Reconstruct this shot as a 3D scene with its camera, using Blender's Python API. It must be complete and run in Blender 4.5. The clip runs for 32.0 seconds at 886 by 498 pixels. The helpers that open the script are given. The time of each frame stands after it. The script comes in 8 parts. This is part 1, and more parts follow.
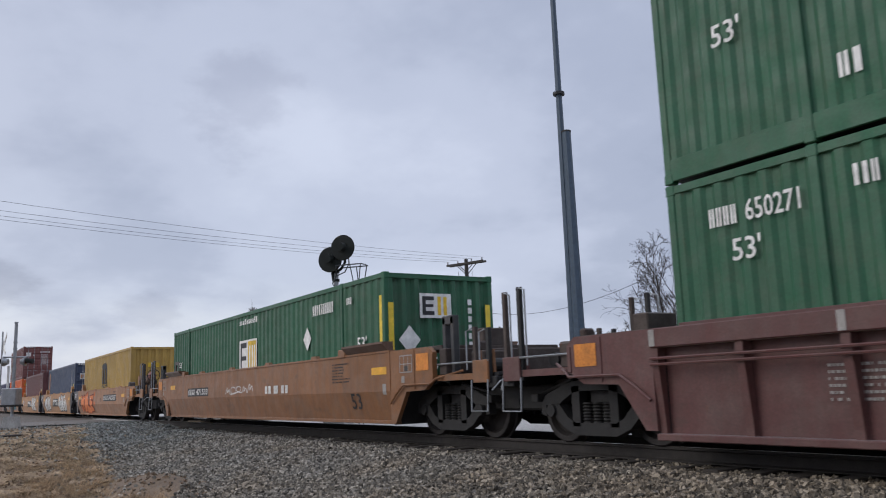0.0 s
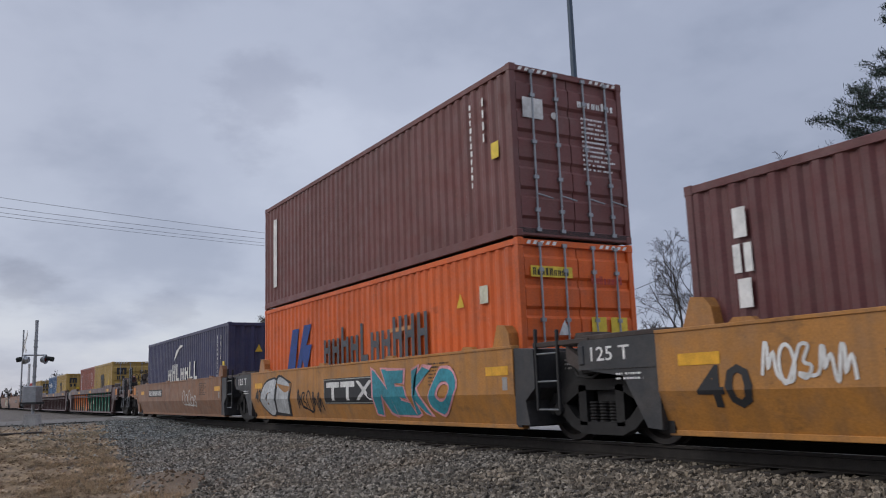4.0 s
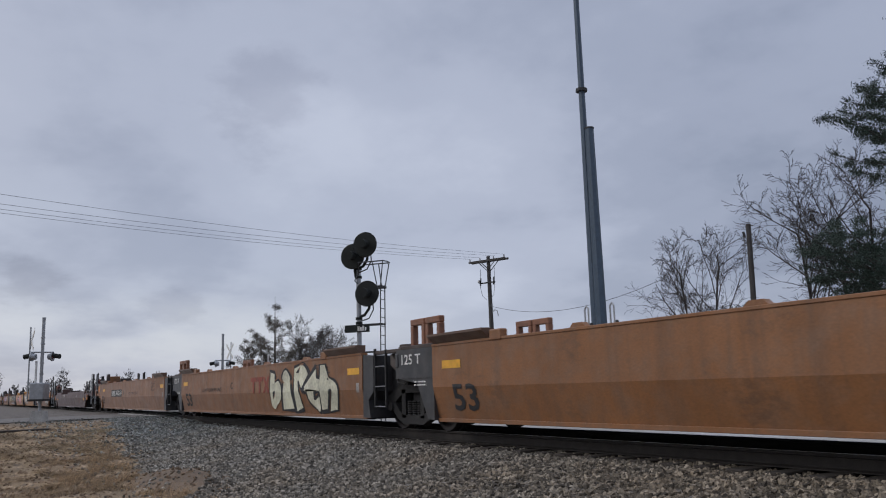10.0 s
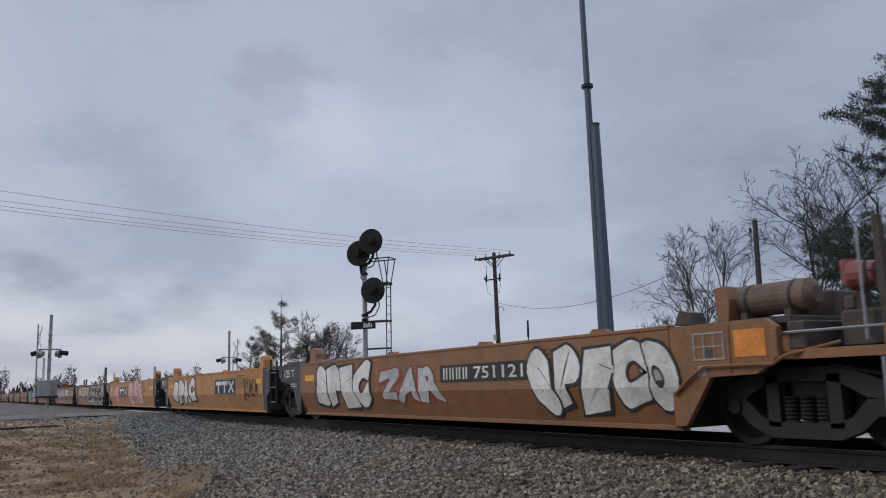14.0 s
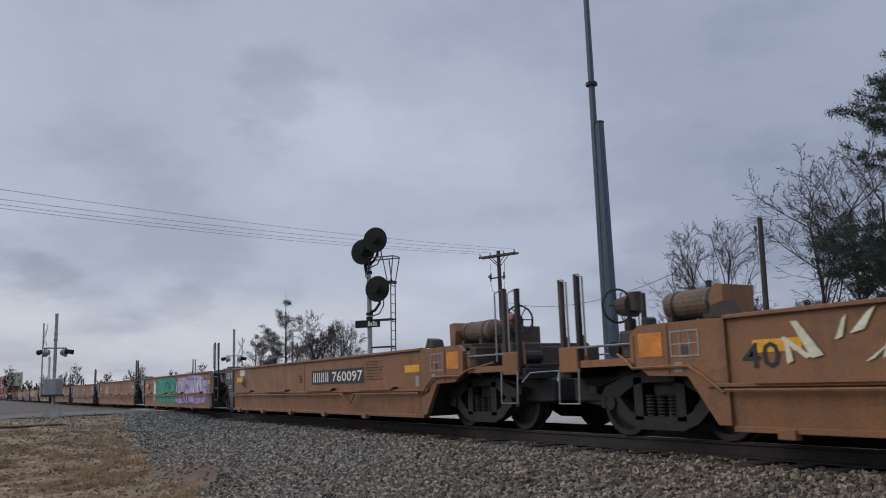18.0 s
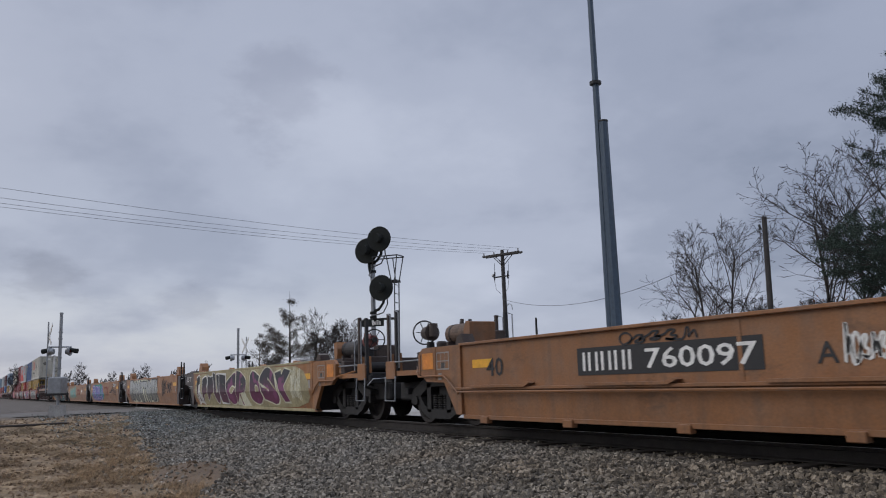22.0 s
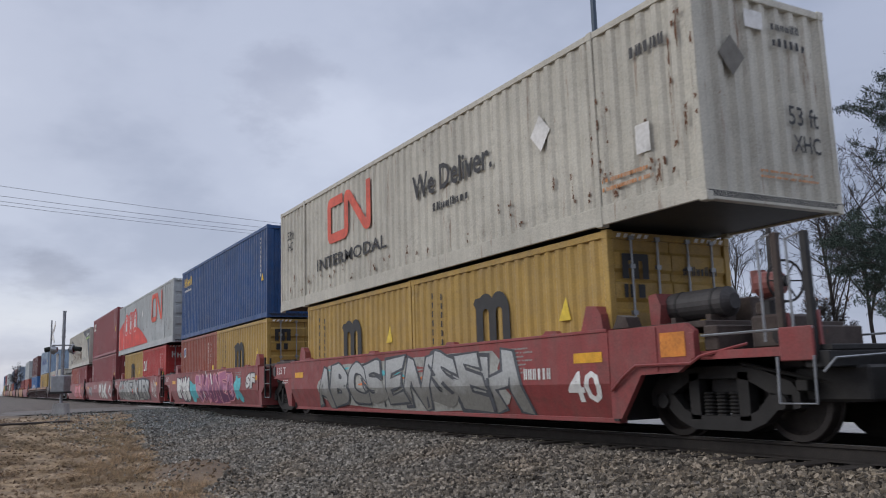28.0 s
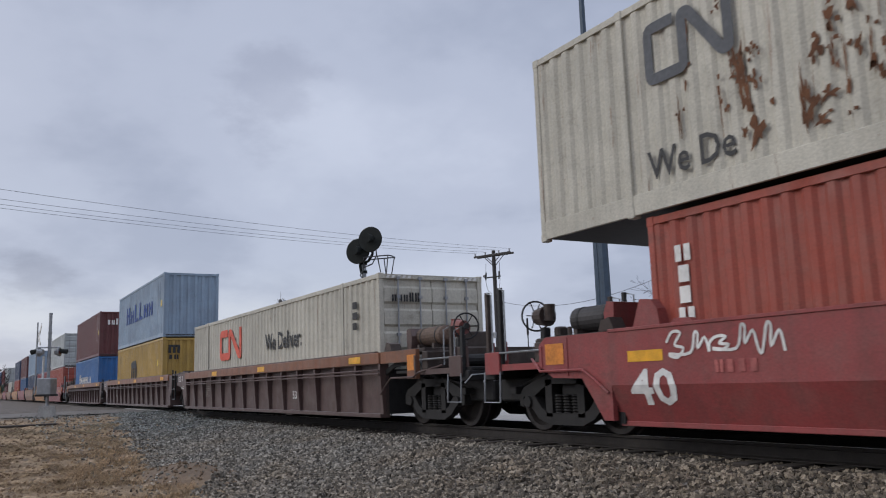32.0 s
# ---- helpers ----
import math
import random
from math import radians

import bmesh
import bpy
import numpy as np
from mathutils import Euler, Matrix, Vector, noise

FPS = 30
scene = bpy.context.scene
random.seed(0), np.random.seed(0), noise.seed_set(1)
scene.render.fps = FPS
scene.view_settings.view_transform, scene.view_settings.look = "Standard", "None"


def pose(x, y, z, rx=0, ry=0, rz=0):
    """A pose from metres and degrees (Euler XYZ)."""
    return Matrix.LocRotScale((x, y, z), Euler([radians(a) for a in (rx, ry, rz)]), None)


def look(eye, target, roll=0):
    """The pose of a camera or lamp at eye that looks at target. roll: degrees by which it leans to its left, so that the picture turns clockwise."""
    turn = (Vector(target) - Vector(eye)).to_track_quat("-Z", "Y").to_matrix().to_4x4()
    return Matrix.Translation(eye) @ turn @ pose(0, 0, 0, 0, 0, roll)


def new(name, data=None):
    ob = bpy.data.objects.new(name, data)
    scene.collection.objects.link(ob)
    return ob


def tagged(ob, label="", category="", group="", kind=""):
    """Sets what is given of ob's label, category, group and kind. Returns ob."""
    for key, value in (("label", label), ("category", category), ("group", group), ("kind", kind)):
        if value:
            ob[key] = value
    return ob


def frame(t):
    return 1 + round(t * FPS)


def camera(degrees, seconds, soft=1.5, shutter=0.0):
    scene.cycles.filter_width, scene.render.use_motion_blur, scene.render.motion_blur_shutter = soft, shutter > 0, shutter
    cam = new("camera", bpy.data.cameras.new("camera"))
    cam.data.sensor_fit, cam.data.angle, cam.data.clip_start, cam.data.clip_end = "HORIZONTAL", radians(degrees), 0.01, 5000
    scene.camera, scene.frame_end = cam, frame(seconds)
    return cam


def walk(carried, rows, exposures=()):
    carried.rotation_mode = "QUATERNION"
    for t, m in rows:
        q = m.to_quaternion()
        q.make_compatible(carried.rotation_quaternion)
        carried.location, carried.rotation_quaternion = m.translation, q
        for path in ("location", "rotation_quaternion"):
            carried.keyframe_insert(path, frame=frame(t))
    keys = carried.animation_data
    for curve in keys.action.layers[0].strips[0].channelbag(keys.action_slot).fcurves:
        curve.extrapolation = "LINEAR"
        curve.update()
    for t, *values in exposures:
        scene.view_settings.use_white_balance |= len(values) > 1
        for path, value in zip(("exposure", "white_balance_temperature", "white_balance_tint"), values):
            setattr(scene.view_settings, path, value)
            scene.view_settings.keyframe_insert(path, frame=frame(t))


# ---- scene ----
# World: x runs along the track (the train goes towards +x), y across it away from the camera, z = 0 at the rail tops.
EYE = (0.0, 0.0, 0.82)
TRACK_Y = 8.89


def view(yaw, pitch, roll):
    a, b = radians(yaw), radians(pitch)
    ahead = Vector((-math.sin(a) * math.cos(b), math.cos(a) * math.cos(b), math.sin(b)))
    return look(EYE, Vector(EYE) + ahead, roll)


VIEW = [
    (0, 57.78, 9.65, -2.09), (0.5, 57.89, 9.66, -2.05), (1, 58.02, 9.66, -2.05), (1.5, 58.14, 9.66, -2.02),
    (2, 58.27, 9.61, -2.06), (2.5, 58.32, 9.60, -2.01), (3, 58.35, 9.57, -2.07), (3.5, 58.33, 9.57, -2.10),
    (4, 58.93, 9.60, -1.95), (4.5, 59.09, 9.65, -1.73), (6.5, 58.69, 9.59, -1.81), (7, 59.03, 9.61, -1.73),
    (7.5, 58.86, 9.55, -1.80), (8, 58.89, 9.55, -1.81), (8.5, 59.20, 9.56, -1.79), (9, 59.13, 9.57, -1.79),
    (9.5, 59.35, 9.53, -1.71), (10, 59.34, 9.50, -1.76), (10.5, 59.31, 9.46, -1.76), (11, 59.37, 9.41, -1.85),
    (11.5, 59.43, 9.35, -1.83), (12, 59.49, 9.35, -1.83), (12.5, 59.56, 9.31, -1.82), (13, 59.61, 9.30, -1.83),
    (13.5, 59.61, 9.27, -1.88), (14, 59.75, 9.28, -1.81), (14.5, 59.78, 9.30, -1.83), (16.5, 59.89, 9.19, -1.86),
    (17, 59.94, 9.18, -1.90), (17.5, 60.00, 9.18, -1.86), (18, 60.06, 9.18, -1.85), (18.5, 60.06, 9.19, -1.86),
    (19, 60.10, 9.18, -1.86), (19.5, 60.19, 9.20, -1.82), (20, 60.23, 9.18, -1.83), (20.5, 60.21, 9.17, -1.84),
    (21, 60.25, 9.14, -1.86), (21.5, 60.29, 9.13, -1.82), (22, 60.33, 9.12, -1.82), (22.5, 60.42, 9.09, -1.85),
    (23, 60.45, 9.08, -1.82), (23.5, 60.51, 9.08, -1.80), (24, 60.53, 9.08, -1.79), (24.5, 60.55, 9.08, -1.78),
    (26.5, 60.58, 9.04, -1.75), (27, 60.57, 9.02, -1.80), (27.5, 60.57, 9.04, -1.84), (28, 60.51, 9.01, -1.81),
    (28.5, 60.43, 9.02, -1.77), (29, 60.27, 9.05, -1.82), (29.5, 60.07, 9.05, -1.82), (30, 59.90, 9.08, -1.87),
    (30.5, 59.84, 9.08, -1.86), (31, 59.83, 9.13, -1.83), (31.5, 59.76, 9.13, -1.83), (32, 59.72, 9.13, -1.87),
]
EXPOSURES = [(0, 0.3), (1, -0.06), (2, 0.03), (4, 0.06), (6.5, 0.0), (9, 0.0), (14, 0.0), (17, -0.06), (24, -0.06), (27, 0.08), (28, 0.22), (29, 0.22), (31, 0.22), (32, 0.15)]
cam = camera(56.5, 32.0, soft=1.05, shutter=0.05)
walk(cam, [(t, view(a, b, c)) for t, a, b, c in VIEW], EXPOSURES)

# ---- light: an overcast winter sky, a weak wide sun behind the clouds ----
world = bpy.data.worlds.new("overcast")
scene.world = world
world.use_nodes = True


def build_sky():
    nt = world.node_tree
    nt.nodes.clear()

    def node(kind, **kw):
        n = nt.nodes.new(kind)
        for k, v in kw.items():
            n.inputs[k].default_value = v
        return n

    def math_node(op, a, b=None):
        n = nt.nodes.new("ShaderNodeMath")
        n.operation = op
        for i, s in enumerate((a, b)):
            if s is None:
                continue
            if isinstance(s, (int, float)):
                n.inputs[i].default_value = s
            else:
                nt.links.new(s, n.inputs[i])
        return n.outputs[0]

    co = nt.nodes.new("ShaderNodeTexCoord")
    sep = nt.nodes.new("ShaderNodeSeparateXYZ")
    nt.links.new(co.outputs["Generated"], sep.inputs[0])
    up = math_node("MAXIMUM", sep.outputs[2], 0.0)
    low = math_node("ADD", up, 0.30)
    comb = nt.nodes.new("ShaderNodeCombineXYZ")
    nt.links.new(math_node("DIVIDE", sep.outputs[0], low), comb.inputs[0])
    nt.links.new(math_node("DIVIDE", sep.outputs[1], low), comb.inputs[1])

    def clouds(scale, detail, rough, w):
        n = nt.nodes.new("ShaderNodeTexNoise")
        n.noise_dimensions = "4D"
        n.inputs["Scale"].default_value, n.inputs["Detail"].default_value = scale, detail
        n.inputs["Roughness"].default_value, n.inputs["W"].default_value = rough, w
        nt.links.new(comb.outputs[0], n.inputs["Vector"])
        return n.outputs["Fac"]

    def ramp(fac, stops):
        r = nt.nodes.new("ShaderNodeValToRGB")
        r.color_ramp.interpolation = "EASE"
        while len(r.color_ramp.elements) < len(stops):
            r.color_ramp.elements.new(0.5)
        for e, (p, c) in zip(r.color_ramp.elements, stops):
            e.position, e.color = p, (*c, 1)
        nt.links.new(fac, r.inputs[0])
        return r.outputs[0]

    def mix(kind, fac, a, b):
        m = nt.nodes.new("ShaderNodeMix")
        m.data_type, m.blend_type = "RGBA", kind
        for i, s in ((0, fac), (6, a), (7, b)):
            if isinstance(s, (int, float)):
                m.inputs[i].default_value = s
            elif isinstance(s, tuple):
                m.inputs[i].default_value = (*s, 1)
            else:
                nt.links.new(s, m.inputs[i])
        return m.outputs[2]

    big = clouds(0.62, 6.0, 0.5, 3.1)
    fine = clouds(1.9, 6.0, 0.55, 7.7)
    body = math_node("ADD", math_node("MULTIPLY", big, 0.70), math_node("MULTIPLY", fine, 0.30))
    cloud = ramp(body, [(0.38, (0.27, 0.305, 0.40)), (0.455, (0.355, 0.39, 0.495)), (0.53, (0.455, 0.49, 0.60)), (0.62, (0.56, 0.595, 0.705))])
    glow = ramp(up, [(0.0, (0.58, 0.60, 0.66)), (0.07, (0.61, 0.635, 0.69)), (0.16, (0.45, 0.50, 0.60)), (0.30, (0.42, 0.46, 0.56))])
    gap = ramp(fine, [(0.40, (0.15, 0.15, 0.15)), (0.62, (1.0, 1.0, 1.0))])
    nearness = ramp(up, [(0.03, (0.9, 0.9, 0.9)), (0.20, (0.35, 0.35, 0.35)), (0.45, (0.0, 0.0, 0.0))])
    west = ramp(math_node("MULTIPLY", sep.outputs[0], -1.0), [(0.80, (0.05, 0.05, 0.05)), (0.985, (1.0, 1.0, 1.0))])
    fac = mix("MULTIPLY", 1.0, mix("MULTIPLY", 1.0, gap, nearness), west)
    layer = mix("MIX", fac, cloud, glow)
    sky = nt.nodes.new("ShaderNodeTexSky")
    sky.sky_type, sky.sun_disc = "NISHITA", False
    sky.sun_elevation, sky.sun_rotation = radians(24), radians(250)
    clear = mix("MULTIPLY", 1.0, sky.outputs[0], (0.10, 0.10, 0.10))
    # the deck is thinner towards the west, with two small dark puffs under it
    thick = ramp(math_node("MULTIPLY", math_node("MULTIPLY", sep.outputs[0], -1.0), up), [(0.12, (1.10, 1.10, 1.10)), (0.42, (0.94, 0.945, 0.95))])
    layer = mix("MULTIPLY", 1.0, layer, thick)
    for way, size, tone in (((-0.892, 0.282, 0.352), 0.075, 0.84), ((-0.991, 0.065, 0.125), 0.05, 0.80), ((-0.955, 0.21, 0.10), 0.035, 0.86)):
        far = nt.nodes.new("ShaderNodeVectorMath")
        far.operation = "DISTANCE"
        far.inputs[1].default_value = way
        nt.links.new(co.outputs["Generated"], far.inputs[0])
        ragged = math_node("ADD", far.outputs["Value"], math_node("MULTIPLY", math_node("SUBTRACT", clouds(3.6, 6.0, 0.6, 2.0), 0.5), size * 4.2))
        layer = mix("MULTIPLY", 1.0, layer, ramp(ragged, [(size * 0.25, (tone, tone, tone * 1.02)), (size * 1.1, (1.0, 1.0, 1.0))]))
    overhead = ramp(up, [(0.0, (0.90, 0.90, 0.90)), (0.20, (0.92, 0.92, 0.92)), (0.45, (1.0, 1.0, 1.0)), (1.0, (1.9, 1.9, 1.9))])
    total = mix("MULTIPLY", 1.0, mix("MIX", 0.94, clear, layer), overhead)
    bg = nt.nodes.new("ShaderNodeBackground")
    bg.inputs["Strength"].default_value = 1.0
    nt.links.new(mix("MULTIPLY", 1.0, total, (0.985, 1.0, 1.022)), bg.inputs[0])
    out = nt.nodes.new("ShaderNodeOutputWorld")
    nt.links.new(bg.outputs[0], out.inputs[0])


build_sky()
sun_data = bpy.data.lights.new("sun", "SUN")
sun_data.energy, sun_data.angle, sun_data.color = 1.1, radians(40), (1.0, 0.96, 0.9)
sun = new("sun", sun_data)
sun.matrix_world = look((-35, -60, 50), (0, 8, 0))

# ---- materials ----
MATS = {}


class Nodes:
    """A short way to wire a node material."""

    def __init__(self, name):
        self.m = bpy.data.materials.new(name)
        self.m.use_nodes = True
        self.t = self.m.node_tree
        self.bsdf = self.t.nodes["Principled BSDF"]
        self.co = self.t.nodes.new("ShaderNodeTexCoord")

    def link(self, a, b):
        self.t.links.new(a, b)

    def vec(self, scale=(1, 1, 1), which="Object"):
        mp = self.t.nodes.new("ShaderNodeMapping")
        mp.inputs["Scale"].default_value = scale
        self.link(self.co.outputs[which], mp.inputs[0])
        return mp.outputs[0]

    def noise(self, scale, detail=4.0, rough=0.55, stretch=(1, 1, 1), which="Object"):
        n = self.t.nodes.new("ShaderNodeTexNoise")
        n.inputs["Scale"].default_value, n.inputs["Detail"].default_value, n.inputs["Roughness"].default_value = scale, detail, rough
        self.link(self.vec(stretch, which), n.inputs["Vector"])
        return n.outputs["Fac"]

    def ramp(self, fac, stops):
        r = self.t.nodes.new("ShaderNodeValToRGB")
        while len(r.color_ramp.elements) < len(stops):
            r.color_ramp.elements.new(0.5)
        for e, (p, c) in zip(r.color_ramp.elements, stops):
            e.position, e.color = p, (c, c, c, 1) if isinstance(c, (int, float)) else (*c, 1)
        self.link(fac, r.inputs[0])
        return r.outputs[0]

    def mix(self, fac, a, b, kind="MIX"):
        m = self.t.nodes.new("ShaderNodeMix")
        m.data_type, m.blend_type = "RGBA", kind
        for i, s in ((0, fac), (6, a), (7, b)):
            if isinstance(s, (int, float)):
                m.inputs[i].default_value = s
            elif isinstance(s, tuple):
                m.inputs[i].default_value = (*s, 1)
            else:
                self.link(s, m.inputs[i])
        return m.outputs[2]

    def bump(self, height, strength, dist=0.02):
        b = self.t.nodes.new("ShaderNodeBump")
        b.inputs["Strength"].default_value, b.inputs["Distance"].default_value = strength, dist
        self.link(height, b.inputs["Height"])
        self.link(b.outputs[0], self.bsdf.inputs["Normal"])

    def done(self, colour, rough=0.6, metal=0.0):
        if isinstance(colour, tuple):
            self.bsdf.inputs["Base Color"].default_value = (*colour, 1)
        else:
            self.link(colour, self.bsdf.inputs["Base Color"])
        if isinstance(rough, (int, float)):
            self.bsdf.inputs["Roughness"].default_value = rough
        else:
            self.link(rough, self.bsdf.inputs["Roughness"])
        self.bsdf.inputs["Metallic"].default_value = metal
        return self.m


def shade(c, k):
    return tuple(min(1.0, v * k) for v in c)


def paint(name, rgb, grime=0.5, rust=0.25, rough=0.55, runs=0.0):
    """Weathered paint on steel: faded patches, streaks running down, road dirt and small rust spots."""
    if name in MATS:
        return MATS[name]
    n = Nodes(name)
    base = n.mix(n.ramp(n.noise(0.55, 5), [(0.3, 0.0), (0.7, 1.0)]), shade(rgb, 0.84), shade(rgb, 1.14))
    streak = n.ramp(n.noise(1.0, 5, 0.6, (5.5, 5.5, 0.28)), [(0.46, 0.0), (0.74, grime * 0.62)])
    base = n.mix(streak, base, (0.055, 0.048, 0.042))
    soil = n.ramp(n.noise(0.32, 7, 0.68, (1, 1, 2.2)), [(0.48, 0.0), (0.68, grime * 0.75)])
    base = n.mix(soil, base, shade(rgb, 0.55))
    dust = n.ramp(n.noise(2.6, 6, 0.65), [(0.45, 0.0), (0.75, grime * 0.55)])
    base = n.mix(dust, base, (0.17, 0.14, 0.115))
    scuff = n.ramp(n.noise(1.25, 9, 0.76, (0.8, 1, 1.5)), [(0.57, 0.0), (0.66, grime * 0.9)])
    base = n.mix(scuff, base, n.mix(0.5, shade(rgb, 0.4), (0.085, 0.06, 0.045)))
    spots = n.ramp(n.noise(5.5, 6, 0.68, (1, 1, 0.55)), [(0.66, 0.0), (0.70, rust)])
    base = n.mix(spots, base, (0.13, 0.045, 0.02))
    if runs:
        run = n.ramp(n.noise(1.0, 7, 0.7, (9.0, 9.0, 0.7)), [(0.60, 0.0), (0.70, runs)])
        base = n.mix(run, base, (0.17, 0.075, 0.035))
    base = n.mix(0.16, base, n.ramp(n.noise(38, 3), [(0.3, 0.0), (0.7, 1.0)]), "OVERLAY")
    n.bump(n.noise(16, 4), 0.10, 0.01)
    n.bsdf.inputs["Sheen Weight"].default_value, n.bsdf.inputs["Sheen Roughness"].default_value = 0.22, 0.3
    MATS[name] = n.done(base, n.ramp(n.noise(3, 3), [(0.3, rough - 0.1), (0.7, rough + 0.15)]))
    return MATS[name]


def plain(name, rgb, rough=0.7, metal=0.0, vary=0.18, scale=7.0, bump=0.1):
    """Any dull surface: one colour, uneven at two scales."""
    if name in MATS:
        return MATS[name]
    n = Nodes(name)
    base = n.mix(n.ramp(n.noise(scale, 5), [(0.3, 0.0), (0.7, 1.0)]), shade(rgb, 1 - vary), shade(rgb, 1 + vary))
    base = n.mix(vary * 0.8, base, n.ramp(n.noise(scale * 9, 3), [(0.3, 0.0), (0.7, 1.0)]), "OVERLAY")
    n.bump(n.noise(scale * 4, 4), bump, 0.01)
    MATS[name] = n.done(base, rough, metal)
    return MATS[name]


def place_mask(n, axis, lo, hi, wobble=2.0, scale=0.5):
    """0 to 1 along one axis of the ground plan, with a ragged border."""
    sep = n.t.nodes.new("ShaderNodeSeparateXYZ")
    n.link(n.co.outputs["Object"], sep.inputs[0])
    add = n.t.nodes.new("ShaderNodeMath")
    add.operation = "MULTIPLY_ADD"
    n.link(n.noise(scale, 4), add.inputs[0])
    add.inputs[1].default_value = wobble
    n.link(sep.outputs[axis], add.inputs[2])
    mr = n.t.nodes.new("ShaderNodeMapRange")
    mr.inputs[1].default_value, mr.inputs[2].default_value = lo + wobble / 2, hi + wobble / 2
    n.link(add.outputs[0], mr.inputs[0])
    return mr.outputs[0]


def stones(name, dark, mid, light, rough=0.9):
    """Loose stone: every stone its own tone; bluer crushed rock towards the crossing, darker and browner towards +x."""
    n = Nodes(name)
    g = n.t.nodes.new("ShaderNodeNewGeometry")
    tone = n.ramp(g.outputs["Random Per Island"], [(0.0, dark), (0.30, shade(mid, 0.75)), (0.55, mid), (0.8, shade(mid, 1.7)), (1.0, light)])
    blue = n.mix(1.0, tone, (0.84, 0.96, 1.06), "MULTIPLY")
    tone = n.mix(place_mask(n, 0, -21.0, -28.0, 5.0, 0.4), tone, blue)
    browner = n.mix(1.0, tone, (0.84, 0.76, 0.66), "MULTIPLY")
    tone = n.mix(place_mask(n, 0, -15.0, -6.0, 5.0, 0.5), tone, browner)
    tone = n.mix(n.ramp(n.noise(0.7, 4), [(0.42, 0.0), (0.7, 0.55)]), tone, n.mix(1.0, tone, (1.10, 0.96, 0.80), "MULTIPLY"))
    tone = n.mix(0.3, tone, n.ramp(n.noise(60, 3), [(0.3, 0.0), (0.7, 1.0)]), "OVERLAY")
    MATS[name] = n.done(tone, rough)
    return MATS[name]


def ballast_bed():
    n = Nodes("ballast_bed")
    v = n.t.nodes.new("ShaderNodeTexVoronoi")
    v.inputs["Scale"].default_value = 19.0
    n.link(n.vec(), v.inputs["Vector"])
    tone = n.ramp(v.outputs["Color"], [(0.0, (0.035, 0.030, 0.024)), (0.5, (0.125, 0.108, 0.088)), (1.0, (0.29, 0.262, 0.22))])
    tone = n.mix(n.ramp(n.noise(0.35, 4), [(0.35, 0.0), (0.7, 0.4)]), tone, (0.085, 0.062, 0.045))
    n.bump(v.outputs["Distance"], 0.9, 0.05)
    MATS["ballast_bed"] = n.done(tone, 0.92)
    return MATS["ballast_bed"]


def ground_soil():
    """Bare tan dirt and dead grass by the camera, pale gravel lot beyond the track."""
    n = Nodes("ground_soil")
    wide = (1, 1.6, 1)
    dirt = n.mix(n.ramp(n.noise(1.1, 8, 0.7, wide), [(0.34, 0.0), (0.66, 1.0)]), (0.155, 0.108, 0.062), (0.33, 0.225, 0.118))
    dirt = n.mix(n.ramp(n.noise(2.2, 8, 0.72, wide), [(0.50, 0.0), (0.58, 0.9)]), dirt, (0.095, 0.068, 0.047))
    dirt = n.mix(n.ramp(n.noise(1.7, 8, 0.74, (1, 2.4, 1)), [(0.54, 0.0), (0.62, 0.8)]), dirt, (0.42, 0.31, 0.20))
    dirt = n.mix(n.ramp(n.noise(4.5, 6, 0.7), [(0.5, 0.0), (0.7, 0.6)]), dirt, (0.12, 0.083, 0.056))
    dirt = n.mix(0.6, dirt, n.ramp(n.noise(24, 5, 0.7), [(0.25, 0.0), (0.75, 1.0)]), "OVERLAY")
    lot = n.mix(n.ramp(n.noise(0.15, 5), [(0.4, 0.0), (0.65, 1.0)]), (0.40, 0.385, 0.36), (0.28, 0.26, 0.225))
    lot = n.mix(0.4, lot, n.ramp(n.noise(9, 5, 0.7), [(0.25, 0.0), (0.75, 1.0)]), "OVERLAY")
    heap = n.t.nodes.new("ShaderNodeVectorMath")
    heap.operation = "DISTANCE"
    n.link(n.vec((1 / 2.2, 1 / 0.95, 0)), heap.inputs[0])
    heap.inputs[1].default_value = (-15.6 / 2.2, 3.7 / 0.95, 0)
    earth = n.mix(n.noise(5, 6, 0.7), (0.075, 0.052, 0.035), (0.17, 0.12, 0.082))
    dirt = n.mix(n.ramp(heap.outputs["Value"], [(0.75, 0.85), (1.25, 0.0)]), dirt, earth)
    grit = n.mix(n.ramp(n.noise(1.4, 6, 0.7), [(0.35, 0.0), (0.65, 1.0)]), (0.075, 0.063, 0.053), (0.14, 0.118, 0.098))
    dirt = n.mix(place_mask(n, 0, -33.0, -38.0, 3.0, 0.4), dirt, grit)
    colour = n.mix(place_mask(n, 1, 10.5, 12.0, 0.6), dirt, lot)
    n.bump(n.noise(11, 6, 0.7), 0.6, 0.05)
    MATS["ground_soil"] = n.done(colour, 0.95)
    return MATS["ground_soil"]


STEEL = plain("black_steel", (0.019, 0.018, 0.018), 0.65, 0.1, 0.3)
GREASE = plain("greasy_iron", (0.0165, 0.015, 0.0145), 0.7, 0.1, 0.35)
WHEEL = plain("wheel_steel", (0.032, 0.027, 0.025), 0.55, 0.4, 0.3)
RAIL = plain("rusty_rail", (0.027, 0.022, 0.019), 0.8, 0.1, 0.3)
RAILTOP = plain("shiny_railhead", (0.42, 0.41, 0.40), 0.3, 1.0, 0.15)
TIE = plain("creosote_wood", (0.035, 0.027, 0.021), 0.9, 0.0, 0.3, 9)
CONCRETE = plain("concrete", (0.34, 0.33, 0.31), 0.9, 0.0, 0.2, 3, 0.3)
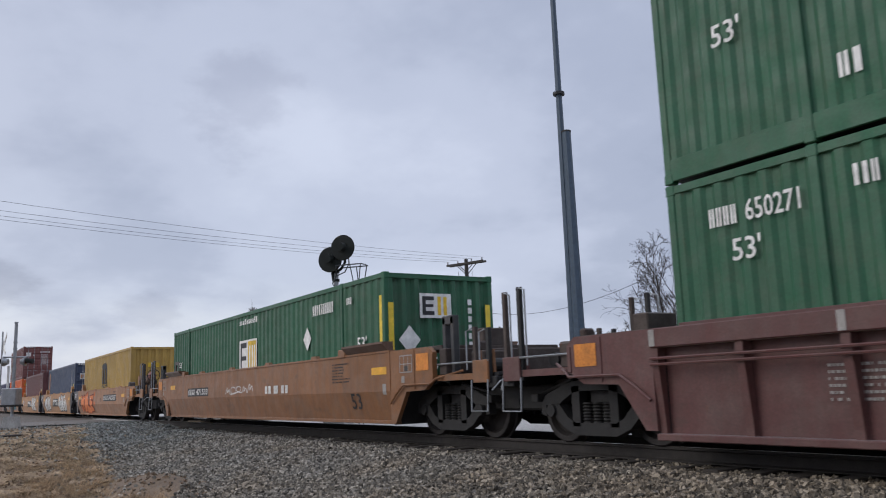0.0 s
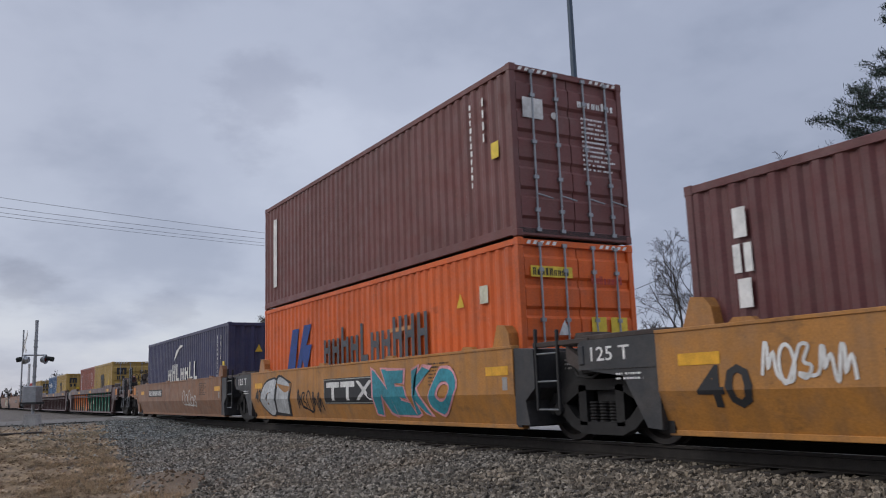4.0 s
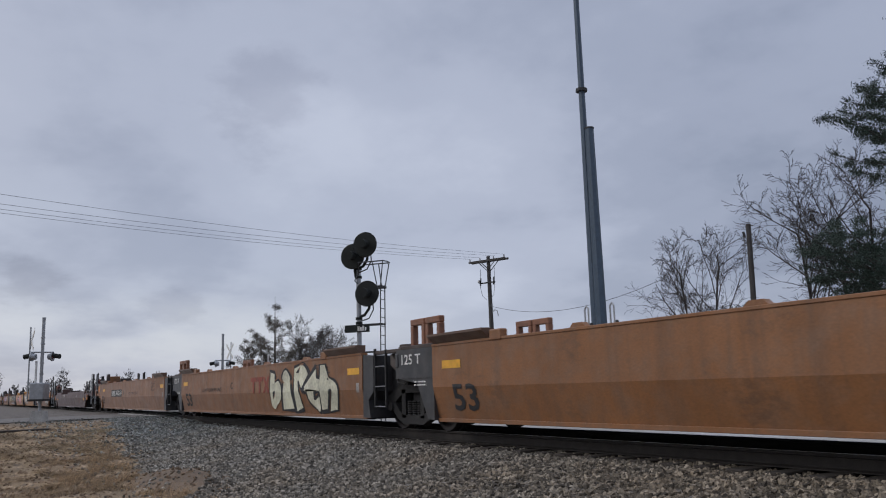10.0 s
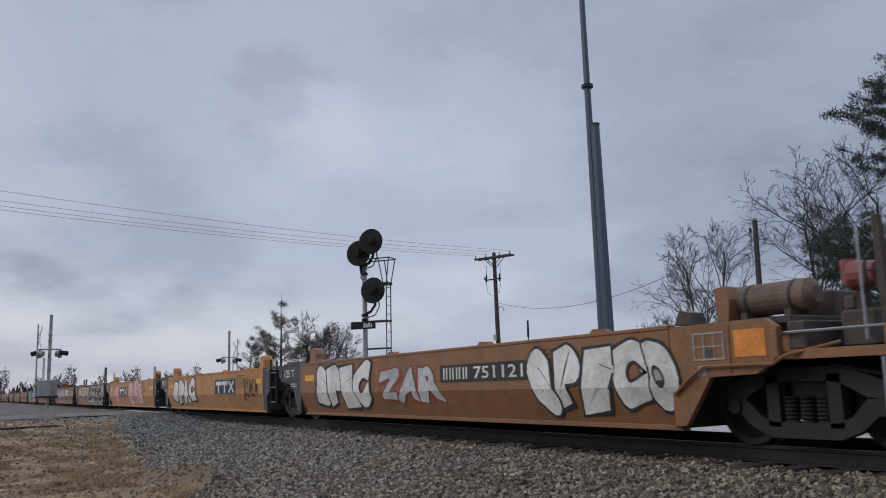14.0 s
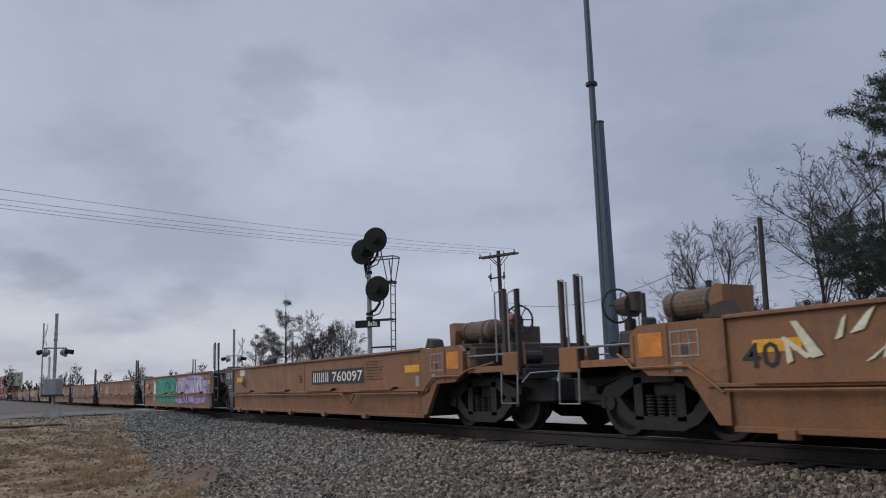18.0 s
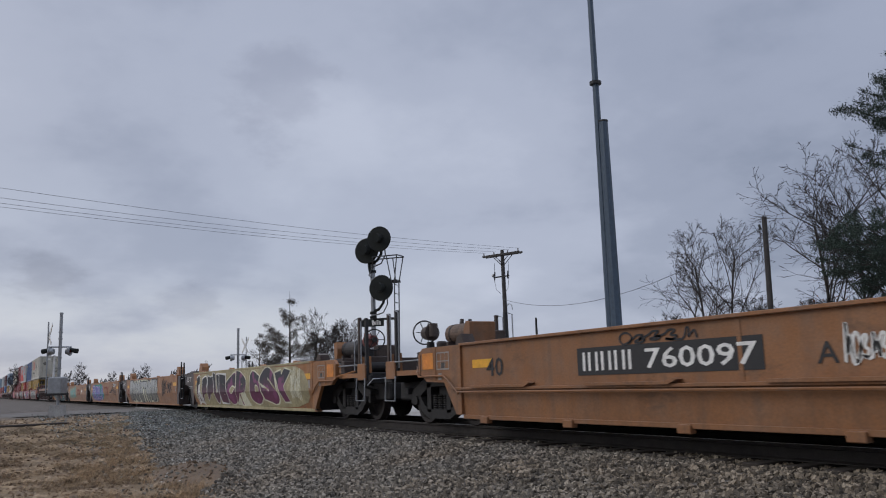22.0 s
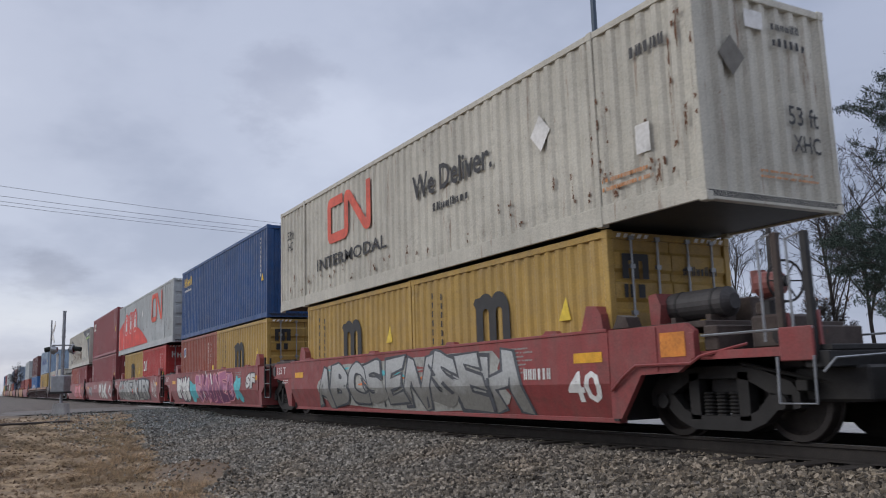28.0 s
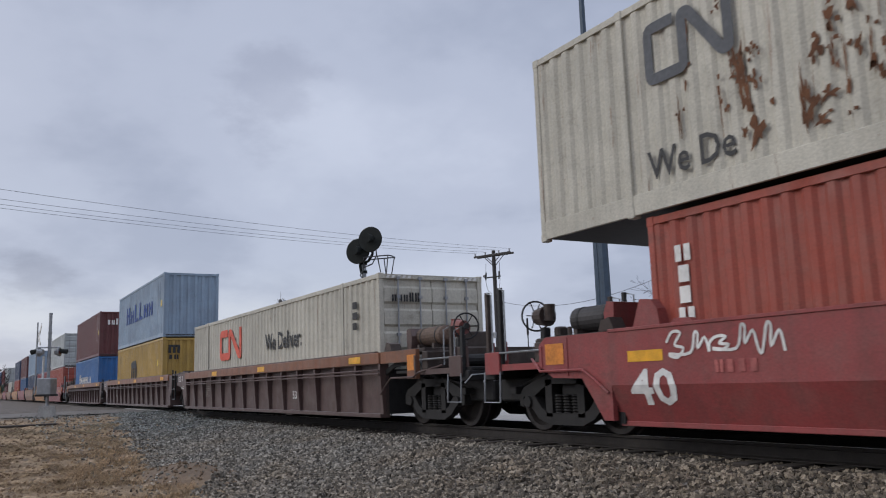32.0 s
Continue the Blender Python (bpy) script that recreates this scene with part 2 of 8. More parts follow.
WOODPOLE = plain("weathered_pole", (0.050, 0.045, 0.042), 0.9, 0.0, 0.25, 4)
GALV = plain("galvanised_steel", (0.30, 0.31, 0.32), 0.45, 0.7, 0.15)
BLUEMAST = plain("blue_grey_mast", (0.050, 0.074, 0.105), 0.5, 0.2, 0.15)
LADDER = plain("dull_ladder_steel", (0.085, 0.088, 0.094), 0.6, 0.3, 0.2)
WIRE = plain("dark_wire", (0.10, 0.105, 0.12), 0.7)
BLACK = plain("signal_black", (0.008, 0.0105, 0.009), 0.85)
LENS = plain("dark_lens", (0.008, 0.0105, 0.01), 0.12)
WHITE = plain("white_decal", (0.72, 0.71, 0.68), 0.6)
DIMWHITE = plain("worn_white_print", (0.30, 0.28, 0.26), 0.7)
INK = plain("black_decal", (0.018, 0.018, 0.02), 0.6)
SOFTINK = plain("worn_black_decal", (0.03, 0.03, 0.031), 0.7)
YELLOWTAPE = plain("reflective_yellow", (0.72, 0.36, 0.02), 0.4)
YELLOWCARD = plain("yellow_label", (0.72, 0.52, 0.04), 0.5)
BARK = plain("grey_bark", (0.042, 0.035, 0.031), 0.95, 0.0, 0.3, 5)
TWIG = plain("bare_twigs", (0.034, 0.028, 0.026), 0.95)
NEEDLE = plain("dark_needles", (0.026, 0.042, 0.030), 0.85, 0.0, 0.35, 2)
CEDARGREEN = plain("cedar_needles", (0.080, 0.069, 0.057), 0.9, 0.0, 0.35, 1.5)
DEADLEAF = plain("brown_leaves", (0.14, 0.065, 0.03), 0.9, 0.0, 0.3, 3)
STRAW = stones("dead_grass", (0.11, 0.076, 0.042), (0.23, 0.16, 0.086), (0.46, 0.35, 0.205))
WEED = stones("dry_weeds", (0.10, 0.06, 0.035), (0.30, 0.19, 0.10), (0.55, 0.42, 0.26))
SIDING = plain("white_siding", (0.55, 0.55, 0.54), 0.7, 0.0, 0.1, 2)
ROOFGREY = plain("grey_roof", (0.30, 0.30, 0.31), 0.7, 0.0, 0.15, 2)

# ---- mesh helpers ----
MESHES = {}


def mesh_of(name, bm, material):
    me = bpy.data.meshes.new(name)
    bm.to_mesh(me)
    bm.free()
    me.materials.append(material)
    return me


def part(name, bm, material, parent=None, label=""):
    """Links a bmesh (or a mesh) as one object under its thing."""
    me = bm if isinstance(bm, bpy.types.Mesh) else mesh_of(name, bm, material)
    ob = new(name, me)
    ob.parent = parent
    if label:
        ob["label"] = label
    return ob


def shared(key, make, material):
    """One mesh for all alike parts."""
    key = (key, material.name)
    if key not in MESHES:
        MESHES[key] = mesh_of(str(key[0]), make(), material)
    return MESHES[key]


def thing(name, label, category, m=None, group="", kind=""):
    ob = new(name)
    ob.empty_display_size = 0.2
    if m is not None:
        ob.matrix_basis = m
    return tagged(ob, label, category, group, kind)


def box(bm, x0, x1, y0, y1, z0, z1, bev=0.0):
    vs = [bm.verts.new((x, y, z)) for x in (x0, x1) for y in (y0, y1) for z in (z0, z1)]
    fs = [bm.faces.new([vs[i] for i in q]) for q in ((0, 1, 3, 2), (4, 6, 7, 5), (0, 4, 5, 1), (2, 3, 7, 6), (0, 2, 6, 4), (1, 5, 7, 3))]
    if bev:
        es = {e for f in fs for e in f.edges}
        bmesh.ops.bevel(bm, geom=list(es), offset=bev, segments=1, affect="EDGES", profile=0.5)
    return bm


def boxes(*bs, bev=0.0):
    bm = bmesh.new()
    for b in bs:
        box(bm, *b, bev=bev)
    return bm


def tube(bm, a, b, r0, r1=None, sides=8, caps=True):
    a, b = Vector(a), Vector(b)
    r1 = r0 if r1 is None else r1
    d = (b - a).normalized()
    u = d.orthogonal().normalized()
    v = d.cross(u)
    ra, rb = [], []
    for i in range(sides):
        w = 2 * math.pi * i / sides
        o = u * math.cos(w) + v * math.sin(w)
        ra.append(bm.verts.new(a + o * r0))
        rb.append(bm.verts.new(b + o * r1))
    for i in range(sides):
        j = (i + 1) % sides
        bm.faces.new((ra[i], ra[j], rb[j], rb[i]))
    if caps:
        bm.faces.new(ra[::-1])
        bm.faces.new(rb)
    return bm


def tubes(*ts, sides=8):
    bm = bmesh.new()
    for t in ts:
        tube(bm, *t, sides=sides)
    return bm


def pipe(pts, r, sides=6):
    """One bent tube through all the points."""
    pts = [Vector(p) for p in pts]
    bm = bmesh.new()
    last, u = None, None
    for i, p in enumerate(pts):
        d = (pts[min(i + 1, len(pts) - 1)] - pts[max(i - 1, 0)]).normalized()
        u = d.orthogonal().normalized() if u is None else (u - d * u.dot(d)).normalized()
        v = d.cross(u)
        now = [bm.verts.new(p + (u * math.cos(2 * math.pi * k / sides) + v * math.sin(2 * math.pi * k / sides)) * r) for k in range(sides)]
        if last:
            for k in range(sides):
                bm.faces.new((last[k], last[(k + 1) % sides], now[(k + 1) % sides], now[k]))
        else:
            bm.faces.new(now[::-1])
        last = now
    bm.faces.new(last)
    return bm


def prism(outline, axis, lo, hi):
    """Extrudes a closed outline (pairs) along an axis: 'x' takes (y, z), 'y' takes (x, z)."""
    bm = bmesh.new()

    def at(p, w):
        return (w, p[0], p[1]) if axis == "x" else (p[0], w, p[1])

    lo_v = [bm.verts.new(at(p, lo)) for p in outline]
    hi_v = [bm.verts.new(at(p, hi)) for p in outline]
    n = len(outline)
    for i in range(n):
        j = (i + 1) % n
        bm.faces.new((lo_v[i], lo_v[j], hi_v[j], hi_v[i]))
    bm.faces.new(lo_v[::-1])
    bm.faces.new(hi_v)
    bmesh.ops.recalc_face_normals(bm, faces=bm.faces[:])
    return bm


def ring(bm, centre, axis, radius, r, n=20, sides=6):
    c, d = Vector(centre), Vector(axis).normalized()
    u = d.orthogonal().normalized()
    v = d.cross(u)
    pts = [c + (u * math.cos(2 * math.pi * i / n) + v * math.sin(2 * math.pi * i / n)) * radius for i in range(n)]
    for i in range(n):
        tube(bm, pts[i], pts[(i + 1) % n], r, sides=sides, caps=False)
    return bm


def soup(name, verts, faces, material):
    me = bpy.data.meshes.new(name)
    me.from_pydata(verts, [], faces)
    me.materials.append(material)
    return me


# ---- flat lettering and painted shapes ----
LETTERS = {}


def letters(body, bold=0.0):
    """The mesh of a word in the built-in font, 1 m high, as (verts, faces) in its plane."""
    key = (body, round(bold, 4))
    if key not in LETTERS:
        cu = bpy.data.curves.new("word", "FONT")
        cu.body, cu.size, cu.offset, cu.resolution_u = body, 1.0, bold, 5 if bold > 0.04 else 2
        ob = bpy.data.objects.new("word", cu)
        me = bpy.data.meshes.new_from_object(ob)
        LETTERS[key] = [(v.co.x, v.co.y) for v in me.vertices], [tuple(p.vertices) for p in me.polygons]
        bpy.data.objects.remove(ob)
        bpy.data.curves.remove(cu)
        bpy.data.meshes.remove(me)
    return LETTERS[key]


def fitted(vf, x0, x1, z0, z1, lean=0.0, bounds=None):
    vs, fs = vf
    bx0, bx1, bz0, bz1 = bounds or extent(vs)
    sx, sz = (x1 - x0) / max(bx1 - bx0, 1e-6), (z1 - z0) / max(bz1 - bz0, 1e-6)
    return [(x0 + (x - bx0) * sx + lean * (z - bz0) * sz, z0 + (z - bz0) * sz) for x, z in vs], fs


def extent(vs):
    xs, zs = [v[0] for v in vs], [v[1] for v in vs]
    return min(xs), max(xs), min(zs), max(zs)


def flat(parts_list):
    """Joins several (verts, faces)."""
    vs, fs = [], []
    for v, f in parts_list:
        k = len(vs)
        vs += v
        fs += [tuple(i + k for i in q) for q in f]
    return vs, fs


def rect(x0, x1, z0, z1, lean=0.0):
    h = lean * (z1 - z0)
    return [(x0, z0), (x1, z0), (x1 + h, z1), (x0 + h, z1)], [(0, 1, 2, 3)]


def poly(pts):
    return list(pts), [tuple(range(len(pts)))]


def disc(x, z, rx, rz, n=20):
    return poly([(x + rx * math.cos(2 * math.pi * i / n), z + rz * math.sin(2 * math.pi * i / n)) for i in range(n)])


def frame_rect(x0, x1, z0, z1, w):
    return flat([rect(x0, x1, z0, z0 + w), rect(x0, x1, z1 - w, z1), rect(x0, x0 + w, z0 + w, z1 - w), rect(x1 - w, x1, z0 + w, z1 - w)])


def bars(x0, x1, z0, z1, n, seed=0, tall=0.35):
    """A word as plain upright bars, one or two for each letter."""
    r = random.Random(seed)
    w = (x1 - x0) / n
    out = []
    for i in range(n):
        top = z1 if r.random() < tall else z0 + (z1 - z0) * 0.74
        a = x0 + i * w
        if r.random() < 0.6:
            out.append(rect(a, a + w * 0.30, z0, top))
            out.append(rect(a + w * 0.44, a + w * 0.74, z0, top))
        else:
            out.append(rect(a + w * 0.10, a + w * 0.62, z0, top))
    return flat(out)


def lines(x0, x1, z0, z1, rows, seed=0):
    """Small print: rows of short bars."""
    r = random.Random(seed)
    out, h = [], (z1 - z0) / rows
    for i in range(rows):
        x = x0
        end = x1 - r.random() * 0.4 * (x1 - x0)
        while x < end:
            w = r.uniform(0.015, 0.05)
            out.append(rect(x, min(x + w, end), z1 - (i + 0.68) * h, z1 - (i + 0.25) * h))
            x += w + (0.05 if r.random() < 0.2 else 0.014)
    return flat(out)


def upright(x, z0, z1, n, seed=0, w=0.06):
    """A word written downwards, as plain bars."""
    h = (z1 - z0) / n
    r = random.Random(seed)
    return flat([rect(x, x + w * r.uniform(0.7, 1), z1 - (i + 0.68) * h, z1 - i * h) for i in range(n)])


def islands(vf):
    """A hair's step for each separate piece of a flat shape, so that pieces which overlap never share a plane."""
    head = list(range(len(vf[0])))

    def root(i):
        while head[i] != i:
            head[i] = head[head[i]]
            i = head[i]
        return i

    for f in vf[1]:
        for k in f[1:]:
            head[root(k)] = root(f[0])
    seen = {}
    return [0.00025 * (seen.setdefault(root(i), len(seen)) % 6) for i in range(len(head))]


def many(ob, vf):
    """Rows of print and scattered stains, too small to pick apart singly."""
    if ob.name.split(".")[0] in ("small_print", "chord_print", "panel_stencil", "rust_stains", "number_bars", "word_bars", "faded_print", "hazard_stripe", "graffiti_strokes") and len(vf[1]) > 4:
        ob["kind"] = "stuff"
    return ob


def decal(name, vf, material, parent, side, lift=0.005, label=""):
    """Lays a flat shape on a side wall. side: a function that gives y at a height and the heights at which it bends."""
    depth, bends = side
    bm = bmesh.new()
    step = islands(vf)
    vs = [bm.verts.new((x, step[i], z)) for i, (x, z) in enumerate(vf[0])]
    for f in vf[1]:
        if len(set(f)) > 2:
            try:
                bm.faces.new([vs[i] for i in f])
            except ValueError:
                pass
    for z in bends:
        bmesh.ops.bisect_plane(bm, geom=bm.verts[:] + bm.edges[:] + bm.faces[:], plane_co=(0, 0, z), plane_no=(0, 0, 1))
    for v in bm.verts:
        v.co.y = depth(v.co.z) - lift - v.co.y
    bmesh.ops.recalc_face_normals(bm, faces=bm.faces[:])
    return many(part(name, bm, material, parent, label), vf)


def end_decal(name, vf, material, parent, x, lift=0.006, label=""):
    """Lays a flat shape on an end wall that faces +x; its first axis runs along +y."""
    bm = bmesh.new()
    vs = [bm.verts.new((x + lift, a, z)) for a, z in vf[0]]
    for f in vf[1]:
        if len(set(f)) > 2:
            try:
                bm.faces.new([vs[i] for i in f])
            except ValueError:
                pass
    return many(part(name, bm, material, parent, label), vf)

# ---- the ground, the track bed and the road ----
ROAD_X = -41.5


def ground_z(x, y):
    near = min(1.0, max(0.0, (-x - 16.0) / 20.0))
    z = -0.78 + 0.70 * near * near * (3 - 2 * near)
    if y > 10.9:
        z = -0.32
    z += 0.05 * noise.noise((x * 0.35, y * 0.35, 0)) * (1 if abs(x) < 120 else 0)
    if y < 10 and abs(x) < 70:
        z += 0.06 * noise.noise((x * 0.9, y * 1.6, 3.0)) + 0.035 * noise.noise((x * 2.7, y * 3.4, 4.0))
        z += 0.30 * math.exp(-((x + 15.6) / 1.9) ** 2 - ((y - 3.75) / 0.55) ** 2)
    return z


def ballast_z(x, y):
    side = abs(y - TRACK_Y)
    z = -0.235 if side < 1.75 else -0.235 - (0.15 if y < TRACK_Y else 0.5) * (side - 1.75)
    return z + 0.035 * noise.noise((x * 1.3, y * 1.3, 1.0)) + 0.02 * noise.noise((x * 4, y * 4, 2.0))


def steps(fine, reach, grow=1.35):
    out, d = list(fine), fine[1] - fine[0]
    while out[-1] < reach:
        d *= grow
        out.append(out[-1] + d)
    d = fine[1] - fine[0]
    while out[0] > -reach:
        d *= grow
        out.insert(0, out[0] - d)
    return out


def grid_mesh(name, xs, ys, height, material):
    vs = [(x, y, height(x, y)) for x in xs for y in ys]
    n = len(ys)
    fs = [(i * n + j, (i + 1) * n + j, (i + 1) * n + j + 1, i * n + j + 1) for i in range(len(xs) - 1) for j in range(n - 1)]
    me = soup(name, vs, fs, material)
    for p in me.polygons:
        p.use_smooth = True
    return me


gx = steps([-46 + 0.25 * i for i in range(185)], 2600)
gy = steps([-5 + 0.25 * i for i in range(69)], 2600)
ground = tagged(new("ground", grid_mesh("ground", gx, gy, ground_z, ground_soil())), "tan dirt and dead grass beside a pale gravel lot", "ground", kind="structure")

bx = [-60 + 0.25 * i for i in range(233)]
by = [2.0 + 0.25 * i for i in range(36)]
bed = grid_mesh("ballast", sorted(set([-2400, -1200, -600, -300, -150, -90] + bx + [20, 60, 120])), by, ballast_z, ballast_bed())
ballast = tagged(new("ballast", bed), "grey-brown crushed stone ballast under the track", "ballast", kind="structure")


def stone_field(name, count, x0, x1, y0, y1, height, size, material, seed, keep):
    """Loose angular stones, thicker towards the camera, as one mesh."""
    rng = np.random.default_rng(seed)
    base = np.array([(x, y, z) for x in (-1, 1) for y in (-1, 1) for z in (-1, 1)], float) * 0.72
    faces = np.array([(0, 1, 3, 2), (4, 6, 7, 5), (0, 4, 5, 1), (2, 3, 7, 6), (0, 2, 6, 4), (1, 5, 7, 3)])
    xs = x1 - (x1 - x0) * rng.random(count) ** 1.6
    ys = rng.uniform(y0, y1, count)
    ok = np.array([keep(x, y) for x, y in zip(xs.tolist(), ys.tolist())]) | (rng.random(count) < 0.05)
    xs, ys = xs[ok], ys[ok]
    n = len(xs)
    s = size * rng.uniform(0.5, 1.45, n) * (1 + 0.006 * np.maximum(0, -xs - 12))
    zs = np.array([height(x, y) for x, y in zip(xs.tolist(), ys.tolist())]) + s * rng.uniform(-0.1, 0.5, n)
    p = base[None] * rng.uniform(0.45, 1.3, (n, 8, 3)) * s[:, None, None] * rng.uniform(0.65, 1.25, (n, 1, 3))
    for axes in ((0, 1), (1, 2), (0, 2)):
        a = rng.uniform(0, 6.283, n)[:, None]
        c, d = np.cos(a), np.sin(a)
        u, v = p[:, :, axes[0]].copy(), p[:, :, axes[1]].copy()
        p[:, :, axes[0]], p[:, :, axes[1]] = u * c - v * d, u * d + v * c
    p += np.stack([xs, ys, zs], 1)[:, None, :]
    fs = (faces[None] + 8 * np.arange(n)[:, None, None]).reshape(-1, 4)
    return soup(name, p.reshape(-1, 3).tolist(), fs.tolist(), material)


def toe(x):
    d = max(0.0, -x - 11.0)
    return 2.95 + 0.05 * d + 0.0022 * d * d + 0.9 * math.exp(-((x + 15.6) / 2.0) ** 2)


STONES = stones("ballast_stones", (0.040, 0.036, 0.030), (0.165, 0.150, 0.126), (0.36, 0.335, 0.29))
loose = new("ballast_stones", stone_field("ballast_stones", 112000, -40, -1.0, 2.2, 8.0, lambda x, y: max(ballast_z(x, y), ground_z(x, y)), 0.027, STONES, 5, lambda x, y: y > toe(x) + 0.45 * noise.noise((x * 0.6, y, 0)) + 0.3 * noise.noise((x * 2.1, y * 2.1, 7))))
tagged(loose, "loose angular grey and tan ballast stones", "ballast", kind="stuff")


def rail(y):
    prof = [(-0.075, -0.185), (0.075, -0.185), (0.075, -0.172), (0.012, -0.155), (0.010, -0.045), (0.037, -0.035), (0.037, -0.006), (0.03, 0.0), (-0.03, 0.0), (-0.037, -0.006), (-0.037, -0.035), (-0.010, -0.045), (-0.012, -0.155), (-0.075, -0.172)]
    ob = thing("rail", "rusty steel rail with a polished head", "rail", group="rails", kind="structure")
    part("rail_web", prism([(y + a, b) for a, b in prof], "x", -1500, 80), RAIL, ob)
    part("rail_head", boxes((-1500, 80, y - 0.028, y + 0.028, -0.004, 0.002)), RAILTOP, ob, "polished steel running surface")


for ry in (TRACK_Y - 0.755, TRACK_Y + 0.755):
    rail(ry)

track_ties = thing("railway_ties", "dark creosoted wooden ties under the rails", "railway tie", kind="structure")
tie_mesh = shared("tie", lambda: boxes((-0.115, 0.115, -1.3, 1.3, -0.17, 0.0), bev=0.012), TIE)
for i in range(130):
    tie = part("tie", tie_mesh, TIE, track_ties)
    tie.matrix_basis = pose(-4.5 - 0.52 * i, TRACK_Y + random.uniform(-0.04, 0.04), -0.186, 0, 0, random.uniform(-1.5, 1.5))

# ---- the road that crosses the track ----
road_mesh = grid_mesh("road", [ROAD_X - 3.9, ROAD_X - 2, ROAD_X, ROAD_X + 2, ROAD_X + 3.9], [-90, -40, -20, -6, 0, 3, 5.5, 7.0, 8.0], lambda x, y: -0.04 + min(0.0, (y - 3) * 0.012), plain("old_asphalt", (0.125, 0.112, 0.098), 0.9, 0, 0.2, 0.8, 0.3))
tagged(new("road", road_mesh), "worn pale asphalt road over the track", "road", kind="structure")
far_road = grid_mesh("road_far", [ROAD_X - 3.9, ROAD_X, ROAD_X + 3.9], [9.8, 12, 20, 60, 300], lambda x, y: -0.04 - min(0.2, max(0.0, y - 12) * 0.03), MATS["old_asphalt"])
tagged(new("road_far", far_road), "worn pale asphalt road beyond the track", "road", kind="structure")
crossing = thing("grade_crossing", "grey concrete crossing panels between the rails", "crossing", kind="structure")
for k in range(4):
    xa = ROAD_X - 4.2 + k * 2.1
    part("panel", boxes((xa, xa + 2.06, TRACK_Y - 0.68, TRACK_Y + 0.68, -0.16, -0.012), bev=0.01), CONCRETE, crossing)
    part("panel", boxes((xa, xa + 2.06, TRACK_Y - 1.5, TRACK_Y - 0.84, -0.16, -0.012), bev=0.01), CONCRETE, crossing)
    part("panel", boxes((xa, xa + 2.06, TRACK_Y + 0.84, TRACK_Y + 1.5, -0.16, -0.012), bev=0.01), CONCRETE, crossing)
slab = thing("timber", "weathered timber lying at the edge of the dirt", "timber", pose(-30.8, 0.9, ground_z(-30.8, 0.9) - 0.13, 0, 0, 96))
part("timber_beam", boxes((-2.0, 2.0, -0.2, 0.2, 0.0, 0.17), bev=0.02), TIE, slab)


# ---- crossing signals ----
def crossing_signal(x, y, z, turn, high=4.08):
    ob = thing("crossing_signal", "silver crossing signal mast with red flashers and a raised gate", "crossing signal", pose(x, y, z, 0, 0, turn), group="crossing signals")
    part("mast", tubes(((0, 0, 0), (0, 0, high), 0.065), sides=10), GALV, ob)
    part("base", prism([(-0.34, -0.3), (0.34, -0.3), (0.20, 0.42), (-0.20, 0.42)], "y", -0.24, 0.24), CONCRETE, ob, "tapered concrete footing")
    part("case", boxes((-0.30, 0.26, -0.34, 0.24, 0.86, 1.52), bev=0.03), GALV, ob, "grey gate mechanism case")
    part("case_foot", boxes((-0.34, 0.30, -0.38, 0.28, 0.80, 0.88), bev=0.01), STEEL, ob)
    for zz in (1.85, 2.28, 3.05, 3.3):
        part("clamp", tubes(((0, 0, zz), (0, 0, zz + 0.05), 0.085), sides=10), GALV, ob)
    buck = part("crossbuck_post", tubes(((0, 0, 0.9), (0, 0, 3.75), 0.028), sides=8), GALV, ob)
    buck.matrix_basis = pose(-0.40, -0.23, 0, 0, 0, 34)
    part("crossbuck", prism([(-0.56, 2.92), (-0.46, 2.80), (0.56, 3.58), (0.46, 3.70)], "x", 0.04, 0.06), WHITE, buck, "white crossbuck blade")
    part("crossbuck", prism([(0.56, 2.92), (0.46, 2.80), (-0.56, 3.58), (-0.46, 3.70)], "x", 0.062, 0.082), WHITE, buck, "white crossbuck blade")
    arm = part("light_arm", tubes(((-0.36, -0.22, 2.74), (0.36, 0.22, 2.74), 0.03)), GALV, ob)
    for k in (-1, 1):
        lamp = part("flasher", tubes(((0, 0, 0), (0.05, 0, 0), 0.18), sides=18), GALV, ob, "round grey flasher backing")
        lamp.matrix_basis = pose(k * 0.30, k * 0.18, 2.56, 0, 0, 0 if k > 0 else 180)
        part("hood", tubes(((0.05, 0, 0.05), (0.34, 0, 0.0), 0.09, 0.10), sides=12), BLACK, lamp, "black hood")
        part("lens", tubes(((0.05, 0, 0), (0.07, 0, 0), 0.10), sides=12), plain("red_lens", (0.10, 0.006, 0.006), 0.2), lamp)
        part("lamp_case", tubes(((-0.14, 0, 0), (0, 0, 0), 0.11, 0.15), sides=12), GALV, lamp)
    part("gate_arm", boxes((-0.24, -0.20, -0.06, 0.06, 1.2, 2.4)), WHITE, ob, "thin raised gate arm")
    part("cap", tubes(((0, 0, high), (0, 0, high + 0.06), 0.075), sides=10), GALV, ob)
    return ob


crossing_signal(-37.0, 3.03, -0.05, 60)
crossing_signal(-45.86, 12.79, -0.1, 240, 4.15)


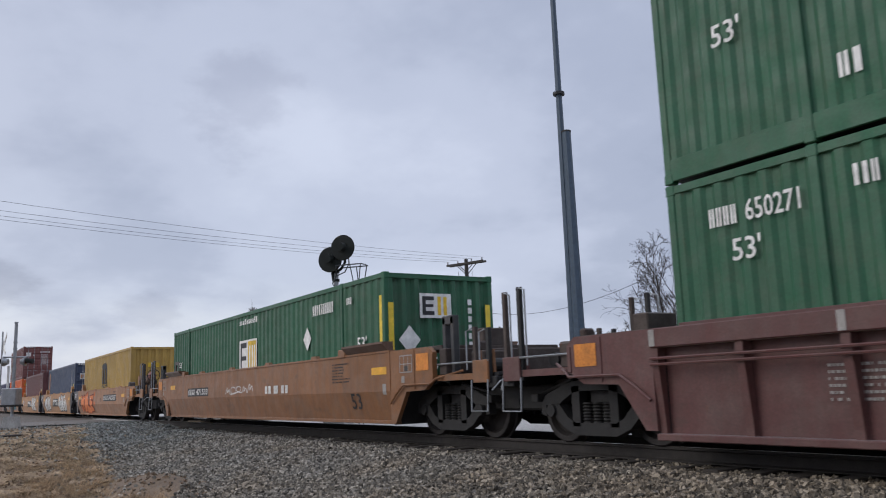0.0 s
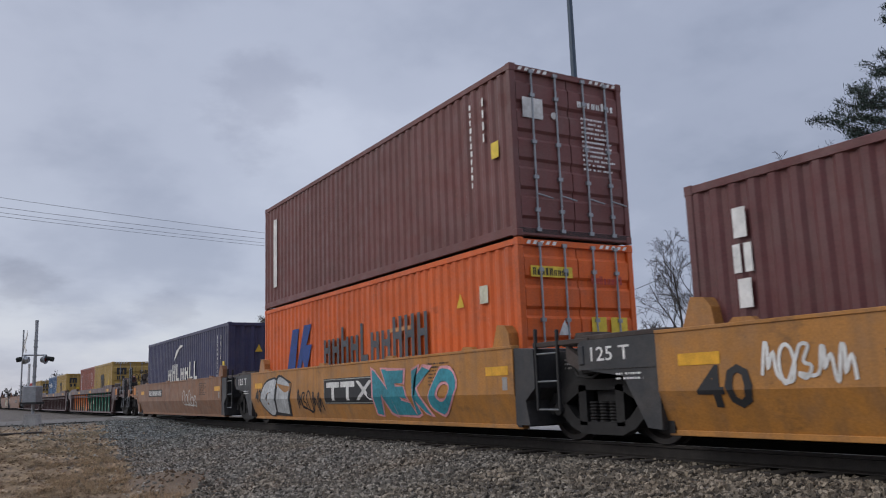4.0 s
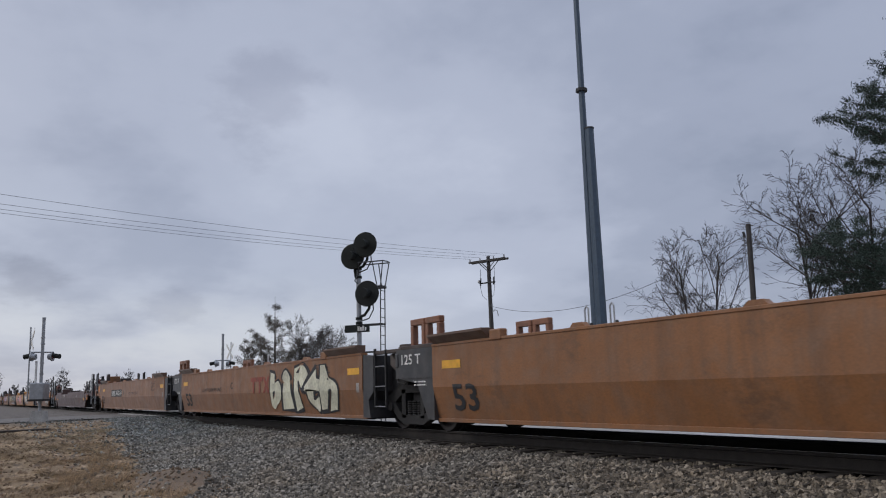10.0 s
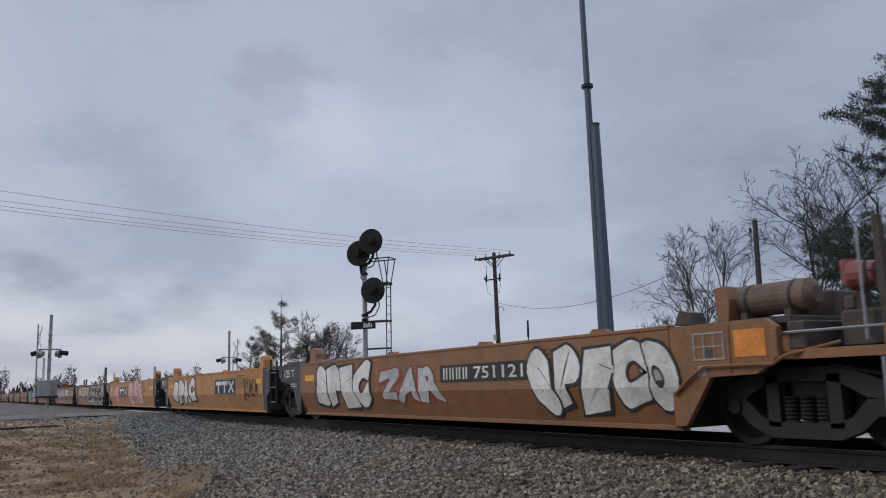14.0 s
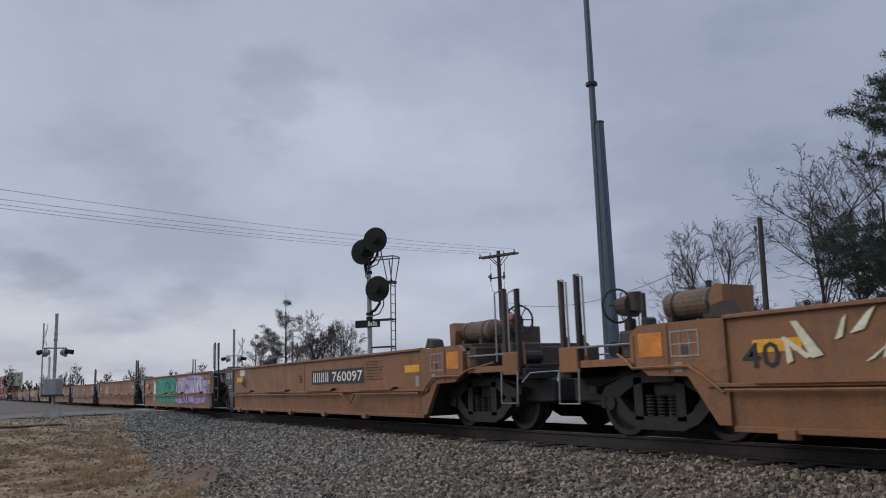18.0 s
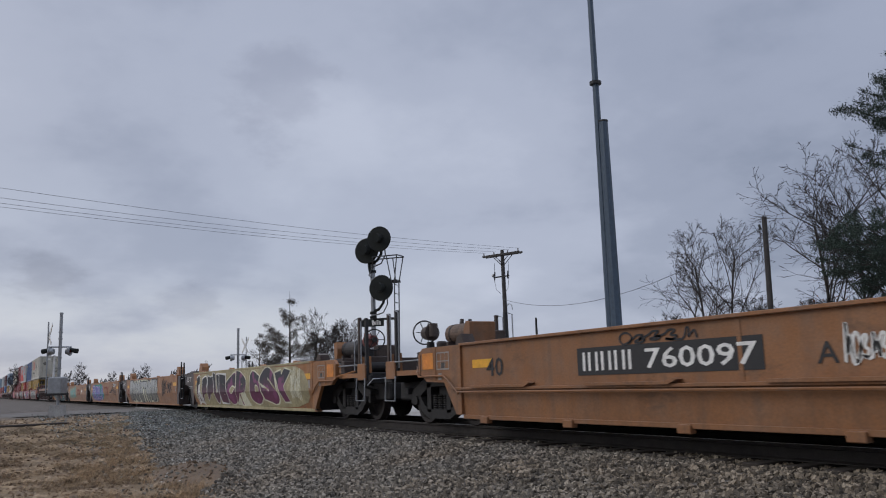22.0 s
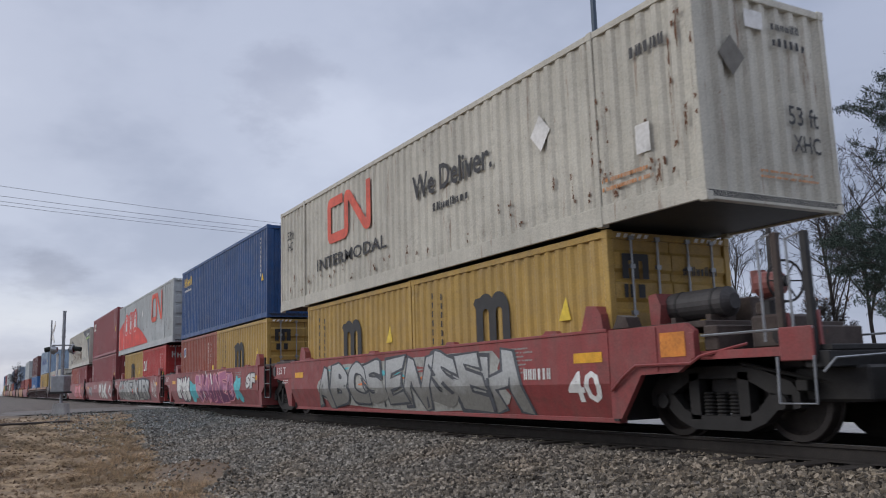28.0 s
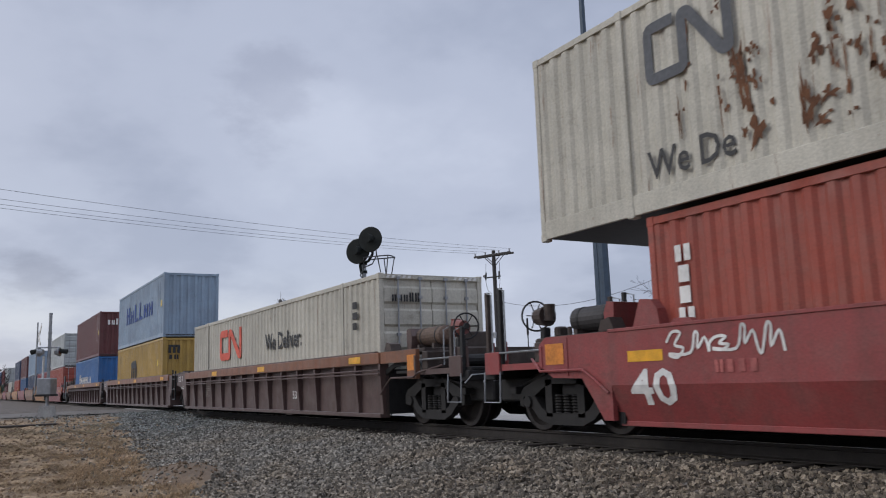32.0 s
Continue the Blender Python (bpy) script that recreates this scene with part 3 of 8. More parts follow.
# ---- the block signal ----
def block_signal(x, y, z):
    ob = thing("block_signal", "black railway signal mast with three round searchlight heads", "railway signal", pose(x, y, z, 0, 0, 40))
    part("mast", tubes(((0, 0, 0), (0, 0, 5.9), 0.085), sides=12), GALV, ob)
    part("footing", boxes((-0.4, 0.4, -0.4, 0.4, -0.2, 0.25), bev=0.04), CONCRETE, ob)
    head = prism([(0.44 * math.cos(2 * math.pi * i / 32), 0.44 * math.sin(2 * math.pi * i / 32)) for i in range(32)], "y", -0.02, 0.02)
    for dx, dy, dz in ((0.41, -0.30, 6.11), (-0.10, -0.24, 5.74), (0.45, -0.28, 4.39)):
        h = part("signal_head", shared("signal_disc", lambda: head.copy(), BLACK), BLACK, ob, "round black target")
        h.matrix_basis = pose(dx, dy, dz)
        part("rim", shared("signal_rim", lambda: ring(bmesh.new(), (0, -0.01, 0), (0, 1, 0), 0.44, 0.016, 28, 5), LENS), LENS, h, "glossy black rim")
        part("hood", shared("signal_hood", lambda: tubes(((0, 0, 0.03), (0, -0.34, 0.0), 0.15, 0.16), sides=16), BLACK), BLACK, h)
        part("lens", shared("signal_lens", lambda: tubes(((0, -0.02, 0.02), (0, -0.05, 0.02), 0.12), sides=16), LENS), LENS, h)
        part("case", shared("signal_case", lambda: boxes((-0.17, 0.17, 0.02, 0.3, -0.22, 0.22), bev=0.03), BLACK), BLACK, h)
        part("stem", pipe([(0.02, 0.16, -0.2), (0.0, 0.16, -0.5), (-dx * 0.4, -dy * 0.6, -0.72), (-dx, -dy, -0.78)], 0.05, 8), BLACK, h, "bent black bracket")
        part("cable", pipe([(0.12, 0.18, -0.2), (0.16, 0.16, -0.55), (0.02, 0.1, -0.85), (-dx, -dy - 0.08, -0.95)], 0.024), LADDER, h)
    for zz in (5.28, 4.98, 3.52, 3.36):
        part("clamp", tubes(((0, 0, zz), (0, 0, zz + 0.09), 0.125), sides=10), BLACK, ob)
    part("platform", boxes((0.05, 0.95, -0.16, -0.10, 3.30, 3.36), (0.05, 0.95, 0.10, 0.16, 3.30, 3.36), (0.05, 0.11, -0.16, 0.16, 3.30, 3.36)), STEEL, ob, "steel bracket to the ladder")
    part("platform", boxes((0.0, 0.95, -0.03, 0.03, 2.36, 2.42)), STEEL, ob, "steel bracket to the ladder")
    part("platform", boxes((0.60, 0.98, -0.2, 0.2, 4.58, 4.66)), STEEL, ob, "small steel foot plate")
    part("number_plate", boxes((-0.48, 0.46, -0.16, -0.13, 3.08, 3.34)), BLACK, ob, "black mile plate with pale bars")
    decal("plate_bars", bars(0.02, 0.38, 3.13, 3.29, 4, 4), WHITE, ob, (lambda z: -0.162, []))
    for sy in (-0.19, 0.19):
        part("ladder_rail", tubes(((0.86, sy, 0), (0.92, sy, 4.7), 0.022), sides=6), LADDER, ob)
    for k in range(15):
        w = 0.15 + k * 0.31
        part("rung", tubes(((0.86 + 0.06 * w / 4.7, -0.19, w), (0.86 + 0.06 * w / 4.7, 0.19, w), 0.014), sides=5), LADDER, ob)
    part("guard_rail", pipe([(0.12, -0.3, 5.5), (1.08, -0.3, 5.5), (1.12, 0.0, 5.5), (1.08, 0.3, 5.5), (0.12, 0.3, 5.5)], 0.022), LADDER, ob)
    for sy in (-0.28, 0.28):
        part("guard_post", tubes(((1.06, sy, 5.5), (0.92, sy * 0.7, 4.6), 0.02), sides=6), LADDER, ob)
        part("guard_post", tubes(((0.66, sy, 5.5), (0.80, sy * 0.7, 4.62), 0.02), sides=6), LADDER, ob)
    part("brace", tubes(((0.14, -0.3, 5.5), (0.0, 0.0, 5.0), 0.02), sides=6), LADDER, ob)
    return ob


block_signal(-26.335, 12.113, -0.3)


# ---- poles, mast and wires ----
def wire(name, a, b, sag, parent, r=0.009, n=14):
    a, b = Vector(a), Vector(b)
    pts = [a.lerp(b, i / n) - Vector((0, 0, sag * 4 * (i / n) * (1 - i / n))) for i in range(n + 1)]
    return part(name, pipe(pts, r, 5), WIRE, parent)


def utility_pole(x, y, z, height, turn, arms=1):
    ob = thing("utility_pole", "weathered wooden utility pole with a crossarm and insulators", "utility pole", pose(x, y, z, 0, 0, turn), group="utility poles")
    part("pole", tubes(((0.12, 0, 0), (0, 0, height), 0.185, 0.13), sides=10), WOODPOLE, ob)
    for yy in (-0.24, 0.13):
        part("crossarm", boxes((-1.6, 1.6, yy, yy + 0.11, height - 0.40, height - 0.26), bev=0.01), WOODPOLE, ob)
        for sx in (-1, 1):
            part("brace", tubes(((sx * 0.75, yy + 0.05, height - 0.38), (0, yy + 0.05, height - 1.05), 0.03), sides=5), WOODPOLE, ob)
    for px in (-1.5, -0.6, 0.6, 1.5):
        part("insulator", tubes(((px, -0.18, height - 0.26), (px, -0.18, height - 0.06), 0.055, 0.035), sides=8), plain("porcelain", (0.25, 0.24, 0.24), 0.3), ob)
    part("cutout_arm", boxes((-0.75, 0.62, -0.16, -0.10, height - 1.95, height - 1.86)), STEEL, ob)
    for px in (-0.62, 0.52):
        part("cutout", tubes(((px, -0.2, height - 2.1), (px + 0.05, -0.2, height - 1.55), 0.05), sides=6), STEEL, ob)
    part("lamp_head", tubes(((-0.62, -0.25, height - 1.78), (-0.74, -0.25, height - 1.78), 0.11), sides=8), plain("porcelain", (0.25, 0.24, 0.24), 0.3), ob)
    for sx in (-1, 1):
        part("down_lead", pipe([(sx * 0.6, -0.15, height - 0.9), (sx * 0.62, -0.2, height - 2.2), (sx * 0.5, -0.18, height - 2.8), (sx * 0.16, -0.14, height - 3.1)], 0.016), WIRE, ob)
    part("bracket", pipe([(0.17, 0, height - 4.0), (0.40, 0, height - 3.85), (0.62, 0, height - 3.95), (0.68, 0, height - 4.3)], 0.035), GALV, ob)
    part("meter_box", boxes((-0.12, 0.12, -0.3, -0.17, height - 6.2, height - 5.8), bev=0.01), GALV, ob)
    return ob


utility_pole(-48.23, 32.3, -0.3, 10.2, 20)
lines_thing = thing("power_line", "four thin overhead wires across the road and track", "power line")
for k, px in enumerate((-1.5, -0.6, 0.6, 1.5)):
    wire("wire", (-48.23 + px * 0.94, 32.3 + px * 0.34, 9.85), (-36.2 + px * 0.8, -13.0 + 0.2 * px, 9.55 + 0.35 * (k == 3)), 0.55, lines_thing, 0.009)
side_cable = thing("service_cable", "thin sagging service cable to the tall mast", "cable")
wire("wire", (-48.3, 32.2, 6.4), (-21.4, 26.4, 6.3), 1.45, side_cable, 0.014)
wire("drop_loop", (-21.4, 26.4, 6.3), (-21.3, 26.3, 4.9), -0.6, side_cable, 0.014)


def tall_mast(x, y, z):
    ob = thing("radio_mast", "tall tapering blue-grey steel radio mast", "mast", pose(x, y, z))
    part("lower_section", tubes(((0.16, 0, 0), (0.13, 0, 10.43), 0.225, 0.165), sides=8), BLUEMAST, ob)
    part("upper_section", tubes(((-0.1, -0.05, 0.0), (-0.1, -0.05, 19.5), 0.16, 0.09), sides=8), BLUEMAST, ob)
    part("collar", tubes(((-0.1, -0.05, 11.95), (-0.1, -0.05, 12.06), 0.22), sides=10), STEEL, ob)
    part("cap", tubes(((0.13, 0, 10.43), (0.13, 0, 10.49), 0.18), sides=8), STEEL, ob)
    part("base_plate", boxes((-0.5, 0.5, -0.5, 0.5, -0.1, 0.1), bev=0.03), CONCRETE, ob)
    return ob


tall_mast(-22.62, 19.78, -0.35)
grey_pole = thing("service_pole", "bare grey wooden service pole with a cable", "utility pole", pose(-21.36, 26.46, -0.35, 0, 1.5, 0), group="utility poles")
part("pole", tubes(((0, 0, 0), (0, 0, 7.1), 0.125, 0.095), sides=10), WOODPOLE, grey_pole)
part("insulator", tubes(((-0.12, -0.1, 6.6), (-0.18, -0.1, 6.8), 0.05), sides=6), STEEL, grey_pole)


# ---- trees ----
def limbs(seed, height, spread, lean=0.0, stems=1, first=0.22, droop=0.0):
    """A winter tree: stems that fork again and again, each fork thinner and more bent. As (a, b, r0, r1, level, bough)."""
    r = random.Random(seed)
    out = []
    ids = [0]

    def grow(p, d, length, rad, level, bough):
        n = (8, 6, 5, 4, 3)[level]
        step = length / n
        bend = Vector((r.gauss(0, 1), r.gauss(0, 1), r.gauss(0, 0.4))) * (0.02, 0.05, 0.07, 0.09, 0.10)[level]
        for i in range(n):
            f = (i + 1) / n
            wob = (0.05, 0.08, 0.10, 0.13, 0.16)[level]
            lift = (0.03, 0.055, 0.035, 0.02, 0.0)[level] - droop * f
            d = (d + bend + Vector((r.gauss(0, wob), r.gauss(0, wob), r.gauss(0, wob) * 0.6 + lift))).normalized()
            q = p + d * step
            r1 = rad * (1 - 0.72 / n)
            out.append((p.copy(), q.copy(), rad, r1, level, bough))
            if level < 4 and (f > first if level == 0 else i > 0):
                for _ in range((2, 2, 2, 1)[level]):
                    if r.random() < (0.95, 0.80, 0.72, 0.75)[level]:
                        side = d.orthogonal().normalized()
                        side.rotate(Matrix.Rotation(r.uniform(0, 6.283), 3, d))
                        nd = (d + side * spread * r.uniform(0.55, 1.25)).normalized()
                        if level == 0:
                            ids[0] += 1
                            ln = length * (0.62 - 0.30 * f) * r.uniform(0.7, 1.15)
                        else:
                            ln = length * (0.66 - 0.28 * f) * r.uniform(0.65, 1.1)
                        grow(q, nd, ln, r1 * (0.62, 0.6, 0.6, 0.62)[level], level + 1, ids[0] if level == 0 else bough)
            p, rad = q, r1

    for k in range(stems):
        a = r.uniform(0, 6.283)
        tilt = 0.0 if stems == 1 else r.uniform(0.2, 0.5)
        grow(Vector((0.2 * k, 0, 0)), Vector((lean + tilt * math.cos(a), tilt * math.sin(a), 1)).normalized(), height * r.uniform(0.88, 1.0), height * 0.0125, 0, 0)
    return out


def tube_soup(name, segs, material, sides=5, thin=0.006):
    vs, fs = [], []
    for a, b, r0, r1 in [s[:4] for s in segs]:
        d = (b - a).normalized()
        u = d.orthogonal().normalized()
        v = d.cross(u)
        k = len(vs)
        for p, rr in ((a, r0), (b, r1)):
            for i in range(sides):
                w = 2 * math.pi * i / sides
                vs.append(tuple(p + (u * math.cos(w) + v * math.sin(w)) * max(rr, thin)))
        fs += [(k + i, k + (i + 1) % sides, k + sides + (i + 1) % sides, k + sides + i) for i in range(sides)]
    return soup(name, vs, fs, material)


def bare_tree(x, y, height, seed, spread=0.7, thin=0.011, label="leafless tree with fine grey-brown twigs", leaves=0, stems=1, lean=0.0, first=0.22, turn=0.0, group="bare trees"):
    ob = thing("bare_tree", label, "tree", pose(x, y, -0.4, 0, 0, turn), group=group)
    segs = limbs(seed, height, spread, lean, stems, first)
    if thin > 0.02:
        segs = [q for q in segs if q[4] < 4]
    part("trunk", tube_soup("trunk", [s for s in segs if s[4] < 1], BARK, 7, thin), BARK, ob)
    if thin < 0.0105:
        for k in sorted({s[5] for s in segs if s[4] == 1}):
            part("bough", tube_soup("bough", [s for s in segs if s[4] == 1 and s[5] == k], BARK, 4, thin), BARK, ob)
    else:
        part("bough", tube_soup("bough", [s for s in segs if s[4] == 1], BARK, 4, thin), BARK, ob)
    part("crown", tube_soup("crown", [s for s in segs if s[4] > 1], TWIG, 3, thin * 0.8), TWIG, ob, "fine bare twigs")
    if leaves:
        r = random.Random(seed + 1)
        tips = [s[1] for s in segs if s[4] >= 2 and s[1].z < height * 0.55] or [s[1] for s in segs]
        part("foliage", leaf_soup([r.choice(tips) for _ in range(leaves)], 0.09, r, DEADLEAF), DEADLEAF, ob, "a few clinging brown leaves")
    return ob


def leaf_soup(points, size, r, material, spread=0.12, slim=0.45):
    vs, fs = [], []
    for p in points:
        c = p + Vector((r.gauss(0, spread), r.gauss(0, spread), r.gauss(0, spread)))
        a = Vector((r.gauss(0, 1), r.gauss(0, 1), r.gauss(0, 1))).normalized() * size * r.uniform(0.6, 1.3)
        b = a.orthogonal().normalized() * size * slim
        k = len(vs)
        vs += [tuple(c - a), tuple(c + b), tuple(c + a), tuple(c - b)]
        fs.append((k, k + 1, k + 2, k + 3))
    return soup("leaves", vs, fs, material)


def conifer(x, y, height, seed, label="dark green pine with ragged open boughs", shape=(), density=1.0, needles=None, leaf=0.10, clump=0.10, rise=(-0.05, 0.3), count=20):
    """A pine: boughs whose reach at each height is given by shape, with clumps of needles along their outer half."""
    mat = needles or NEEDLE
    ob = thing("conifer", label, "tree", pose(x, y, -0.4, 0, 0, 0), group="conifers")
    r = random.Random(seed)
    rings = [(0.0, height * 0.016)] + [(height * (i + 1) / 8, height * 0.016 * (1 - (i + 1) / 8.5)) for i in range(8)]
    bm = bmesh.new()
    last = None
    for z, rad in rings:
        now = [bm.verts.new((rad * math.cos(6.2832 * i / 8), rad * math.sin(6.2832 * i / 8), z)) for i in range(8)]
        if last:
            for i in range(8):
                bm.faces.new((last[i], last[(i + 1) % 8], now[(i + 1) % 8], now[i]))
        last = now
    part("trunk", bm, BARK, ob)
    boughs, tips = [], []
    zs, rs = [p[0] for p in shape], [p[1] for p in shape]
    for i in range(int(height * 9 * density)):
        z = r.uniform(zs[0], zs[-1])
        while r.random() * max(rs) > float(np.interp(z, zs, rs)):
            z = r.uniform(zs[0], zs[-1])
        reach = float(np.interp(z, zs, rs)) * r.uniform(0.5, 1.1)
        a = r.uniform(0, 6.283)
        p = Vector((0, 0, z - 0.12 * reach))
        climb = r.uniform(*rise)
        for j in range(4):
            q = p + Vector((math.cos(a), math.sin(a), climb + 0.1 * j)) * reach / 4
            boughs.append((p.copy(), q.copy(), 0.035 - 0.007 * j, 0.028 - 0.007 * j, 1))
            for k in range(2 if j else 1):
                b = a + r.choice((-1, 1)) * r.uniform(0.5, 1.1)
                l = reach * r.uniform(0.12, 0.28)
                e = q + Vector((math.cos(b) * l, math.sin(b) * l, r.uniform(0.0, 0.25) * l))
                boughs.append((q.copy(), e.copy(), 0.012, 0.006, 1))
                if j or reach < 1:
                    for m in range(max(2, int(l * 9))):
                        c = q.lerp(e, r.uniform(0.3, 1.05))
                        for _ in range(count):
                            tips.append(c + Vector((r.gauss(0, clump), r.gauss(0, clump), r.gauss(0, clump * 0.8))))
            p = q
            a += r.gauss(0, 0.12)
    tagged(part("bough", tube_soup("bough", boughs, BARK, 4, 0.012), BARK, ob), kind="stuff")
    part("foliage", leaf_soup(tips, leaf, r, mat, 0.03, 0.17), mat, ob, "clumps of dark needles")
    return ob


def along(px_angle, d):
    """A place d metres off, that many degrees to the left of straight across the track."""
    return -d * math.sin(radians(px_angle)), d * math.cos(radians(px_angle))


bare_tree(*along(43.1, 50), 7.7, 12, 1.0, 0.0104, leaves=25, first=0.12)
bare_tree(*along(41.3, 51), 7.8, 23, 0.75, 0.0104, first=0.45)
bare_tree(*along(44.3, 49), 3.6, 29, 0.95, 0.0104, "leafless brush with a few rust-coloured leaves", leaves=40, stems=2)
bare_tree(*along(40.0, 49), 3.4, 31, 0.95, 0.0104, "leafless brush with a few rust-coloured leaves", leaves=110, stems=3)
bare_tree(*along(38.4, 50), 4.6, 33, 0.9, 0.0104, "leafless brush with a few rust-coloured leaves", leaves=60, stems=2)
bare_tree(*along(34.9, 37), 7.6, 47, 0.95, 0.0100, lean=-0.16, leaves=20, first=0.25)
bare_tree(*along(36.4, 37), 3.2, 49, 0.95, 0.0100, "leafless brush with a few rust-coloured leaves", leaves=160, stems=3)
bare_tree(*along(32.8, 38), 8.0, 53, 0.95, 0.0100, lean=-0.12, leaves=20, first=0.25)
bare_tree(*along(31.0, 37), 7.8, 59, 0.95, 0.0100, leaves=20, first=0.3)
PINE = [(2.4, 3.0), (3.0, 4.3), (3.8, 4.5), (4.5, 3.7), (5.2, 2.8), (5.8, 2.1), (6.3, 1.4), (6.6, 0.4), (7.2, 0.4), (7.8, 1.6), (8.4, 2.7), (8.9, 3.0), (9.5, 2.6), (10.4, 2.5), (11.2, 2.3), (11.8, 1.6), (12.4, 0.6), (15.0, 0.2)]
conifer(*along(28.5, 34), 15.0, 71, shape=PINE, density=1.5, leaf=0.08, clump=0.115, rise=(0.1, 0.5), count=20)
CEDAR = [(0.5, 3.6), (3.0, 3.6), (5.0, 3.0), (7.0, 2.3), (9.0, 1.3), (10.6, 0.6), (11.6, 0.1)]
conifer(*along(71.0, 92), 11.6, 79, "thin ragged grey-green conifer", shape=CEDAR, density=0.6, needles=CEDARGREEN, leaf=0.11, clump=0.17, rise=(0.1, 0.6), count=13)
conifer(*along(73.0, 90), 6.6, 80, "low ragged grey-brown cedar bush", shape=[(0.3, 2.2), (3.0, 2.2), (5.0, 1.3), (6.6, 0.2)], density=0.5, needles=CEDARGREEN, leaf=0.11, clump=0.17, rise=(0.1, 0.6), count=11)
bare_tree(*along(69.9, 92), 7.0, 89, 0.75, 0.011, "leafless bushy tree beyond the crossing", leaves=200, stems=2)
bare_tree(*along(68.5, 95), 7.4, 97, 0.75, 0.011, "leafless bushy tree beyond the crossing", stems=2)
bare_tree(*along(67.4, 97), 6.6, 98, 0.75, 0.011, "leafless bushy tree beyond the crossing", stems=2)
bare_tree(*along(72.2, 92), 5.0, 99, 0.85, 0.011, "leafless bushy tree beyond the crossing", leaves=150, stems=2)
for k in range(14):
    bare_tree(*along(75.2 + 0.95 * k + 0.3 * (k % 2), 170 + 9 * (k % 3)), 3.4 + (k * 7 % 4) * 0.6, 101 + k % 4, 0.9, 0.021, "far leafless tree on the horizon", turn=47 * k)

# far woods close the horizon
wr = random.Random(9)
wood = []
for k in range(900):
    a = wr.uniform(20, 100)
    d = wr.uniform(380, 620)
    x, y = along(a, d)
    h = wr.uniform(2.5, 6.5)
    wood.append((Vector((x, y, -0.5)), Vector((x + wr.gauss(0, 1), y, h)), wr.uniform(0.5, 1.8), 0.2, 0))
tagged(new("far_woods", tube_soup("far_woods", wood, TWIG, 5)), "distant brown leafless woods on the horizon", "woods", kind="stuff")


# ---- a low white shed beyond the track ----
def shed(x, y, turn):
    ob = thing("shed", "low white metal shed with a pale grey roof", "shed", pose(x, y, -0.4, 0, 0, turn))
    part("wall", prism([(-3.2, 0), (3.2, 0), (3.2, 2.7), (0, 3.5), (-3.2, 2.7)], "y", -4, 4), SIDING, ob)
    part("roof", prism([(-3.4, 2.72), (0, 3.58), (3.4, 2.72), (3.4, 2.8), (0, 3.68), (-3.4, 2.8)], "y", -4.2, 4.2), ROOFGREY, ob)
    part("door", boxes((-1.2, 1.2, -4.05, -4.0, 0, 2.2)), GALV, ob)
    return ob


shed(*along(57.5, 68), 35)

vent = thing("vent_post", "short grey post with a small peaked cap", "post", pose(*along(40.1, 30), -0.35))
part("post", tubes(((0, 0, 0), (0, 0, 3.0), 0.09, 0.08), sides=8), GALV, vent)
part("cap", tubes(((0, 0, 2.95), (0, 0, 3.25), 0.24, 0.03), sides=10), STEEL, vent, "peaked dark cap")
thin_post = thing("marker_post", "thin dark post with a thicker head", "post", pose(*along(54.06, 60), -0.35))
part("post", tubes(((0, 0, 0), (0, 0, 4.3), 0.04), sides=6), STEEL, thin_post)
part("head", tubes(((0, 0, 4.3), (0, 0, 5.5), 0.085, 0.07), sides=8), STEEL, thin_post)

# ---- dead grass and weeds by the camera ----
def tufts(name, count, material, seed, x0, x1, y0, y1, tall):
    r = random.Random(seed)
    vs, fs = [], []
    k = 0
    while k < count:
        x, y = r.uniform(x0, x1), r.uniform(y0, y1)
        if y > toe(x) - 0.1 or noise.noise((x * 0.9, y * 1.1, 5.0)) < -0.02 or math.hypot((x + 15.6) / 2.2, (y - 3.75) / 0.8) < 1:
            continue
        k += 1
        z = ground_z(x, y)
        for _ in range(9):
            a = r.uniform(0, 6.283)
            h = tall * r.uniform(0.4, 1.2)
            w = 0.0085
            dx, dy = math.cos(a) * h * 0.7, math.sin(a) * h * 0.7
            ox, oy = r.gauss(0, 0.05), r.gauss(0, 0.05)
            i = len(vs)
            vs += [(x + ox - w, y + oy, z), (x + ox + w, y + oy, z), (x + ox + dx, y + oy + dy, z + h)]
            fs.append((i, i + 1, i + 2))
    return soup(name, vs, fs, material)


CLOD = plain("dirt_clods", (0.17, 0.115, 0.072), 0.95, 0.0, 0.4, 1.2, 0.3)
clods = new("dirt_clods", stone_field("dirt_clods", 8000, -34, -7.5, -1.5, 5.0, lambda x, y: ground_z(x, y) - 0.008, 0.026, CLOD, 17, lambda x, y: y < toe(x) + 0.5))
tagged(clods, "loose brown clods of dirt", "dirt", kind="stuff")
tagged(new("dead_grass", tufts("dead_grass", 7000, STRAW, 3, -30, -7.5, -1.0, 4.6, 0.085)), "short dead straw-coloured grass on the dirt", "grass", kind="stuff")
tagged(new("tall_weeds", tufts("tall_weeds", 1100, WEED, 13, -28, -8.0, -0.6, 3.6, 0.22)), "thin dry weed stalks", "weeds", kind="stuff")

# ---- the train: how far it has come at each time, and everything that rides with it ----
RUN = [(0, 0.0), (2, 37.4), (4, 74.73), (7, 130.92), (9, 168.36), (11, 206.04), (13, 243.73), (15, 281.51), (17, 319.48), (19, 357.61), (21, 395.88), (23, 434.22), (25, 472.67), (27, 511.08), (28.5, 539.76), (30, 568.33), (32, 606.37)]
RIDES = []


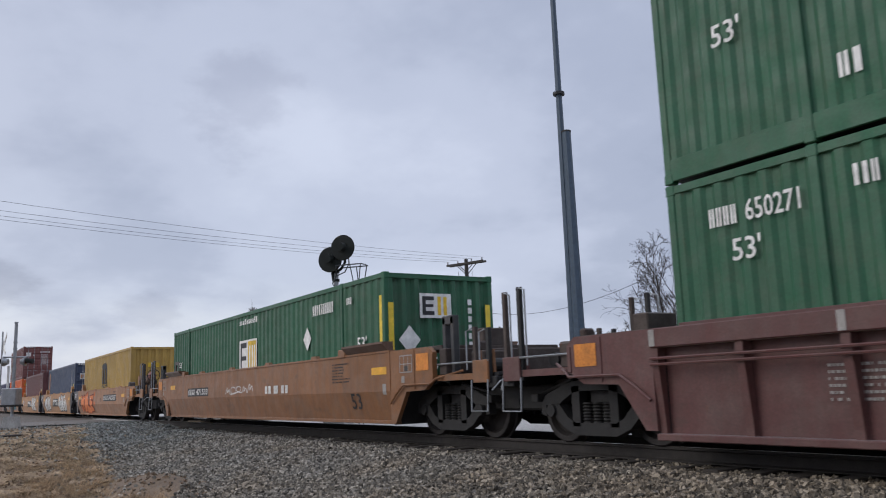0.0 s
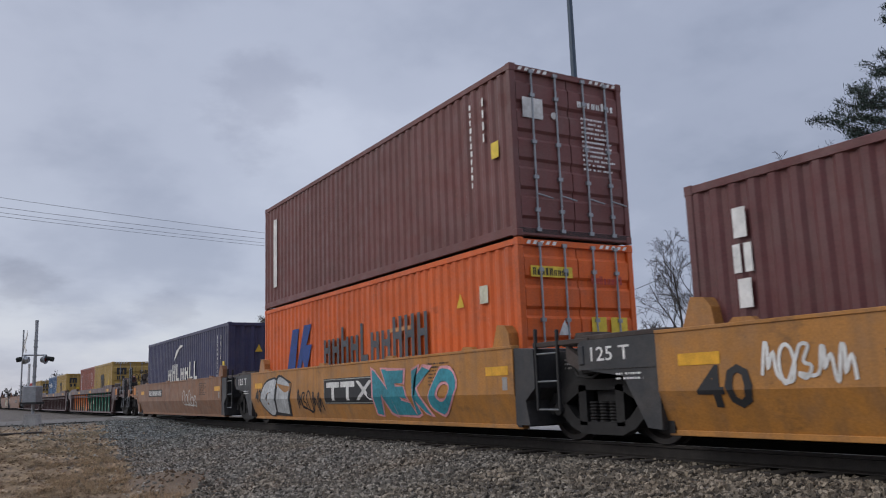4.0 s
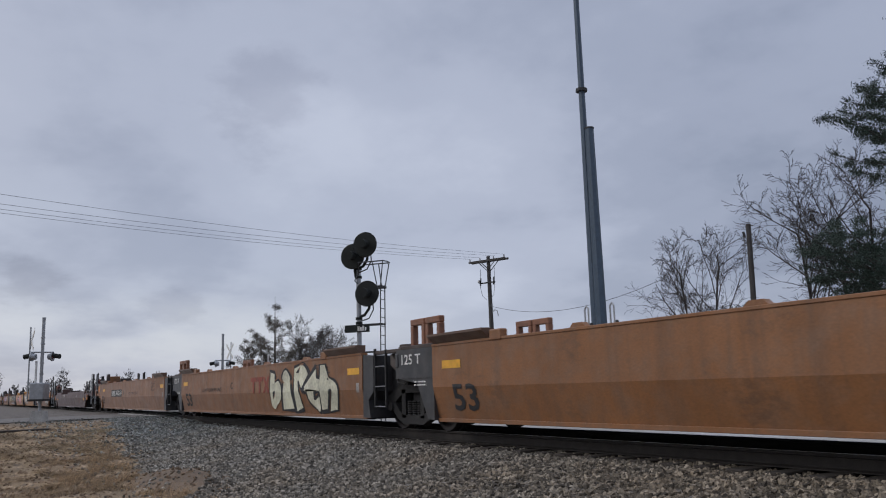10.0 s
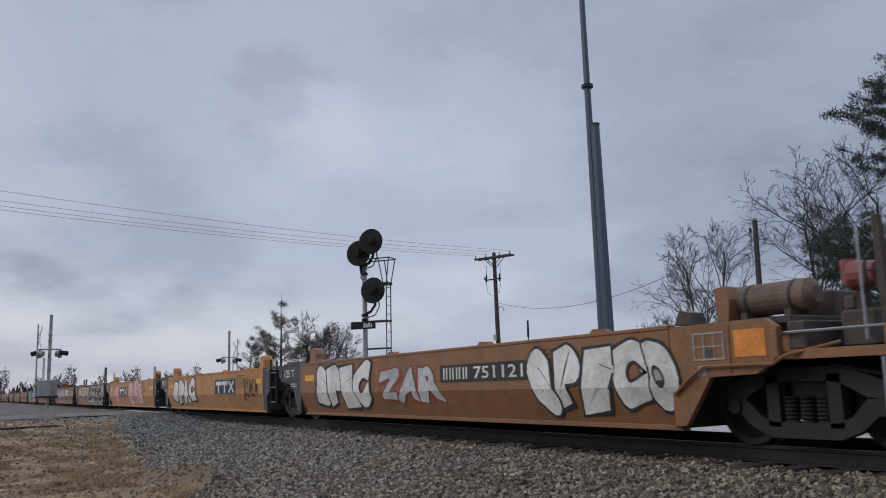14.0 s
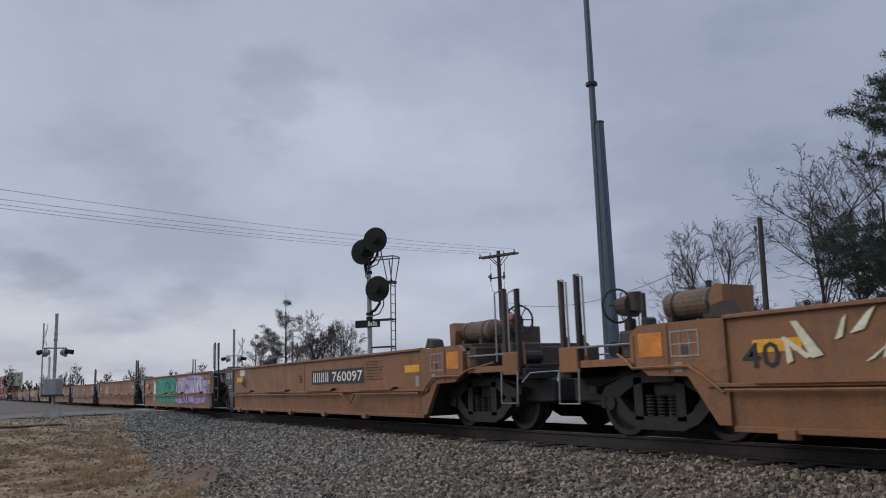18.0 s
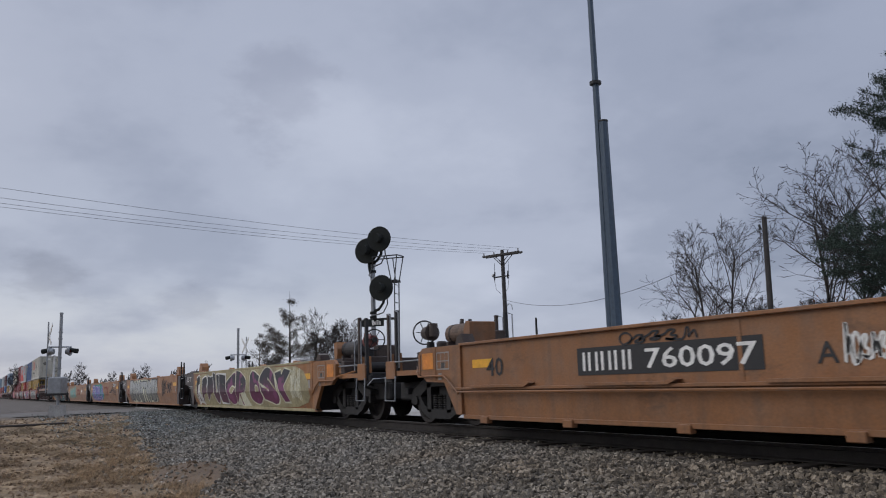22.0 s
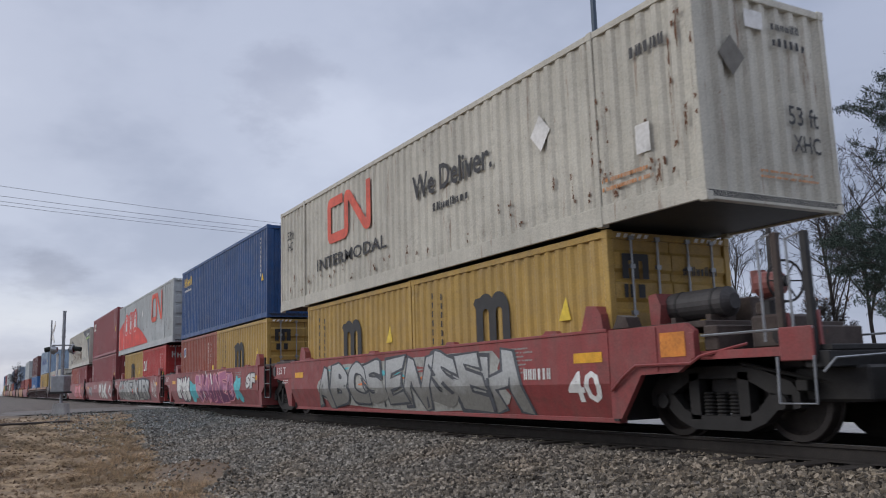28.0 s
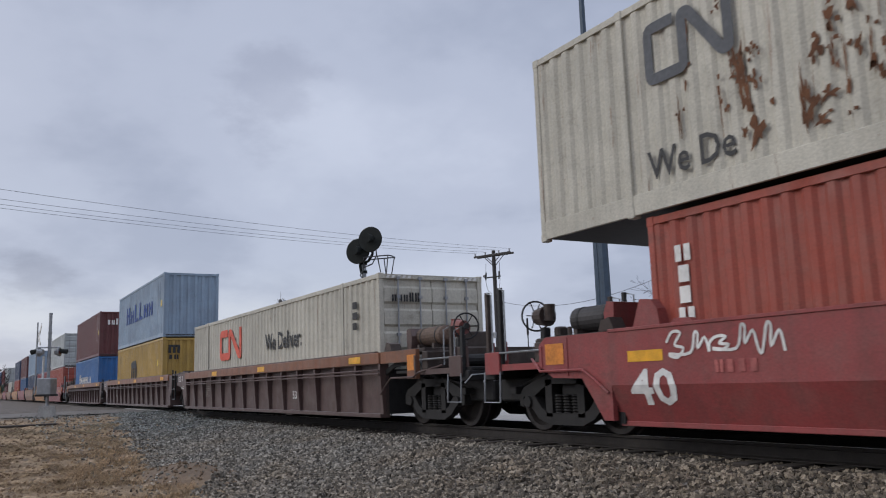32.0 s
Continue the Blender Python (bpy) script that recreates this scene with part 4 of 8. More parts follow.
def ride(ob, u, z=0.0):
    """Sets a thing on the train: u metres along it, z above the rails."""
    ob.matrix_basis = pose(u, TRACK_Y, z)
    RIDES.append((ob, u, z))
    return ob


# paint colours
ORANGETAPE = plain("orange_panel", (0.58, 0.20, 0.025), 0.5, 0.0, 0.25, 3)
STENCIL = plain("dark_plate", (0.05, 0.045, 0.042), 0.6)
ORANGE = paint("car_orange", (0.35, 0.13, 0.028), 0.6, 0.4)
YELLOW = paint("car_yellow", (0.43, 0.185, 0.035), 0.6, 0.4)
DULL = paint("car_dull_orange", (0.25, 0.108, 0.040), 0.6, 0.4)
TAN = paint("car_tan", (0.235, 0.098, 0.034), 0.6, 0.4)
RUSTBROWN = paint("car_rust_brown", (0.088, 0.044, 0.040), 0.5, 0.45)
OXIDE = paint("car_oxide_red", (0.100, 0.036, 0.032), 0.5, 0.45)
MAROONCAR = paint("car_dark_maroon", (0.074, 0.030, 0.026), 0.5, 0.45)
REDCAR = paint("car_red", (0.26, 0.047, 0.045), 0.5, 0.45)
GREYEND = paint("car_end_grey", (0.030, 0.031, 0.034), 0.4, 0.2)
ENDBROWN = paint("car_end_brown", (0.050, 0.034, 0.030), 0.5, 0.3)
MIDORANGE = paint("car_mid_orange", (0.32, 0.132, 0.038), 0.6, 0.4)
RUSTDUST = paint("rusty_frame", (0.050, 0.034, 0.028), 0.6, 0.5, 0.75)
TANKBROWN = plain("tank_brown", (0.105, 0.068, 0.048), 0.7, 0.0, 0.35, 3, 0.2)
TANKDARK = plain("tank_dark", (0.035, 0.032, 0.032), 0.65, 0.0, 0.3, 3, 0.2)
REDRUST = paint("rusty_red", (0.20, 0.055, 0.045), 0.4, 0.4)
BROWNTOP = paint("chord_orange_brown", (0.22, 0.088, 0.044), 0.6, 0.6, 0.6, 0.3)
TANDARK = paint("chord_dark_tan", (0.115, 0.058, 0.034), 0.6, 0.5)
PALEHOOP = paint("hoop_pale_grey", (0.34, 0.34, 0.34), 0.5, 0.3)

BOXES = {
    "green": (0.014, 0.100, 0.046), "yellow": (0.42, 0.265, 0.06), "navy": (0.035, 0.055, 0.105), "maroon": (0.115, 0.032, 0.032),
    "brown": (0.15, 0.046, 0.040), "orange": (0.66, 0.112, 0.010), "violet": (0.040, 0.042, 0.10), "rust": (0.29, 0.068, 0.038),
    "blue": (0.022, 0.085, 0.20), "red": (0.44, 0.035, 0.030), "white": (0.49, 0.465, 0.39), "royal": (0.006, 0.055, 0.18),
    "wine": (0.235, 0.038, 0.042), "tile": (0.33, 0.062, 0.038), "pale": (0.42, 0.44, 0.43), "sky": (0.25, 0.33, 0.42), "cobalt": (0.03, 0.13, 0.33),
}
FADED = {"white": (0.34, 0.6), "rust": (0.5, 0.5), "yellow": (0.4, 0.35), "tile": (0.45, 0.35)}


def box_paint(colour):
    g, r = FADED.get(colour, (0.35, 0.2))
    return paint("box_" + colour, BOXES[colour], g, r, 0.55, {"white": 0.75, "yellow": 0.35, "rust": 0.3, "tile": 0.3}.get(colour, 0.15))


# ---- containers ----
def corrugated(x0, x1, z0, z1, y_out, depth, pitch, flip=1, top=0.0):
    """A pressed wall: trapezoid ribs that run upright, from y_out inwards."""
    bm = bmesh.new()
    n = max(1, round((x1 - x0) / pitch))
    w = (x1 - x0) / n
    prof = []
    for i in range(n):
        a = x0 + i * w
        prof += [(a, 0), (a + 0.30 * w, 0), (a + 0.50 * w, depth), (a + 0.80 * w, depth)]
    prof.append((x1, 0))
    lo = [bm.verts.new((x, y_out + flip * d, z0)) for x, d in prof]
    hi = [bm.verts.new((x, y_out + flip * d, z1)) for x, d in prof]
    for i in range(len(prof) - 1):
        bm.faces.new((lo[i], lo[i + 1], hi[i + 1], hi[i]))
    return bm


def turned(bm):
    """Turns a wall that was made along x so that it runs along y and faces +x."""
    for v in bm.verts:
        v.co = Vector((-v.co.y, v.co.x, v.co.z))
    return bm


def container(u, z, size, colour, label, end="doors", tall=True, parts_extra=None, posts=False, name="container"):
    """A steel box. size 20, 40 or 53 feet; end: what faces +x, doors or a pressed wall."""
    L = {20: 6.06, 40: 12.19, 53: 16.15}[size]
    W = 2.59 if size == 53 else 2.44
    H = 2.90 if tall else 2.59
    c = box_paint(colour)
    ob = ride(thing(name, label, "container", group="containers on the train"), u, z)
    hx, hy, p = L / 2, W / 2, 0.11
    key = (size, tall)
    part("roof", shared(("roof", key), lambda: boxes((-hx, hx, -hy + 0.02, hy - 0.02, H - 0.05, H - 0.01)), c), c, ob)
    part("underside", shared(("under", key), lambda: boxes((-hx, hx, -hy + 0.02, hy - 0.02, 0.06, 0.14)), STEEL), STEEL, ob)
    for s in (-1, 1):
        part("side_wall", shared(("side", key, s), lambda: corrugated(-hx + p, hx - p, 0.16, H - 0.09, s * (hy - 0.012), 0.034, 0.275 if size != 53 else 0.30, -s), c), c, ob)
        part("top_rail", shared(("top", key, s), lambda: boxes((-hx, hx, s * hy - 0.04 * (s > 0) - 0.0, s * hy + 0.04 * (s < 0), H - 0.10, H - 0.0), bev=0.006), c), c, ob)
        part("bottom_rail", shared(("bot", key, s), lambda: boxes((-hx, hx, s * hy - 0.05 * (s > 0), s * hy + 0.05 * (s < 0), 0.03, 0.03 + (0.15 if size != 53 else 0.27)), bev=0.006), c), c, ob)
    spots = [-hx, hx] if size != 53 else [-hx, -6.095, 6.095, hx]
    for x in spots:
        a = x if x < 0 else x - p
        if size == 53 and abs(x) < 7:
            a = x - p / 2
        for s in (-1, 1):
            out = 0.012 if abs(x) < 7 and size == 53 else 0.004
            b0, b1 = (-hy - out, -hy + p) if s < 0 else (hy - p, hy + out)
            part("corner_post", shared(("post", key, a, s), lambda: boxes((a, a + p, b0, b1, 0.1, H - 0.1), bev=0.01), c), c, ob)
            for z0, z1 in ((H - 0.12, H + 0.012), (0.0, 0.12)):
                part("corner_casting", shared(("cast", key, a, s, z0), lambda: boxes((a - 0.01, a + p + 0.01, b0 - 0.004, b1 + 0.004, z0, z1), bev=0.01), c), c, ob)
    part("end_wall", shared(("back", key), lambda: boxes((-hx + 0.02, -hx + 0.06, -hy + p, hy - p, 0.1, H - 0.1)), c), c, ob)
    part("header", shared(("head", key), lambda: boxes((hx - p, hx, -hy + p, hy - p, H - 0.11, H - 0.01), bev=0.008), c), c, ob)
    part("door_sill", shared(("dsill", key), lambda: boxes((hx - p, hx, -hy + p, hy - p, 0.02, 0.15), bev=0.008), c), c, ob)
    if end == "wall":
        part("end_wall", shared(("endw", key), lambda: turned(corrugated(-hy + p, hy - p, 0.14, H - 0.1, -(hx - 0.02), 0.06, 0.30, 1)), c), c, ob)
    else:
        for s in (-1, 1):
            d0, d1 = (-hy + p + 0.01, -0.01) if s < 0 else (0.01, hy - p - 0.01)
            door = part("door", shared(("door", key, s), lambda: door_leaf(hx, d0, d1, H), c), c, ob)
            for f in (0.28, 0.74):
                yb = d0 + (d1 - d0) * f
                part("lock_bar", shared(("lock", key, s, f), lambda: lock_bar(hx, yb, H), GALV), GALV, door, "grey galvanised locking bar")
    if end == "doors":
        for y in (-hy + 0.16, hy - 0.75):
            end_decal("hazard_stripe", flat([rect(a, a + 0.07, H - 0.09, H - 0.03, 0.6) for a in [y + 0.13 * i for i in range(5)]]), WHITE, ob, hx)
    if parts_extra:
        parts_extra(ob, hx, hy, H)
    return ob


def door_leaf(hx, d0, d1, H):
    """One pressed sheet with five raised panels."""
    n, lo, hi = 5, 0.15, H - 0.11
    h = (hi - lo - 0.2) / n
    prof = [(hx - 0.05, lo)]
    for i in range(n):
        a = lo + 0.1 + i * h
        prof += [(hx - 0.05, a + 0.05), (hx - 0.012, a + 0.10), (hx - 0.012, a + h - 0.10), (hx - 0.05, a + h - 0.05)]
    prof += [(hx - 0.05, hi), (hx - 0.08, hi), (hx - 0.08, lo)]
    bm = bmesh.new()
    ra = [bm.verts.new((x, d0, z)) for x, z in prof]
    rb = [bm.verts.new((x, d1, z)) for x, z in prof]
    for i in range(len(prof)):
        j = (i + 1) % len(prof)
        bm.faces.new((ra[i], rb[i], rb[j], ra[j]))
    bm.faces.new(ra)
    bm.faces.new(rb[::-1])
    return bm


def lock_bar(hx, y, H):
    bm = tubes(((hx + 0.015, y, 0.10), (hx + 0.015, y, H - 0.06), 0.018), sides=6)
    for z in (0.12, 0.45, 1.0, H * 0.55, H - 0.5, H - 0.09):
        box(bm, hx - 0.03, hx + 0.035, y - 0.045, y + 0.045, z - 0.03, z + 0.03)
    tube(bm, (hx + 0.03, y, 0.72), (hx + 0.035, y + 0.32, 0.66), 0.014, sides=5)
    return bm


def side_of(hy):
    return (lambda z: -hy - 0.002, [])


# markings shared by many boxes
def id_marks(ob, hx, hy, H, material=WHITE, seed=1):
    s = side_of(hy)
    decal("number_bars", upright(hx - 1.25, H - 1.9, H - 0.35, 11, seed), material, ob, s)
    decal("number_bars", upright(hx - 0.85, H - 1.2, H - 0.35, 4, seed + 1), material, ob, s)
    decal("label_plate", rect(hx - 0.62, hx - 0.40, H - 1.5, H - 1.22), YELLOWCARD, ob, s)


def door_print(ob, hx, hy, H, material=WHITE, seed=1):
    end_decal("number_bars", bars(0.18, hy - 0.2, H - 0.56, H - 0.42, 8, seed), material, ob, hx, 0.01)
    end_decal("small_print", lines(0.24, hy - 0.25, 1.2, H - 0.72, 12, seed), material, ob, hx, 0.01)


def arch_emblem(x, z, s, material, ob, side):
    """The big black emblem on the yellow boxes: three thick uprights joined by two round arches, over a wavy line."""
    leg, gap, foot = 0.235 * s, 0.205 * s, 0.07 * s
    zt, pitch = z + 0.62 * s, 0.44 * s
    pts = []
    for k in range(3):
        a = x + k * pitch
        pts += [(a, z + foot), (a - 0.05 * s, z + foot), (a - 0.05 * s, z), (a + leg + 0.05 * s, z), (a + leg + 0.05 * s, z + foot), (a + leg, z + foot)]
        if k < 2:
            pts += [(a + leg + gap / 2 - gap / 2 * math.cos(math.pi * i / 8), zt + gap / 2 * math.sin(math.pi * i / 8)) for i in range(9)]
    ro = leg + gap / 2
    for k in (1, 0):
        c = x + k * pitch + leg + gap / 2
        pts += [(c + ro * math.cos(w), zt + 1.12 * ro * math.sin(w)) for w in [math.pi * (0.0 if k else 0.26) + math.pi * (0.66 if k else 0.42) * i / 9 for i in range(10)]]
    pts += [(x - 0.02 * s, z + 0.93 * s), (x - 0.09 * s, z + 0.84 * s), (x, z + 0.74 * s)]
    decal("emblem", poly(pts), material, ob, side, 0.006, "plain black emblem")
    wave, n = [], 24
    for i in range(n):
        f0, f1 = i / n, (i + 1) / n
        g = lambda f: (x - 0.14 * s + f * 1.42 * s, z - 0.14 * s + 0.05 * s * math.sin(f * 9.4))
        (a, b), (c, d) = g(f0), g(f1)
        wave.append(poly([(a, b), (c, d), (c, d + 0.05 * s), (a, b + 0.05 * s)]))
    decal("emblem_wave", flat(wave), material, ob, side)


def yellow_marks(seed, big=True, words=True):
    def marks(ob, hx, hy, H):
        s = side_of(hy)
        if hx < 4:
            arch_emblem(-0.55 if big else 0.2, 1.08, 0.95, SOFTINK, ob, s)
            decal("word_bars", upright(-hx + 0.85, H - 1.75, H - 0.35, 8, seed), INK, ob, s)
            decal("word_bars", upright(-hx + 1.2, H - 1.6, H - 0.4, 7, seed + 1), INK, ob, s)
        else:
            arch_emblem(-1.6, 0.85, 1.3, INK, ob, s)
            decal("word_bars", upright(-hx + 0.9, H - 1.75, H - 0.35, 8, seed), INK, ob, s)
            decal("word_bars", upright(-hx + 1.2, H - 1.7, H - 0.4, 7, seed + 1), INK, ob, s)
        decal("warning_triangle", poly([(hx - 1.2, H - 1.2), (hx - 0.9, H - 1.2), (hx - 1.0, H - 0.85)]), YELLOWCARD, ob, s)
        end_decal("emblem", flat([rect(-hy + 0.24, -hy + 0.36, H - 0.68, H - 0.42), rect(-hy + 0.43, -hy + 0.55, H - 0.68, H - 0.42), rect(-hy + 0.62, -hy + 0.74, H - 0.68, H - 0.42), rect(-hy + 0.24, -hy + 0.74, H - 0.42, H - 0.32)]), INK, ob, hx, 0.012)
        end_decal("word_bars", bars(-hy + 0.26, -hy + 0.74, H - 0.95, H - 0.76, 2, seed, 1.0), INK, ob, hx, 0.012)
        end_decal("number_bars", bars(0.2, hy - 0.3, H - 0.6, H - 0.46, 8, seed), INK, ob, hx, 0.012)
    return marks


# ---- well cars ----
def truck(parent, x, cap=""):
    """A two-axle freight truck: side frames, springs, four wheels."""
    t = part("truck", shared("truck_bolster", lambda: boxes((-0.2, 0.2, -0.95, 0.95, 0.42, 0.72), (-0.95, -0.85, -0.7, 0.7, 0.40, 0.5), (0.85, 0.95, -0.7, 0.7, 0.40, 0.5)), GREASE), GREASE, parent)
    t.matrix_basis = pose(x, 0, 0)
    for s in (-1, 1):
        part("side_frame", shared(("side_frame", s), lambda: side_frame(s), GREASE), GREASE, t)
        for sx in (-0.2, 0.0, 0.2):
            part("spring", shared(("spring", s), lambda: spring(s), GREASE), GREASE, t).matrix_basis = pose(sx, 0, 0)
        for w in (-0.9, 0.9):
            wh = part("wheel", shared(("wheel", s), lambda: wheel(s), WHEEL), WHEEL, t)
            wh.matrix_basis = pose(w, 0, 0.46)
            part("bearing_cap", shared(("bearing", s), lambda: tubes(((0, s * 0.96, 0), (0, s * 1.12, 0), 0.115, 0.09), sides=12), GREASE), GREASE, wh)
    return t


def side_frame(s):
    """A cast truck side: heavy top and bottom members, two slanting arms, a window for the springs."""
    y0, y1 = (s * 1.08, s * 0.93) if s < 0 else (s * 0.93, s * 1.08)
    out = bmesh.new()
    half = [(1.14, 0.40), (1.14, 0.56), (1.04, 0.68), (0.62, 0.83), (0.30, 0.88)]
    under = [(0.30, 0.73), (0.46, 0.70), (0.66, 0.60), (0.76, 0.54), (1.04, 0.54), (1.04, 0.38)]
    sling = [(0.98, 0.52), (0.76, 0.56), (0.66, 0.46), (0.56, 0.36), (0.40, 0.29)]
    belly = [(0.40, 0.12), (0.66, 0.22), (0.90, 0.42)]

    def across(right):
        return [(-x, z) for x, z in reversed(right)] + right

    pieces = (half + [(-x, z) for x, z in reversed(half)] + across(under), sling + [(-x, z) for x, z in reversed(sling)] + across(belly),
              [(-0.46, 0.24), (-0.30, 0.24), (-0.30, 0.80), (-0.46, 0.80)], [(0.30, 0.24), (0.46, 0.24), (0.46, 0.80), (0.30, 0.80)])
    for pts in pieces:
        b2 = prism(pts, "y", y0, y1)
        me = bpy.data.meshes.new("tmp")
        b2.to_mesh(me)
        b2.free()
        out.from_mesh(me)
        bpy.data.meshes.remove(me)
    return out


def spring(s):
    """One coil spring, as a ridged post."""
    bm = bmesh.new()
    n, rings = 10, []
    for k in range(15):
        r = 0.088 if k % 2 else 0.066
        z = 0.27 + k * 0.0215
        rings.append([bm.verts.new((r * math.cos(2 * math.pi * i / n), s * 1.0 + r * math.sin(2 * math.pi * i / n), z)) for i in range(n)])
    for a, b in zip(rings, rings[1:]):
        for i in range(n):
            bm.faces.new((a[i], a[(i + 1) % n], b[(i + 1) % n], b[i]))
    return bm


def wheel(s):
    """A dished steel wheel, turned about its axle."""
    prof = [(0.0, 0.86), (0.10, 0.86), (0.13, 0.80), (0.34, 0.76), (0.38, 0.83), (0.45, 0.83), (0.46, 0.82), (0.47, 0.71), (0.50, 0.70), (0.50, 0.675), (0.44, 0.67), (0.0, 0.68)]
    bm = bmesh.new()
    n = 28
    rings = [[bm.verts.new((r * math.cos(2 * math.pi * i / n), s * y, r * math.sin(2 * math.pi * i / n))) for i in range(n)] if r > 0 else [bm.verts.new((0, s * y, 0))] for r, y in prof]
    for a, b in zip(rings, rings[1:]):
        for i in range(n):
            j = (i + 1) % n
            if len(a) == 1:
                bm.faces.new((a[0], b[i], b[j]))
            elif len(b) == 1:
                bm.faces.new((a[i], b[0], a[j]))
            else:
                bm.faces.new((a[i], b[i], b[j], a[j]))
    return bm


def lerp_profile(points):
    """y of the outside at a height, from (y, z) pairs upwards."""
    def depth(z):
        for (y0, z0), (y1, z1) in zip(points, points[1:]):
            if z <= z1:
                return y0 + (y1 - y0) * (z - z0) / max(z1 - z0, 1e-6)
        return points[-1][0]
    return depth, [z for _, z in points[1:-1]]


SIDES = {
    "fold40": [(-1.30, 0.20), (-1.47, 0.70), (-1.47, 1.41)],
    "fold53": [(-1.34, 0.24), (-1.47, 0.82), (-1.47, 1.56)],
    "fold_low": [(-1.34, 0.25), (-1.47, 0.84), (-1.47, 1.12)],
    "ledge": [(-1.40, 0.20), (-1.42, 0.70), (-1.42, 1.45)],
    "ribbed": [(-1.335, 0.15), (-1.335, 1.45)],
}


def wall(points, x0, x1, thick=0.07):
    outer = list(points)
    inner = [(y + thick, z) for y, z in reversed(outer)]
    return prism(outer + inner, "x", x0, x1)


def mirrored(bm):
    for v in bm.verts:
        v.co.y = -v.co.y
    bmesh.ops.reverse_faces(bm, faces=bm.faces[:])
    return bm


def end_steps(parent, x, s, z0, z1, post, rung_count=3):
    """A side ladder whose stiles run up as guard posts."""
    y = s * 1.44
    for dx, top in ((-0.25, z1), (0.25, z1 - 0.04)):
        part("ladder_rail", boxes((x + dx - 0.022, x + dx + 0.022, min(y, y - s * 0.05), max(y, y - s * 0.05), z0, top), bev=0.006), post, parent, "upright ladder post")
    if z1 > 2:
        for dx in (-0.25, 0.25):
            part("grab_iron", pipe([(x + dx - 0.10, y, 1.55), (x + dx - 0.10, y, z1 - 0.1), (x + dx, y, z1 - 0.06)], 0.012), GALV, parent)
    for k in range(rung_count):
        z = z0 + 0.02 + k * 0.40
        part("rung", tubes(((x - 0.25, y - s * 0.02, z), (x + 0.25, y - s * 0.02, z), 0.013), sides=6), GALV, parent, "worn bright rung")


